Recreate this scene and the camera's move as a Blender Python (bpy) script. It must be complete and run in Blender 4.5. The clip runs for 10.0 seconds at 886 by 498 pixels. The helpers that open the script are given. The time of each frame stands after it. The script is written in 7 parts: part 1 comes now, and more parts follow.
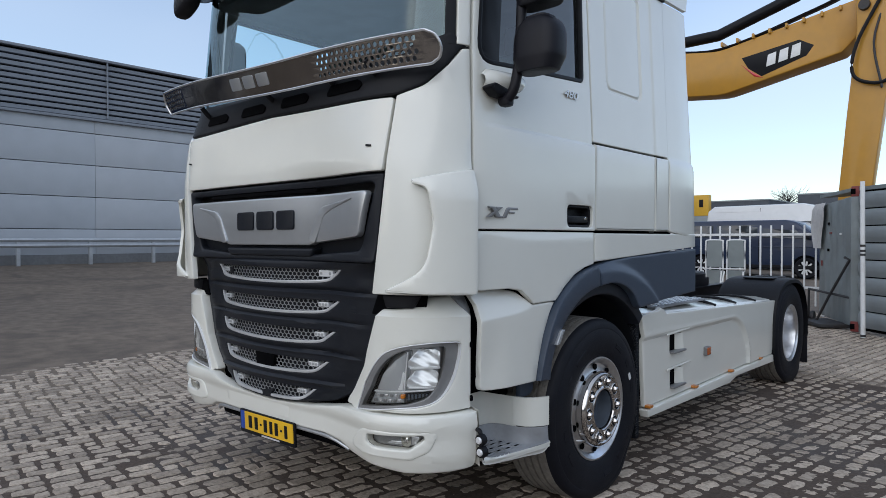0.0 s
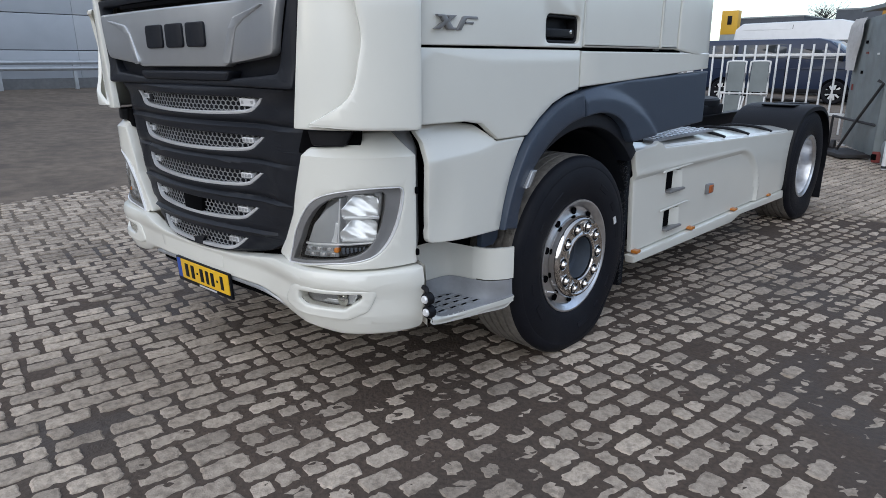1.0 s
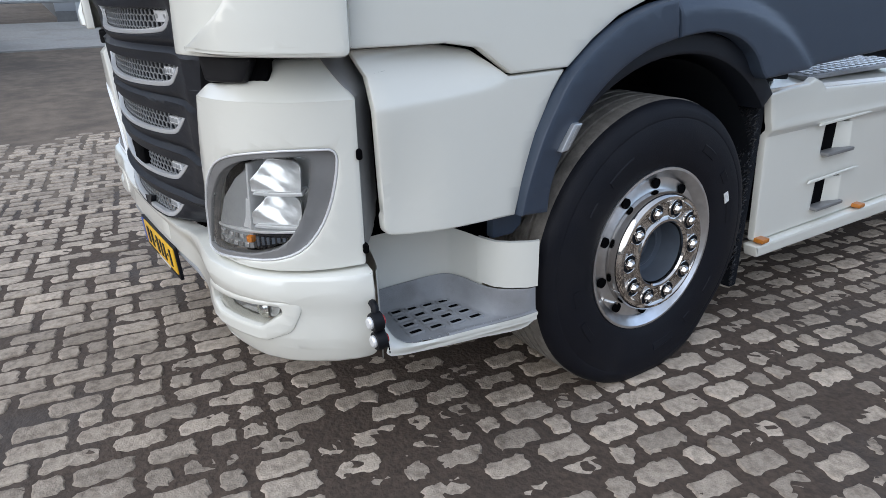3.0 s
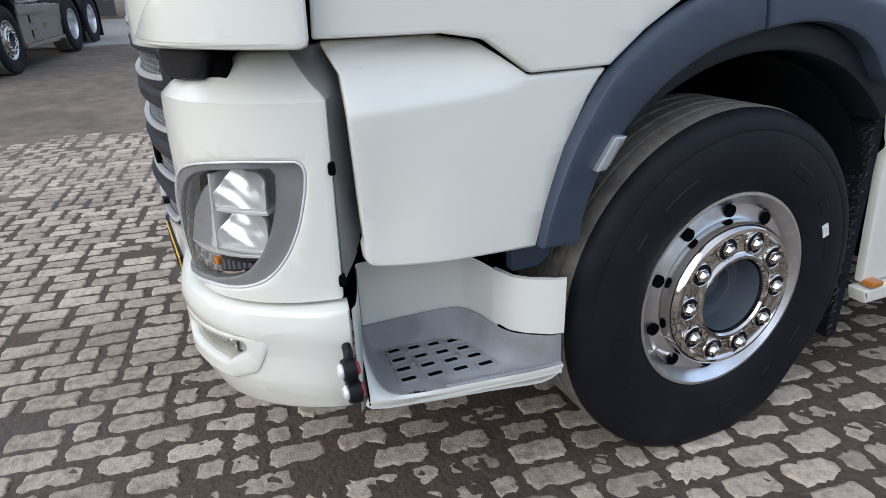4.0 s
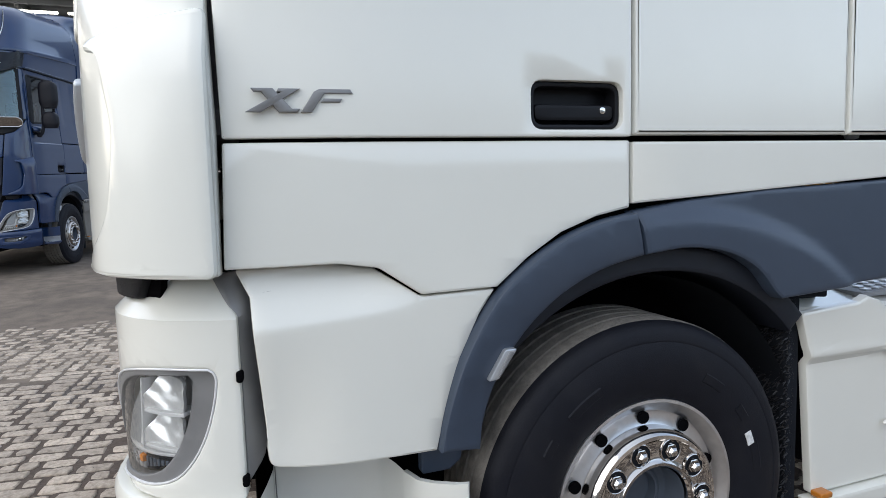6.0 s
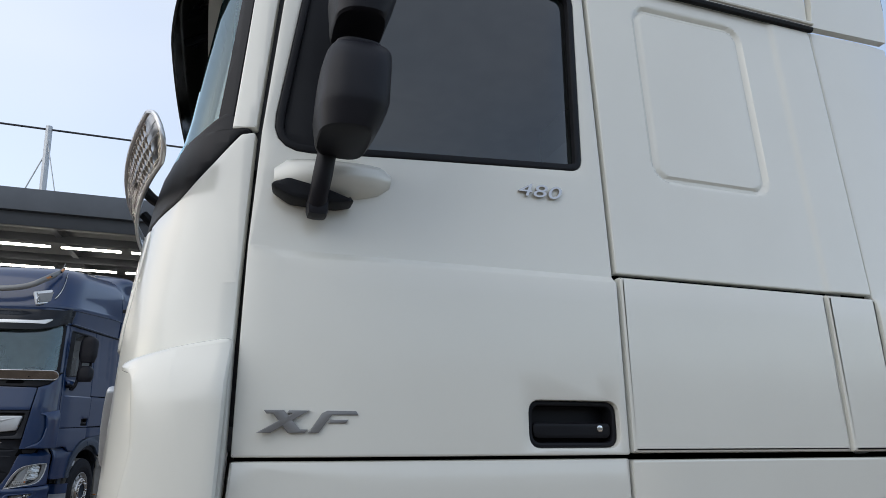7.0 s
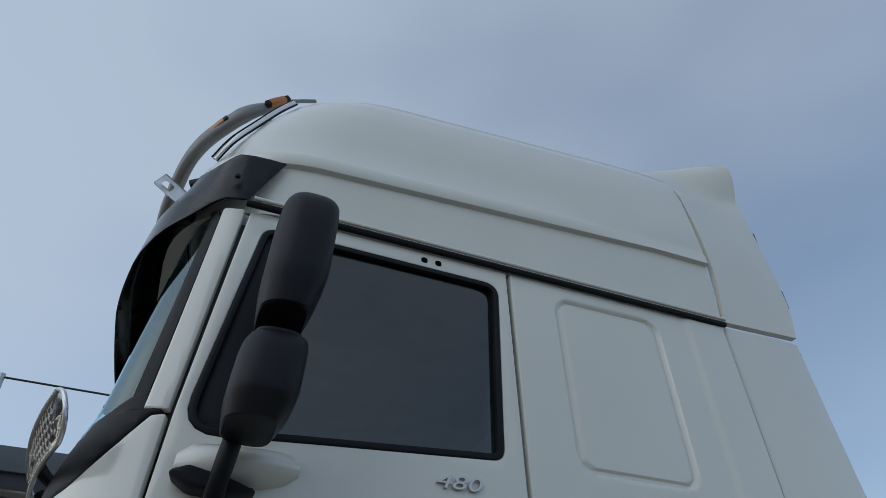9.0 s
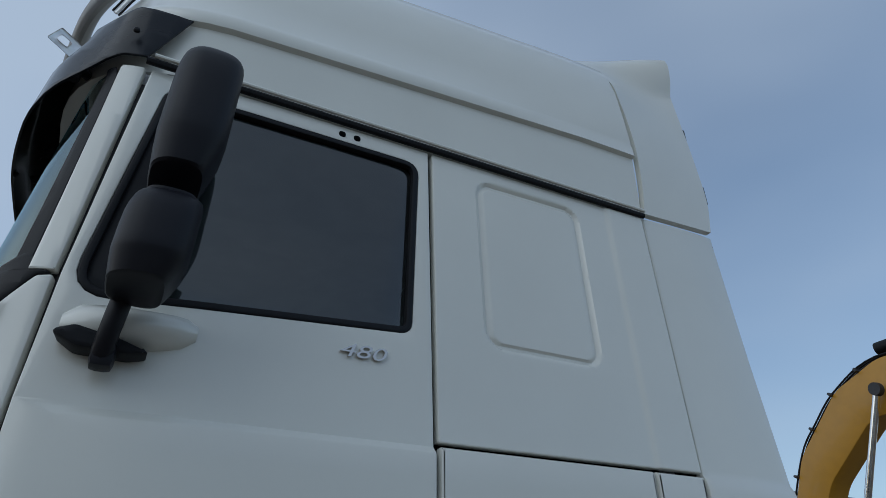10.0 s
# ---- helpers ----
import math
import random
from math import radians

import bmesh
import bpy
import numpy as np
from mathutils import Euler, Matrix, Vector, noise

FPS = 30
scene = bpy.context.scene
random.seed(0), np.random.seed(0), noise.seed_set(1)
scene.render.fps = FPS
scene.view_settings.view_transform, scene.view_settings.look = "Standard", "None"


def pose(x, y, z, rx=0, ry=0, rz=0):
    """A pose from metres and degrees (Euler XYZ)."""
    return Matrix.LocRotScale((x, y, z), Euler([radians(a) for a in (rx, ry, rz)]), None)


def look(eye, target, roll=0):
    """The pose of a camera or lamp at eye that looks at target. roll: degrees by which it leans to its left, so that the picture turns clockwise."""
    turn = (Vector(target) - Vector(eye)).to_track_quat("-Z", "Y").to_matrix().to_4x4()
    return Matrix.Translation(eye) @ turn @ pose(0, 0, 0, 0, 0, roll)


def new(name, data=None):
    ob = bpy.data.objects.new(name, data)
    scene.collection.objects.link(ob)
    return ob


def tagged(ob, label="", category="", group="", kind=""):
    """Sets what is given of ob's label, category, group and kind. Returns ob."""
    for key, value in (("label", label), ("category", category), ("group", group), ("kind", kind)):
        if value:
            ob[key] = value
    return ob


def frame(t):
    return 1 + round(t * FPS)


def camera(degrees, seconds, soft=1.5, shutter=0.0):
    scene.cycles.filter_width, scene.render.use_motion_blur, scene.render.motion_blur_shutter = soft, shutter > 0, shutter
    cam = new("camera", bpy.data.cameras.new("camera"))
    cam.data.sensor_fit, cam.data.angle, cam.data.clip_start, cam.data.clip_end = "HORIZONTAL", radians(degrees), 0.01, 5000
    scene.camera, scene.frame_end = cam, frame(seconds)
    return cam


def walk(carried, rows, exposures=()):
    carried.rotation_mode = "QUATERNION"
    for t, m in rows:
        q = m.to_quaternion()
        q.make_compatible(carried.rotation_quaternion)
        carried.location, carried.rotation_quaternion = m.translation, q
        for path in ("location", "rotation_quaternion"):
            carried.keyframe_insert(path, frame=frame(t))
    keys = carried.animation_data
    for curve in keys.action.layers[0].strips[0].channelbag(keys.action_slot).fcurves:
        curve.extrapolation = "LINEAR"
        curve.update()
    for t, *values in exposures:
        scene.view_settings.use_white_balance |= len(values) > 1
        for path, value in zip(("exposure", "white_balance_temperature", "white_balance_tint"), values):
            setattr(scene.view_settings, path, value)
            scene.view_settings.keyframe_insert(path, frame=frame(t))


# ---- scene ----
cam = camera(69.7, 10.0, 0.6)
PATH = [
    (0, (3.161, -1.933, 1.53), (1.8, -0.468, 1.5), -0.1),
    (0.3, (3.085, -1.790, 1.525), (1.725, -0.335, 1.342), -0.1),
    (0.5, (3.046, -1.677, 1.523), (1.68, -0.232, 1.304), -0.1),
    (0.8, (3.015, -1.475, 1.522), (1.662, -0.069, 1.087), -0.15),
    (1, (3.007, -1.349, 1.519), (1.675, 0.031, 0.954), -0.2),
    (1.5, (2.966, -1.115, 1.472), (1.612, 0.219, 0.85), -0.0),
    (1.7, (2.915, -1.008, 1.472), (1.553, 0.267, 0.752), -0.1),
    (2, (2.822, -0.839, 1.473), (1.393, 0.341, 0.721), -0.2),
    (2.2, (2.772, -0.740, 1.456), (1.331, 0.427, 0.705), -0.4),
    (2.5, (2.715, -0.583, 1.419), (1.244, 0.541, 0.664), -0.7),
    (2.7, (2.683, -0.458, 1.416), (1.182, 0.626, 0.66), -1.0),
    (3.8, (2.515, -0.004, 1.377), (0.819, 0.736, 0.619), -1.6),
    (4, (2.469, 0.071, 1.37), (0.768, 0.799, 0.609), -1.7),
    (4.5, (2.422, 0.232, 1.333), (0.722, 0.943, 0.558), -1.8),
    (5, (2.463, 0.358, 1.318), (0.749, 1.024, 0.53), -1.8),
    (5.2, (2.499, 0.358, 1.326), (0.789, 1.026, 0.535), -1.75),
    (5.5, (2.581, 0.355, 1.366), (0.784, 1.019, 0.772), -1.7),
    (5.7, (2.652, 0.325, 1.408), (0.814, 0.998, 0.973), -1.8),
    (7, (2.869, 0.348, 1.620), (1.037, 0.946, 2.197), -0.0),
    (7.5, (2.909, 0.402, 1.676), (1.232, 0.907, 2.64), 0.2),
    (8, (2.949, 0.43, 1.686), (1.466, 0.87, 2.954), -0.1),
    (8.5, (2.977, 0.439, 1.688), (1.497, 0.853, 2.967), 0.7),
    (9, (2.973, 0.468, 1.68), (1.535, 1.016, 2.957), 0.7),
    (9.2, (2.970, 0.499, 1.672), (1.581, 1.166, 2.948), 0.4),
    (9.5, (2.962, 0.551, 1.659), (1.578, 1.23, 2.933), -0.2),
    (10, (2.939, 0.609, 1.639), (1.401, 1.373, 2.664), -0.3),
]
walk(cam, [(t, look(eye, aim, roll)) for t, eye, aim, roll in PATH],
     [(0.0, -0.11, 6380, 10), (0.5, 0.0, 6400, 10), (1.0, 0.18, 6420, 10), (1.5, 0.34, 6420, 10), (2.0, 0.34, 6430, 10), (2.5, 0.38, 6440, 10), (4.0, 0.66, 6620, 10), (5.0, 0.73, 6690, 10),
      (5.7, 0.72, 6720, 10), (7.0, 0.03, 6800, 10), (7.5, -0.23, 6780, 10), (8.0, -0.54, 6550, 9), (8.5, -0.69, 6400, 7), (9.0, -0.73, 6230, 5), (9.5, -0.73, 6000, 5), (10.0, -0.80, 5980, 4)])

# ---- sky and sun: bright overcast, brighter low in the front of the lorry ----
world = bpy.data.worlds.new("sky")
scene.world = world
world.use_nodes = True
wn, wl = world.node_tree.nodes, world.node_tree.links
bg = wn["Background"]
sky = wn.new("ShaderNodeTexSky")
sky.sky_type = "NISHITA"
sky.sun_disc = False
sky.sun_elevation, sky.sun_rotation = radians(24), radians(200)
sky.air_density, sky.dust_density, sky.ozone_density = 1.0, 0.9, 1.2
# thin clouds over the blue
tco = wn.new("ShaderNodeTexCoord")
cmap = wn.new("ShaderNodeMapping")
cmap.inputs["Scale"].default_value = (1.0, 1.0, 2.6)
cl = wn.new("ShaderNodeTexNoise")
cl.inputs["Scale"].default_value = 0.9
cl.inputs["Detail"].default_value = 3.0
cl.inputs["Roughness"].default_value = 0.52
cr = wn.new("ShaderNodeValToRGB")
cr.color_ramp.elements[0].position, cr.color_ramp.elements[1].position = 0.255, 0.715
cr.color_ramp.elements[0].color = (0.22, 0.22, 0.22, 1)
cr.color_ramp.elements[1].color = (0.84, 0.84, 0.84, 1)
mixc = wn.new("ShaderNodeMix")
mixc.data_type = "RGBA"
mixc.inputs[7].default_value = (6.5, 7.3, 8.7, 1)
wl.new(tco.outputs["Generated"], cmap.inputs["Vector"])
wl.new(cmap.outputs[0], cl.inputs["Vector"])
# the cloud thins out from the yard's front towards its rear
lean = wn.new("ShaderNodeVectorMath")
lean.operation = "DOT_PRODUCT"
lean.inputs[1].default_value = (0.10, -0.80, 0.60)
thin = wn.new("ShaderNodeMath")
thin.operation, thin.inputs[1].default_value = "MULTIPLY_ADD", 0.22
wl.new(tco.outputs["Generated"], lean.inputs[0])
wl.new(lean.outputs["Value"], thin.inputs[0])
wl.new(cl.outputs["Fac"], thin.inputs[2])
wl.new(thin.outputs[0], cr.inputs["Fac"])
wl.new(cr.outputs["Color"], mixc.inputs[0])
clear = wn.new("ShaderNodeVectorMath")
clear.operation = "MULTIPLY"
clear.inputs[1].default_value = (1.76, 1.81, 1.88)
wl.new(sky.outputs["Color"], clear.inputs[0])
wl.new(clear.outputs[0], mixc.inputs[6])
wl.new(mixc.outputs[2], bg.inputs["Color"])
bg.inputs["Strength"].default_value = 0.125
sun = new("sun", bpy.data.lights.new("sun", "SUN"))
sun.data.energy, sun.data.angle, sun.data.color = 0.92, radians(60), (1.0, 0.98, 0.95)
sun.matrix_world = look((6, -14, 9), (0, 0, 0))


# ---- materials ----
def material(name, color, rough=0.5, metal=0.0, grain=0.0, scale=40.0, stain=0.0, stain_scale=3.0, stain_color=None, bump=0.0,
             bump_scale=200.0, coat=0.0, per_piece=0.0, spec=0.5, rough_var=0.0, emit=0.0, dirt=None):
    """A surface with grain, stains, relief and a little difference from piece to piece."""
    m = bpy.data.materials.new(name)
    m.use_nodes = True
    n, l = m.node_tree.nodes, m.node_tree.links
    b = n["Principled BSDF"]
    b.inputs["Roughness"].default_value, b.inputs["Metallic"].default_value = rough, metal
    b.inputs["Coat Weight"].default_value = coat
    b.inputs["Coat Roughness"].default_value = 0.15 if coat >= 1.0 else 0.06
    b.inputs["Specular IOR Level"].default_value = spec
    co = n.new("ShaderNodeTexCoord")
    last = n.new("ShaderNodeRGB").outputs[0]
    last.default_value = (*color, 1)

    def blend(kind, fac, other, a):
        x = n.new("ShaderNodeMix")
        x.data_type, x.blend_type = "RGBA", kind
        if isinstance(fac, float):
            x.inputs[0].default_value = fac
        else:
            l.new(fac, x.inputs[0])
        l.new(a, x.inputs[6])
        if isinstance(other, tuple):
            x.inputs[7].default_value = (*other, 1)
        else:
            l.new(other, x.inputs[7])
        return x.outputs[2]

    def noise_tex(s, detail=4.0, dist=0.0):
        t = n.new("ShaderNodeTexNoise")
        t.inputs["Scale"].default_value, t.inputs["Detail"].default_value = s, detail
        t.inputs["Distortion"].default_value = dist
        l.new(co.outputs["Object"], t.inputs["Vector"])
        return t.outputs["Fac"]

    def ramp(src, a, b2):
        r = n.new("ShaderNodeMapRange")
        r.inputs["From Min"].default_value, r.inputs["From Max"].default_value = a, b2
        l.new(src, r.inputs["Value"])
        return r.outputs[0]

    if grain:
        g = ramp(noise_tex(scale, 5.0), 0.35, 0.65)
        mm = n.new("ShaderNodeMath")
        mm.operation = "MULTIPLY"
        mm.inputs[1].default_value = grain
        l.new(g, mm.inputs[0])
        last = blend("MULTIPLY", mm.outputs[0], (0.5, 0.5, 0.5), last)
    if stain:
        g = ramp(noise_tex(stain_scale, 6.0, 0.6), 0.48, 0.68)
        mm = n.new("ShaderNodeMath")
        mm.operation = "MULTIPLY"
        mm.inputs[1].default_value = stain
        l.new(g, mm.inputs[0])
        last = blend("MIX", mm.outputs[0], stain_color or tuple(c * 0.5 for c in color), last)
        if rough_var:
            rv = n.new("ShaderNodeMath")
            rv.operation, rv.inputs[1].default_value, rv.inputs[2].default_value = "MULTIPLY_ADD", rough_var, rough
            l.new(g, rv.inputs[0])
            l.new(rv.outputs[0], b.inputs["Roughness"])
    if per_piece:
        oi, gi = n.new("ShaderNodeObjectInfo"), n.new("ShaderNodeNewGeometry")
        ad = n.new("ShaderNodeMath")
        l.new(oi.outputs["Random"], ad.inputs[0])
        l.new(gi.outputs["Random Per Island"], ad.inputs[1])
        fr = n.new("ShaderNodeMath")
        fr.operation = "FRACT"
        l.new(ad.outputs[0], fr.inputs[0])
        hs = n.new("ShaderNodeHueSaturation")
        vv = n.new("ShaderNodeMath")
        vv.operation, vv.inputs[1].default_value, vv.inputs[2].default_value = "MULTIPLY_ADD", 2 * per_piece, 1 - per_piece
        l.new(fr.outputs[0], vv.inputs[0])
        l.new(vv.outputs[0], hs.inputs["Value"])
        l.new(last, hs.inputs["Color"])
        last = hs.outputs[0]
    if dirt:
        ge = n.new("ShaderNodeNewGeometry")
        facs = []
        for s, lo, hi in ((0.9, 0.48, 0.66), (26.0, 0.46, 0.62)):
            t = n.new("ShaderNodeTexNoise")
            t.inputs["Scale"].default_value, t.inputs["Detail"].default_value, t.inputs["Roughness"].default_value = s, 8.0, 0.65
            l.new(ge.outputs["Position"], t.inputs["Vector"])
            facs.append(ramp(t.outputs["Fac"], lo, hi))
        mm = n.new("ShaderNodeMath")
        mm.operation = "MULTIPLY_ADD"
        mm.use_clamp = True
        mm.inputs[1].default_value = 0.42
        l.new(facs[0], mm.inputs[0])
        m2 = n.new("ShaderNodeMath")
        m2.operation, m2.inputs[1].default_value = "MULTIPLY", 0.42
        l.new(facs[1], m2.inputs[0])
        l.new(m2.outputs[0], mm.inputs[2])
        last = blend("MIX", mm.outputs[0], dirt, last)
    l.new(last, b.inputs["Base Color"])
    if bump:
        bp = n.new("ShaderNodeBump")
        bp.inputs["Strength"].default_value, bp.inputs["Distance"].default_value = bump, 0.01
        l.new(noise_tex(bump_scale, 5.0), bp.inputs["Height"])
        l.new(bp.outputs[0], b.inputs["Normal"])
    if emit:
        b.inputs["Emission Color"].default_value = (*color, 1)
        b.inputs["Emission Strength"].default_value = emit
    return m


def pane(name, tint, ior=1.5, rough=0.0, sheen=(1, 1, 1)):
    """A thin sheet of glass: tinted and clear, with a gloss that grows towards the edge-on view."""
    m = bpy.data.materials.new(name)
    m.use_nodes = True
    n, l = m.node_tree.nodes, m.node_tree.links
    n.remove(n["Principled BSDF"])
    tr, gl, fr, mx = n.new("ShaderNodeBsdfTransparent"), n.new("ShaderNodeBsdfGlossy"), n.new("ShaderNodeFresnel"), n.new("ShaderNodeMixShader")
    tr.inputs["Color"].default_value = (*tint, 1)
    gl.inputs["Color"].default_value, gl.inputs["Roughness"].default_value = (*sheen, 1), rough
    fr.inputs["IOR"].default_value = ior
    l.new(fr.outputs[0], mx.inputs[0])
    l.new(tr.outputs[0], mx.inputs[1])
    l.new(gl.outputs[0], mx.inputs[2])
    l.new(mx.outputs[0], n["Material Output"].inputs["Surface"])
    return m


WHITE = material("white_paint", (0.73, 0.725, 0.66), 0.30, coat=1.0, grain=0.05, scale=3.0, stain=0.10, stain_scale=1.3,
                 stain_color=(0.62, 0.60, 0.54), rough_var=0.08)
BLUE = material("dark_blue_paint", (0.006, 0.027, 0.09), 0.3, coat=0.5, grain=0.1, scale=6.0, stain=0.15, stain_scale=2.0)
TAUPE = material("taupe_plastic", (0.20, 0.185, 0.165), 0.45, grain=0.15, scale=9.0, stain=0.2)
GREY_ARCH = material("grey_arch_plastic", (0.038, 0.054, 0.082), 0.42, grain=0.12, scale=15.0, stain=0.18, stain_scale=2.2,
                     stain_color=(0.060, 0.072, 0.092), bump=0.05, bump_scale=900.0)
DARK_ARCH = material("dark_arch_lining", (0.012, 0.014, 0.018), 0.75, spec=0.08, grain=0.2, scale=25.0, stain=0.2, stain_color=(0.012, 0.012, 0.012),
                     bump=0.2, bump_scale=120.0)
ARCH_LIP = material("arch_lip_plastic", (0.010, 0.013, 0.020), 0.5, spec=0.3, grain=0.2, scale=20.0, stain=0.25, stain_color=(0.022, 0.022, 0.024), bump=0.06, bump_scale=400.0)
BRISTLE = material("wet_bristle_plastic", (0.022, 0.022, 0.024), 0.45, spec=0.4, grain=0.4, scale=90.0)
BLACK = material("black_plastic", (0.006, 0.0065, 0.009), 0.5, spec=0.22, grain=0.15, scale=20.0, stain=0.15, stain_color=(0.025, 0.025, 0.026),
                 bump=0.08, bump_scale=700.0)
GRILLE = material("anthracite_plastic", (0.0085, 0.0105, 0.0155), 0.46, spec=0.28, grain=0.12, scale=14.0, stain=0.12, stain_color=(0.028, 0.028, 0.03),
                  bump=0.05, bump_scale=800.0)
# black also stands for painted shade in gaps, slots and openings
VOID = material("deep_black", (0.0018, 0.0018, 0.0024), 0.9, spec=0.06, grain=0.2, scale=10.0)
RUBBER = material("tyre_rubber", (0.0062, 0.0068, 0.0108), 0.60, spec=0.22, grain=0.25, scale=30.0, stain=0.2, stain_scale=5.0,
                  stain_color=(0.022, 0.021, 0.022), bump=0.15, bump_scale=260.0)
TREAD = material("dusty_tread_rubber", (0.215, 0.195, 0.168), 0.9, grain=0.5, scale=45.0, stain=0.6, stain_scale=12.0,
                 stain_color=(0.11, 0.10, 0.088), bump=0.5, bump_scale=120.0)
CHROME = material("polished_chrome", (0.82, 0.81, 0.78), 0.07, metal=1.0, stain=0.12, stain_scale=14.0, rough_var=0.15)
NUT_CHROME = material("nut_chrome", (0.56, 0.53, 0.50), 0.05, metal=1.0, stain=0.15, stain_scale=18.0, stain_color=(0.35, 0.32, 0.29), rough_var=0.12)
ALU = material("brushed_aluminium", (0.74, 0.75, 0.77), 0.30, metal=1.0, grain=0.2, scale=30.0, stain=0.35, stain_scale=6.0,
               stain_color=(0.36, 0.35, 0.33), rough_var=0.25)
HUB = material("hub_grey_paint", (0.085, 0.105, 0.135), 0.5, grain=0.2, scale=25.0, stain=0.4, stain_color=(0.06, 0.055, 0.05))
SILVER = material("silver_paint", (0.50, 0.52, 0.54), 0.33, metal=0.7, grain=0.08, scale=12.0, stain=0.08)
STRIP = material("bright_silver_trim", (0.80, 0.81, 0.82), 0.30, metal=0.35, grain=0.06, scale=20.0)
BEZEL = material("grey_lamp_bezel", (0.225, 0.225, 0.225), 0.42, metal=0.3, grain=0.15, scale=18.0, stain=0.12)
STEP = material("grey_step_plastic", (0.30, 0.31, 0.325), 0.55, grain=0.25, scale=18.0, stain=0.4, stain_scale=5.0,
                stain_color=(0.11, 0.10, 0.09), bump=0.2, bump_scale=300.0)
SCREEN = pane("windscreen_glass", (0.84, 0.98, 1.0), 2.0, 0.0, (0.76, 0.95, 1.0))
CLEAR = pane("clear_lens", (0.96, 0.97, 0.97), 1.45)
REFLECTOR = material("lamp_reflector", (0.70, 0.71, 0.715), 0.25, metal=0.6, stain=0.15, stain_scale=10.0)
SHIELD = material("polished_steel", (0.34, 0.315, 0.295), 0.10, metal=1.0, grain=0.15, scale=12.0, stain=0.25, stain_scale=4.0, stain_color=(0.25, 0.23, 0.21), rough_var=0.15)
ROW_TRIM = material("silver_grey_trim", (0.56, 0.57, 0.58), 0.36, metal=0.4, grain=0.08, scale=20.0, stain=0.1)
MESH = material("silver_mesh", (0.36, 0.37, 0.38), 0.38, metal=0.4, grain=0.1, scale=30.0)
LIGHT_TRIM = material("light_cab_lining", (0.58, 0.59, 0.60), 0.8, grain=0.15, scale=8.0, stain=0.2)
AMBER = material("amber_lens", (0.75, 0.24, 0.02), 0.2, coat=0.5, grain=0.2, scale=60.0)
AMBER_DULL = material("dull_amber_lens", (0.50, 0.17, 0.02), 0.3, coat=0.3, grain=0.3, scale=60.0)
RED = material("red_lens", (0.5, 0.02, 0.03), 0.25, coat=0.4, grain=0.2, scale=60.0)
ORANGE_LAMP = material("orange_marker_lens", (0.42, 0.10, 0.02), 0.25, coat=0.4, grain=0.3, scale=60.0)
PLATE = material("yellow_plate", (0.80, 0.47, 0.02), 0.4, grain=0.06, scale=30.0, stain=0.1)
PLATE_BLUE = material("plate_blue", (0.02, 0.07, 0.35), 0.4, grain=0.06, scale=30.0)
SMOKE = material("smoked_acrylic", (0.008, 0.010, 0.015), 0.16, spec=0.2, grain=0.1, scale=6.0, coat=0.1, stain=0.12, rough_var=0.2)
MIRROR_SHELL = material("mirror_housing_plastic", (0.008, 0.008, 0.0120), 0.46, spec=0.22, grain=0.15, scale=14.0, stain=0.2, stain_color=(0.03, 0.029, 0.028),
                        bump=0.06, bump_scale=900.0)
INTERIOR = material("cab_interior", (0.10, 0.10, 0.105), 0.7, grain=0.2, scale=8.0, stain=0.2)


# ---- shape helpers ----
def part(name, bm, mat, parent=None, label="", angle=32):
    me = bpy.data.meshes.new(name)
    bm.to_mesh(me)
    bm.free()
    me.materials.append(mat)
    me.polygons.foreach_set("use_smooth", [True] * len(me.polygons))
    me.set_sharp_from_angle(angle=radians(angle))
    ob = new(name, me)
    if parent is not None:
        ob.parent = parent
    if label:
        tagged(ob, label)
    return ob


def thing(name, label, category, m=None, group="", kind=""):
    ob = new(name)
    ob.empty_display_size = 0.2
    if m is not None:
        ob.matrix_world = m
    return tagged(ob, label, category, group, kind)


def clamp(v, a=0.0, b=1.0):
    return max(a, min(b, v))


def ss(a, b, v):
    t = clamp((v - a) / (b - a))
    return t * t * (3 - 2 * t)


def mirrored(bm):
    out = bm.copy()
    for v in out.verts:
        v.co.x = -v.co.x
    bmesh.ops.reverse_faces(out, faces=out.faces[:])
    return out


def rounded(points, n=5):
    """A closed outline from (u, v, radius) corners."""
    out, count = [], len(points)
    for i, p in enumerate(points):
        a, b, c = Vector(points[i - 1][:2]), Vector(p[:2]), Vector(points[(i + 1) % count][:2])
        r = p[2] if len(p) > 2 else 0.0
        if r <= 0:
            out.append((b.x, b.y))
            continue
        d1, d2 = (a - b).normalized(), (c - b).normalized()
        ang = math.acos(clamp(d1.dot(d2), -0.9999, 0.9999))
        t = min(r / math.tan(ang / 2), 0.48 * (a - b).length, 0.48 * (c - b).length)
        p1, p2 = b + d1 * t, b + d2 * t
        for k in range(n + 1):
            f = k / n
            q = p1 * (1 - f) ** 2 + b * 2 * f * (1 - f) + p2 * f * f
            out.append((q.x, q.y))
    return out


def area2(poly):
    return sum(poly[i - 1][0] * p[1] - p[0] * poly[i - 1][1] for i, p in enumerate(poly)) / 2


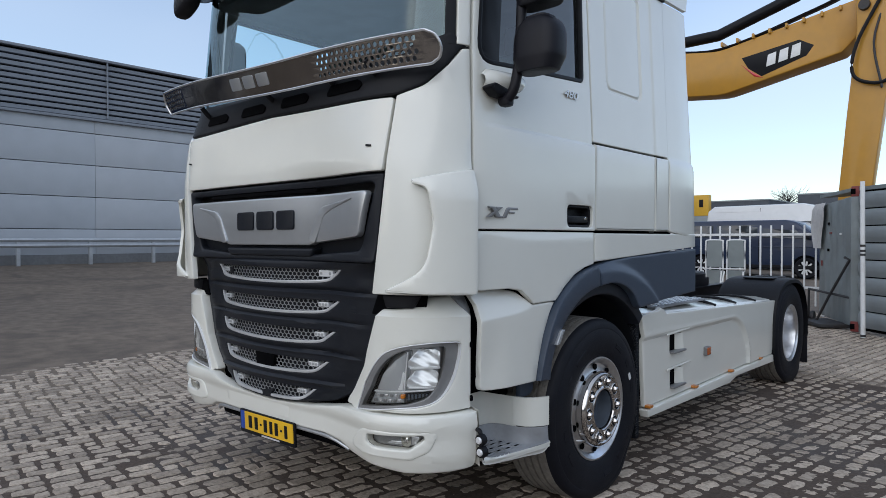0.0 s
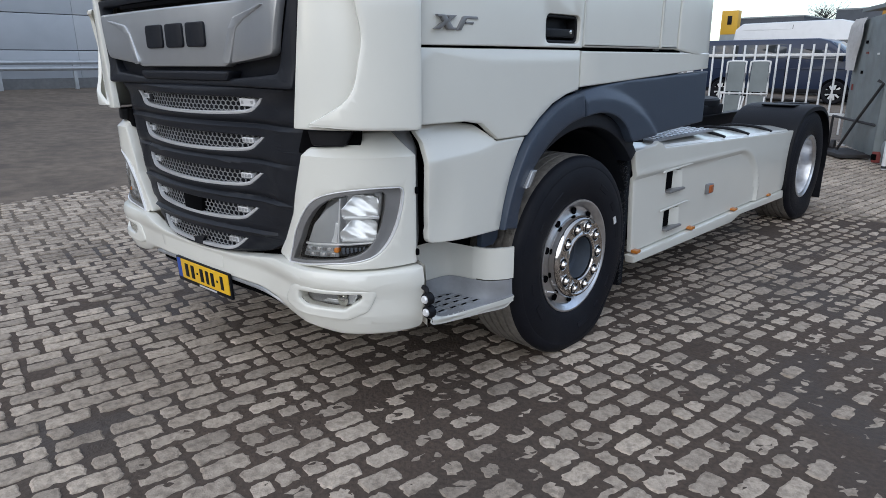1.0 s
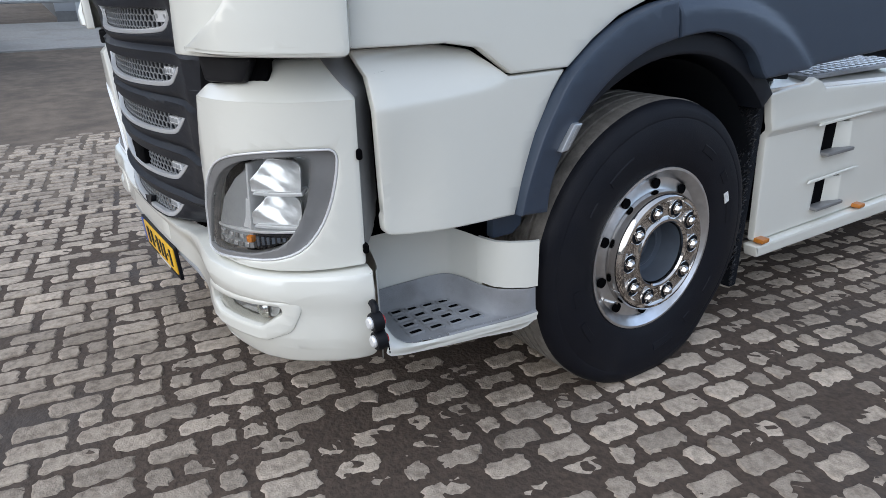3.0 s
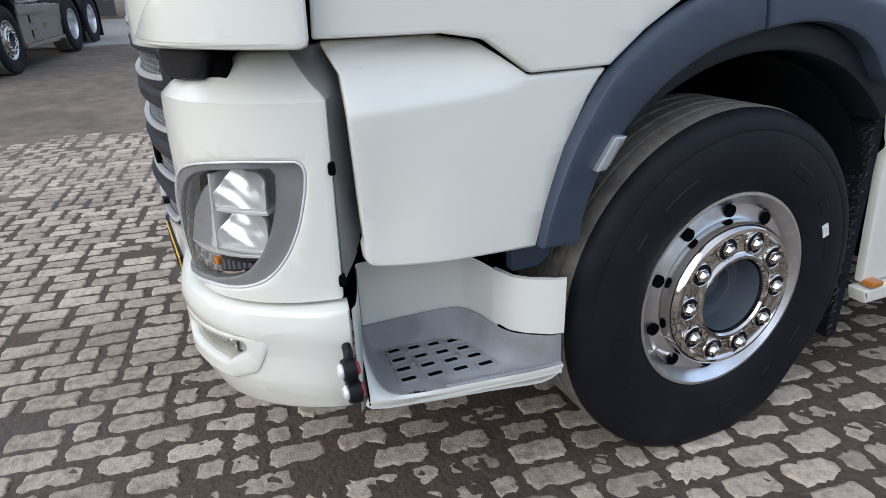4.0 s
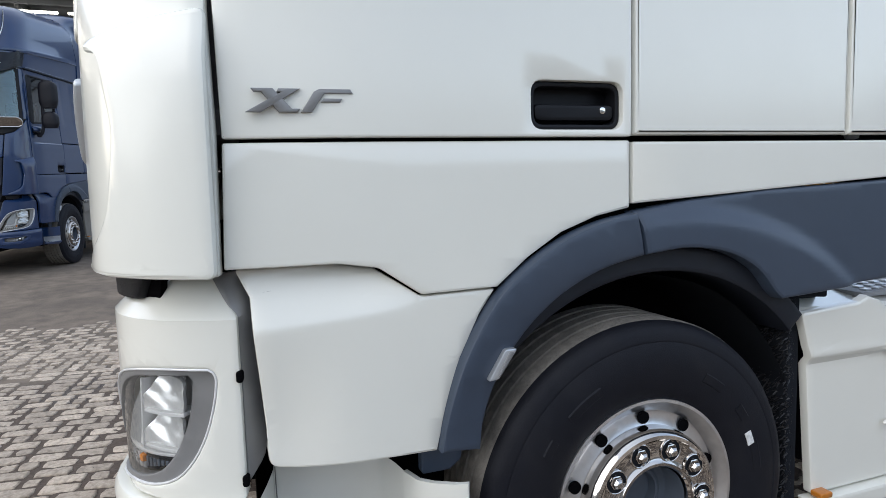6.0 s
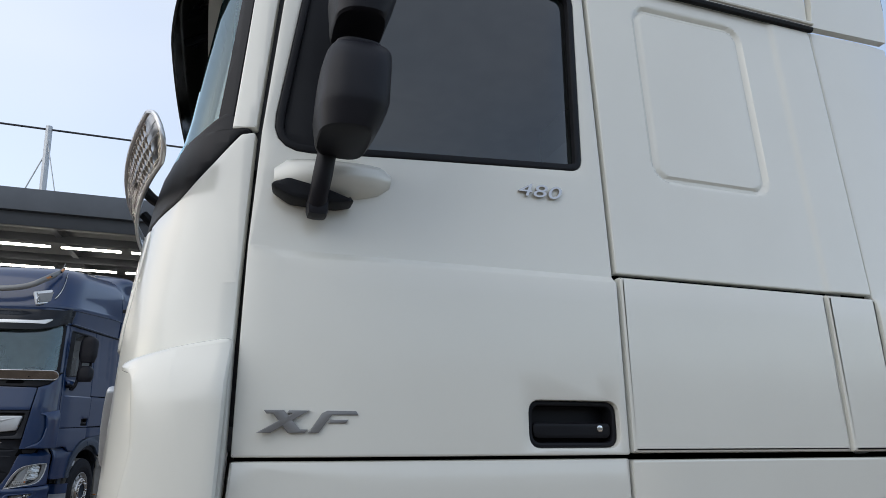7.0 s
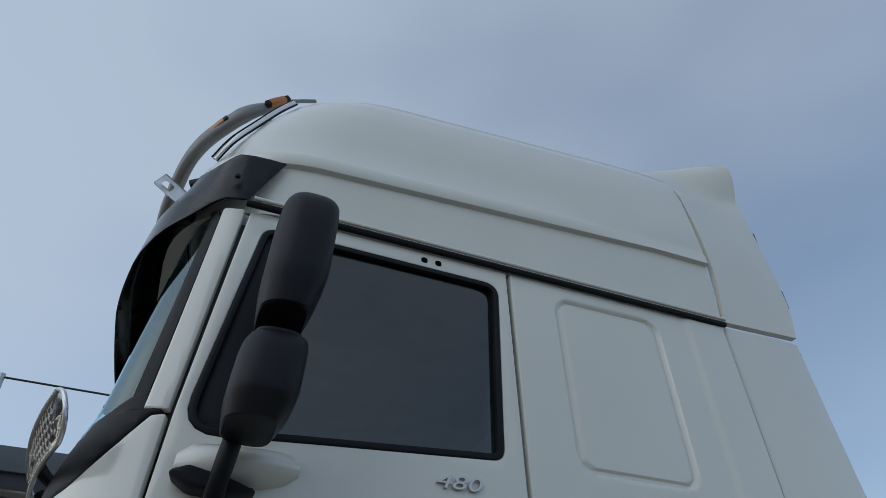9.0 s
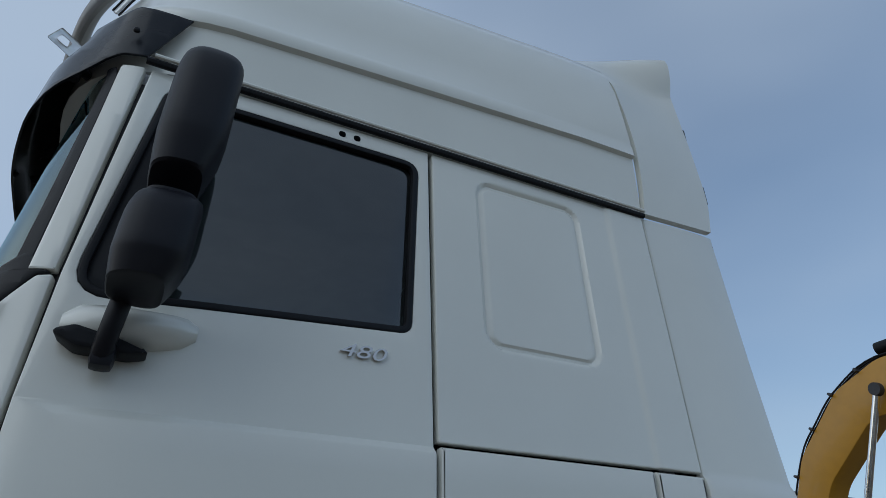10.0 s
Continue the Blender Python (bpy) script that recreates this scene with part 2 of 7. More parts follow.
def inset(poly, d):
    """The outline moved to its left by d."""
    out, n = [], len(poly)
    for i in range(n):
        a, b, c = Vector(poly[i - 1]), Vector(poly[i]), Vector(poly[(i + 1) % n])
        e1, e2 = (b - a), (c - b)
        if e1.length < 1e-7 or e2.length < 1e-7:
            out.append(poly[i])
            continue
        n1, n2 = Vector((-e1.y, e1.x)).normalized(), Vector((-e2.y, e2.x)).normalized()
        m = n1 + n2
        if m.length < 1e-4:
            m = n1.copy()
        m.normalize()
        k = d / max(0.4, m.dot(n1))
        out.append((b.x + m.x * k, b.y + m.y * k))
    return out


def panel(outline, warp, holes=(), off=0.0, thick=0.02, roll=0.006, step=(0.12, 0.12), back=False, extra=()):
    """A sheet with rolled edges, cut out in the plane (u, v) and then laid on a surface by warp(u, v, d)."""
    from mathutils.geometry import tessellate_polygon
    outline = list(outline) if area2(outline) > 0 else list(outline)[::-1]
    loops = [outline] + [list(h) if area2(h) < 0 else list(h)[::-1] for h in holes]
    bm = bmesh.new()
    levels = [(0, -thick), (0, -roll), (0.3 * roll, -0.3 * roll), (roll, 0)]
    last = []
    for lp in loops:
        rings = [[bm.verts.new((*q, dep)) for q in inset(lp, ins)] for ins, dep in levels]
        n = len(lp)
        for r1, r2 in zip(rings, rings[1:]):
            for i in range(n):
                j = (i + 1) % n
                bm.faces.new((r1[i], r1[j], r2[j], r2[i]))
        last.append(rings[-1])
        if back:
            last_back = rings[0]
    flat = [v for ring in last for v in ring]
    for tri in tessellate_polygon([[Vector((v.co.x, v.co.y, 0)) for v in ring] for ring in last]):
        vs = [flat[i] for i in tri]
        a, b, c = (v.co for v in vs)
        if (b.x - a.x) * (c.y - a.y) - (b.y - a.y) * (c.x - a.x) < 0:
            vs.reverse()
        try:
            bm.faces.new(vs)
        except ValueError:
            pass
    if back and not holes:
        bm.faces.new(last_back[::-1])
    us, vs2 = [p[0] for p in outline], [p[1] for p in outline]
    for axis, lo, hi, st in ((0, min(us), max(us), step[0]), (1, min(vs2), max(vs2), step[1])):
        k = math.floor(lo / st) + 1
        while st > 0 and k * st < hi:
            co, no = [0, 0, 0], [0, 0, 0]
            co[axis], no[axis] = k * st, 1
            bmesh.ops.bisect_plane(bm, geom=bm.verts[:] + bm.edges[:] + bm.faces[:], dist=1e-5, plane_co=co, plane_no=no)
            k += 1
    for w in extra:
        bmesh.ops.bisect_plane(bm, geom=bm.verts[:] + bm.edges[:] + bm.faces[:], dist=1e-5, plane_co=(0, w, 0), plane_no=(0, 1, 0))
    for v in bm.verts:
        u, w, d = v.co
        v.co = warp(u, w, d + (off(u, w) if callable(off) else off))
    return bm


def plane_warp(origin, u, v):
    o, u, v = Vector(origin), Vector(u).normalized(), Vector(v).normalized()
    n = u.cross(v)
    return lambda a, b, d: o + u * a + v * b + n * d


def box(size, at=(0, 0, 0), bevel=0.005, turn=None, seg=2):
    bm = bmesh.new()
    bmesh.ops.create_cube(bm, size=1)
    bmesh.ops.scale(bm, vec=size, verts=bm.verts)
    if bevel:
        bmesh.ops.bevel(bm, geom=bm.edges[:], offset=min(bevel, 0.45 * min(size)), segments=seg, profile=0.6, affect="EDGES")
    if turn is not None:
        bmesh.ops.transform(bm, matrix=turn, verts=bm.verts)
    bmesh.ops.translate(bm, vec=at, verts=bm.verts)
    return bm


def merge(*bms):
    out = bmesh.new()
    for b in bms:
        me = bpy.data.meshes.new("tmp")
        b.to_mesh(me)
        b.free()
        out.from_mesh(me)
        bpy.data.meshes.remove(me)
    return out


def lathe(profile, axis_at=(0, 0, 0), seg=48, axis="x", closed=False):
    """profile: (radius, along) points."""
    bm = bmesh.new()
    rings = []
    for r, x in profile:
        ring = []
        for k in range(seg):
            a = 2 * math.pi * k / seg
            p = (x, r * math.cos(a), r * math.sin(a)) if axis == "x" else ((r * math.cos(a), r * math.sin(a), x) if axis == "z" else (r * math.sin(a), x, r * math.cos(a)))
            ring.append(bm.verts.new(Vector(axis_at) + Vector(p)))
        rings.append(ring)
    pairs = list(zip(rings, rings[1:])) + ([(rings[-1], rings[0])] if closed else [])
    for a, b in pairs:
        for k in range(seg):
            j = (k + 1) % seg
            bm.faces.new((a[k], b[k], b[j], a[j]))
    bmesh.ops.remove_doubles(bm, verts=bm.verts, dist=1e-6)
    bmesh.ops.recalc_face_normals(bm, faces=bm.faces)
    return bm


def spline(points, n=6):
    """Catmull-Rom through the points."""
    P = [Vector(p) for p in points]
    P = [2 * P[0] - P[1]] + P + [2 * P[-1] - P[-2]]
    out = []
    for i in range(1, len(P) - 2):
        for k in range(n):
            t = k / n
            a, b, c, d = P[i - 1:i + 3]
            out.append(0.5 * ((2 * b) + (c - a) * t + (2 * a - 5 * b + 4 * c - d) * t * t + (3 * b - a - 3 * c + d) * t ** 3))
    out.append(P[-2])
    return out


def tube(points, radius, seg=10, smooth=6, flat=1.0):
    pts = spline(points, smooth) if smooth else [Vector(p) for p in points]
    bm = bmesh.new()
    rings, up = [], Vector((0, 0, 1))
    for i, p in enumerate(pts):
        d = (pts[min(i + 1, len(pts) - 1)] - pts[max(i - 1, 0)]).normalized()
        side = d.cross(up)
        if side.length < 1e-3:
            side = d.cross(Vector((1, 0, 0)))
        side.normalize()
        top = side.cross(d)
        r = radius(i / (len(pts) - 1)) if callable(radius) else radius
        rings.append([bm.verts.new(p + side * (r * math.cos(a) * flat) + top * (r * math.sin(a))) for a in [2 * math.pi * k / seg for k in range(seg)]])
    for a, b in zip(rings, rings[1:]):
        for k in range(seg):
            j = (k + 1) % seg
            bm.faces.new((a[k], a[j], b[j], b[k]))
    bm.faces.new(rings[0][::-1])
    bm.faces.new(rings[-1])
    bmesh.ops.recalc_face_normals(bm, faces=bm.faces)
    return bm


def loft(rings, caps=True, closed=True):
    bm = bmesh.new()
    R = [[bm.verts.new(p) for p in r] for r in rings]
    n = len(R[0])
    for a, b in zip(R, R[1:]):
        for k in range(n if closed else n - 1):
            j = (k + 1) % n
            bm.faces.new((a[k], a[j], b[j], b[k]))
    if caps and closed:
        bm.faces.new(R[0][::-1])
        bm.faces.new(R[-1])
    bmesh.ops.recalc_face_normals(bm, faces=bm.faces)
    return bm


def letters(text, size, depth, warp):
    cu = bpy.data.curves.new("tmp_text", "FONT")
    cu.body, cu.size, cu.extrude, cu.shear = text, size, depth, 0.25
    cu.resolution_u = 3
    ob = bpy.data.objects.new("tmp_text", cu)
    scene.collection.objects.link(ob)
    me = bpy.data.meshes.new_from_object(ob.evaluated_get(bpy.context.evaluated_depsgraph_get()))
    bpy.data.objects.remove(ob)
    bpy.data.curves.remove(cu)
    bm = bmesh.new()
    bm.from_mesh(me)
    bpy.data.meshes.remove(me)
    for v in bm.verts:
        v.co = warp(*v.co)
    return bm


# ---- the lorry's outer skin: s runs from the middle of the front round to the side (y = s - 1 there) ----
def skin(s, z, d=0.0):
    sg, a = (1, s) if s >= 0 else (-1, -s)
    yo = max(0.0, z - 1.9) * 0.10
    xs = 1.25 - 0.05 * clamp((z - 2.1) / 1.1)
    P = ((0.8, 0.025), (1.07, 0.045), (xs - 0.03, 0.19), (xs - 0.008, 0.42))
    if a <= 0.8:
        x, y, tx, ty = a, 0.025 * (a / 0.8) ** 2, 1.0, 0.05 * a / 0.64
    elif a <= 1.42:
        t = (a - 0.8) / 0.62
        q = 1 - t
        x, y = (q ** 3 * P[0][k] + 3 * q * q * t * P[1][k] + 3 * q * t * t * P[2][k] + t ** 3 * P[3][k] for k in (0, 1))
        tx, ty = (3 * q * q * (P[1][k] - P[0][k]) + 6 * q * t * (P[2][k] - P[1][k]) + 3 * t * t * (P[3][k] - P[2][k]) for k in (0, 1))
    else:
        y = a - 1.0
        x, tx, ty = xs - 0.008 * (1 - ss(0.42, 0.75, y)), 0.0, 1.0
    y += yo * (1 - ss(1.05, 1.42, a))
    n = math.hypot(tx, ty)
    return Vector((sg * (x + d * ty / n), y - d * tx / n, z))


def both(name, bm, mat, parent, label=""):
    """The part on the one side and its twin on the other."""
    twin = mirrored(bm)
    a = part(name, bm, mat, parent, label)
    part(name, twin, mat, parent, label)
    return a


# ---- wheels ----
def wheel(root, x, y, z, side=1, dual=False, rim_mat=None):
    """side: 1 faces +x. The thing's part 'wheel' with its pieces under it."""
    rim_mat = rim_mat or ALU
    R = 0.540
    w0 = -0.30 if not dual else -0.33
    tyre_prof = [(0.292, -0.012), (0.31, 0.006), (0.35, 0.020), (0.41, 0.026), (0.455, 0.022), (0.478, 0.014), (0.482, 0.015), (0.486, 0.014), (0.50, 0.012),
                 (0.520, 0.002), (0.531, -0.012), (0.536, -0.028)]
    groove = []
    for k, gx in enumerate((-0.085, -0.135, -0.185, -0.235)):
        groove += [(R, gx + 0.007), (R - 0.013, gx + 0.004), (R - 0.013, gx - 0.004), (R, gx - 0.007)]
    tread_prof = [(0.536, -0.028), (R, -0.040)] + groove + [(R, w0 + 0.02), (0.52, w0)]
    inner_prof = [(0.52, w0), (0.45, w0 - 0.02), (0.30, w0)]

    def settle(bm):
        for v in bm.verts:
            # the loaded tyre bulges at the ground
            if v.co.z < -0.34 and v.co.x > -0.15:
                v.co.x += 0.020 * ss(-0.34, -0.48, v.co.z)
            v.co.x *= side
            if v.co.z < -z + 0.002:
                v.co.z = -z + 0.002
        if side < 0:
            bmesh.ops.reverse_faces(bm, faces=bm.faces)
        bmesh.ops.translate(bm, vec=(x, y, z), verts=bm.verts)
        return bm

    wh = part("wheel", settle(lathe(inner_prof, seg=72)), RUBBER, root, "black lorry wheel with silver rim")
    part("tyre", settle(lathe(tyre_prof, seg=96)), RUBBER, wh, "black rubber tyre sidewall")
    for k, wide in enumerate((0.10, 0.05, 0.08, 0.0, 0.0, 0.12, 0.05, 0.0, 0.06, 0.09, 0.0, 0.0, 0.11, 0.04, 0.07, 0.0)):
        if wide and not dual:
            a0 = 2 * math.pi * k / 16 + 0.2
            arc = [a0 + wide / 0.40 * (q / 4 - 0.5) for q in range(5)]
            part("sidewall_bar", settle(loft([[(0.0225, 0.385 * math.cos(a), 0.385 * math.sin(a)), (0.0262, 0.388 * math.cos(a), 0.388 * math.sin(a)), (0.0285, 0.412 * math.cos(a), 0.412 * math.sin(a)), (0.0255, 0.416 * math.cos(a), 0.416 * math.sin(a))] for a in arc], True, True)), RUBBER, wh)
    part("tread", settle(lathe(tread_prof, seg=96)), TREAD, wh, "dusty worn tyre tread")
    if dual:
        # the outer wheel of a pair is dished inwards
        rim = [(0.292, -0.015), (0.308, 0.002), (0.306, 0.008), (0.296, 0.008), (0.288, -0.004), (0.272, -0.012), (0.262, -0.05), (0.255, -0.14), (0.235, -0.155), (0.13, -0.155), (0.10, -0.10), (0.085, -0.085), (0.0, -0.08)]
        part("rim", settle(lathe(rim, seg=72)), rim_mat, wh, "deep dished silver rim")
        for k in range(10):
            a = 2 * math.pi * k / 10
            part("wheel_nut", settle(lathe([(0.0, -0.11), (0.012, -0.112), (0.017, -0.122), (0.018, -0.155)], (0, 0.168 * math.cos(a), 0.168 * math.sin(a)), 8)), CHROME, wh)
        return wh
    rim = [(0.292, -0.015), (0.308, 0.002), (0.307, 0.009), (0.298, 0.010), (0.289, 0.002), (0.276, -0.010), (0.266, -0.022), (0.258, -0.024), (0.216, -0.012), (0.208, -0.006), (0.205, 0.0)]
    bm = lathe(rim, seg=120)
    part("rim", settle(bm), rim_mat, wh, "silver aluminium rim with round hand holes")
    for k in range(10):
        a = 2 * math.pi * (k + 0.5) / 10
        c = (0, 0.247 * math.cos(a), 0.247 * math.sin(a))
        # black discs carry the shade of the open hand holes
        part("hand_hole", settle(lathe([(0.0, -0.0155), (0.0145, -0.0155), (0.0165, -0.014), (0.0185, -0.0125), (0.0185, -0.022)], c, 20)), VOID, wh, "dark round hand hole")
    ring = [(0.225, -0.012), (0.2235, 0.020), (0.219, 0.036), (0.211, 0.044), (0.201, 0.046), (0.196, 0.040), (0.190, 0.038), (0.144, 0.038), (0.136, 0.041), (0.130, 0.047), (0.122, 0.047), (0.117, 0.040), (0.115, 0.0)]
    bm = lathe(ring, seg=160)
    for v in bm.verts:
        rr = math.hypot(v.co.y, v.co.z)
        if 0.142 < rr < 0.193:
            v.co.x += 0.0012 * math.cos(10 * math.atan2(v.co.z, v.co.y))
    part("nut_cover", settle(bm), NUT_CHROME, wh, "polished chrome nut cover ring")
    for k in range(10):
        a = 2 * math.pi * k / 10
        c = (0, 0.1675 * math.cos(a), 0.1675 * math.sin(a))
        full_detail = not dual
        nut = lathe([(0.0, 0.063), (0.007, 0.0622), (0.0125, 0.059), (0.0165, 0.052), (0.0185, 0.046), (0.0215, 0.0445), (0.0225, 0.040), (0.0225, 0.034)], c, 6 if full_detail else 8)
        part("wheel_nut", settle(nut), NUT_CHROME, wh, "domed chrome nut cap")
        # dark ring painted as the shade of each nut's recess
        part("nut_well", settle(lathe([(0.020, 0.0390), (0.0315, 0.0402), (0.0318, 0.0375)], c, 20)), DARK_ARCH, wh)
        part("well_rim", settle(lathe([(0.0310, 0.0380), (0.0316, 0.0425), (0.0335, 0.0438), (0.0358, 0.0425), (0.0375, 0.0380)], c, 22)), NUT_CHROME, wh)
    hub = [(0.1125, 0.03), (0.1125, -0.03), (0.108, -0.05), (0.086, -0.052), (0.076, -0.045), (0.068, -0.045), (0.064, -0.075), (0.0, -0.078)]
    part("hub", settle(lathe(hub, seg=48)), HUB, wh, "grey painted hub in the wheel centre")
    part("valve", settle(tube([(-0.02, -0.205, -0.155), (0.010, -0.204, -0.150), (0.030, -0.198, -0.146)], 0.0055, 8, 3)), CHROME, wh)
    return wh


# ---- the lorry ----
# one glass, two tints: dim near side, bright far side put into colour
SIDE_GLASS = pane("side_window_glass", (0.36, 0.48, 0.52), 1.8)
FAR_GLASS = pane("clear_side_window_glass", (0.86, 0.96, 0.97), 1.5)


NOZZLES = ((0.84, 1.978), (-0.90, 2.03))


def build_lorry(root, paint, full=True, rear_axles=(5.65,), skirt_mat=None):
    skirt_mat = skirt_mat or paint
    # front lid under the windscreen
    lid = rounded([(-0.912, 1.852, 0.02), (0.912, 1.852, 0.02), (0.948, 2.195, 0.02), (0.5, 2.207, 0.2), (0.0, 2.222, 0.3), (-0.5, 2.207, 0.2), (-0.948, 2.195, 0.02)])
    part("front_lid", panel(lid, skin, thick=0.03, roll=0.008, step=(0.04, 0.04)), paint, root, "smooth painted front lid")
    if full:
        for s0, z0 in NOZZLES:
            part("washer_nozzle", panel(rounded([(s0 - 0.012, z0 - 0.005, 0.003), (s0 + 0.012, z0 - 0.009, 0.003), (s0 + 0.012, z0 + 0.001, 0.003), (s0 - 0.012, z0 + 0.005, 0.003)]), skin, off=0.008, thick=0.012, roll=0.002, step=(1, 1)), BLACK, root, "small black washer nozzle")
    # corner panels with raised air deflectors
    corner = rounded([(0.858, 1.272, 0.01), (1.345, 1.272, 0.01), (1.352, 1.6), (1.346, 2.0), (1.350, 2.425, 0.01), (1.305, 2.420, 0.02), (1.222, 2.342, 0.2), (1.09, 2.242, 0.2), (0.958, 2.200, 0.01), (0.924, 1.84)])
    both("corner_panel", panel(corner, skin, off=lambda s, z: 0.012 * (1 - ss(1.80, 1.95, z)) * ss(1.15, 1.3, s), thick=0.03, roll=0.007, step=(0.05, 0.08)), paint, root)
    defl = rounded([(0.905, 1.285, 0.02), (1.348, 1.272, 0.02), (1.352, 1.86, 0.02), (1.22, 1.838, 0.06), (1.05, 1.805, 0.02), (1.06, 1.782, 0.005), (1.122, 1.770, 0.05), (1.150, 1.60, 0.2), (1.112, 1.390, 0.15), (0.985, 1.322, 0.06)])
    both("air_deflector", panel(defl, skin, off=lambda s, z: 0.014 + 0.044 * ss(0.92, 1.13, s) * (1 - 0.75 * ss(1.74, 1.86, z)), thick=0.020, roll=0.012, step=(0.03, 0.05)), paint, root, "raised corner air deflector")
    for k in range(4):
        z = 1.40 + 0.10 * k
        both("deflector_slat", panel([(1.155, z), (1.21, z), (1.21, z + 0.02), (1.155, z + 0.02)], skin, off=0.030, thick=0.03, roll=0.003, step=(0.05, 1)), paint, root)
    # upper grille surround and badge plate
    half = [(0.0, 0.640), (0.37, 0.655), (0.52, 0.682), (0.62, 0.735), (0.70, 0.81), (0.765, 0.915), (0.835, 1.165), (0.852, 1.262), (0.918, 1.842)]
    backing = rounded([(s, z, 0.03) for s, z in half]) + [(-s, z) for s, z in reversed(rounded([(s, z, 0.03) for s, z in half]))][0:-1]
    part("grille_backing", panel(backing, skin, off=lambda s, z: -0.045 - 0.055 * min(1.0, abs(s) / 0.57) ** 2 * (1 - ss(1.36, 1.49, z)), thick=0.02, roll=0.004, step=(0.12, 0.12)), GRILLE, root, "anthracite plastic grille backing")
    frame_o = rounded([(-0.866, 1.418, 0.02), (0.866, 1.418, 0.02), (0.914, 1.842, 0.015), (-0.914, 1.842, 0.015)])
    frame_i = rounded([(-0.79, 1.475, 0.06), (-0.42, 1.452, 0.05), (0.42, 1.452, 0.05), (0.79, 1.475, 0.06), (0.872, 1.805, 0.03), (-0.872, 1.805, 0.03)])
    part("grille_surround", panel(frame_o, skin, holes=[frame_i], off=lambda s, z: -0.012 + 0.012 * (1 - ss(1.42, 1.50, z)), thick=0.05, roll=0.010, step=(0.1, 0.05)), GRILLE, root, "dark plastic surround of the badge plate")
    # black strip painted as the shade of the intake slot
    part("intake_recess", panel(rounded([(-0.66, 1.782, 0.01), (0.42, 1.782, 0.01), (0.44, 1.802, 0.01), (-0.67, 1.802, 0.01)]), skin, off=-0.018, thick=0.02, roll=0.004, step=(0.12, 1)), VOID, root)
    badge = rounded([(-0.845, 1.765, 0.02), (-0.80, 1.545, 0.04), (-0.44, 1.512, 0.04), (-0.40, 1.500, 0.02), (0.40, 1.500, 0.02), (0.44, 1.512, 0.04), (0.80, 1.545, 0.04), (0.845, 1.765, 0.02)])
    bp = part("badge_plate", panel(badge, skin, off=lambda s, z: 0.008 + 0.012 * math.cos((z - 1.63) * 9), thick=0.04, roll=0.010, step=(0.08, 0.05)), SILVER, root, "silver badge plate in the grille")
    for sg in (1, -1):
        wing = [(sg * a, b) for a, b in rounded([(0.80, 1.742, 0.01), (0.52, 1.700, 0.06), (0.475, 1.66, 0.03), (0.40, 1.512, 0.02), (0.46, 1.512, 0.02), (0.535, 1.655, 0.05), (0.60, 1.685, 0.06)])]
        part("badge_wing", panel(wing, skin, off=0.026, thick=0.02, roll=0.006, step=(0.06, 0.05)), SILVER, bp, "raised silver wing")
    for k in range(3):
        c = -0.20 + 0.20 * k
        mark = [(c - 0.082, 1.585), (c + 0.082, 1.585), (c + 0.082, 1.690), (c - 0.082, 1.690)]
        mark = rounded([(a, b, 0.02) for a, b in mark])
        part("emblem_block", panel(mark, skin, off=0.03, thick=0.02, roll=0.004, step=(0.1, 1)), GRILLE, bp, "plain dark emblem block")
    part("under_badge_lip", panel(rounded([(-0.40, 1.44, 0.03), (0.40, 1.44, 0.03), (0.44, 1.485, 0.02), (-0.44, 1.485, 0.02)]), skin, off=0.012, thick=0.06, roll=0.014, step=(0.1, 0.03)), GRILLE, root)
    # five louvred rows with honeycomb and bright strips
    rows = [(1.350, 0.578, 0.80), (1.186, 0.558, 0.80), (1.026, 0.528, 0.775), (0.864, 0.482, 0.74), (0.710, 0.392, 0.64)]

    def bow(s, z, d=0.0):
        """The grille curves back from the front's middle more than the panels round it."""
        back = 0.050 * min(1.0, abs(s) / 0.57) ** 2 * (1 - ss(1.34, 1.48, z)) * ss(0.62, 0.70, z)
        return skin(s, z, d - back)


    def half_width(z):
        for (s0, z0), (s1, z1) in zip(half, half[1:]):
            if z0 <= z <= z1:
                return s0 + (s1 - s0) * (z - z0) / (z1 - z0)
        return 0.86

    def louvre_off(s, z):
        d = -0.020
        for rz, w, wide in rows:
            crest = rz + 0.064
            d += 0.040 * ss(crest + 0.016, crest - 0.006, z) * ss(rz - 0.115, rz - 0.06, z)
        edge = half_width(clamp(z, 0.65, 1.83))
        f0 = 1 - ss(edge - 0.13, edge - 0.02, abs(s))
        return d * f0 - 0.020 * (1 - f0) - 0.012 * (abs(s) / 0.8) ** 2

    def strip_line(z, w):
        return [(-w - 0.010, z + 0.030), (-w + 0.010, z - 0.010), (-w + 0.065, z - 0.042), (-w * 0.5, z - 0.054), (0, z - 0.058), (w * 0.5, z - 0.054), (w - 0.085, z - 0.042), (w - 0.020, z - 0.012), (w + 0.030, z + 0.024)]

    face_o = [(s, z) for s, z in rounded([(s, z, 0.03) for s, z in half[:-1]] + [(0.864, 1.43, 0.0)])]
    face_o = face_o + [(-s, z) for s, z in face_o[::-1]][:-1]
    openings = [[(p.x, p.y) for p in spline([(a, b, 0) for a, b in strip_line(z, w)], 2)] for z, w, wide in rows]
    part("grille_face", panel(face_o, bow, holes=openings, off=louvre_off, thick=0.02, roll=0.005, step=(0.06, 0.014) if full else (0.15, 0.04)), GRILLE, root, "anthracite louvred grille face")
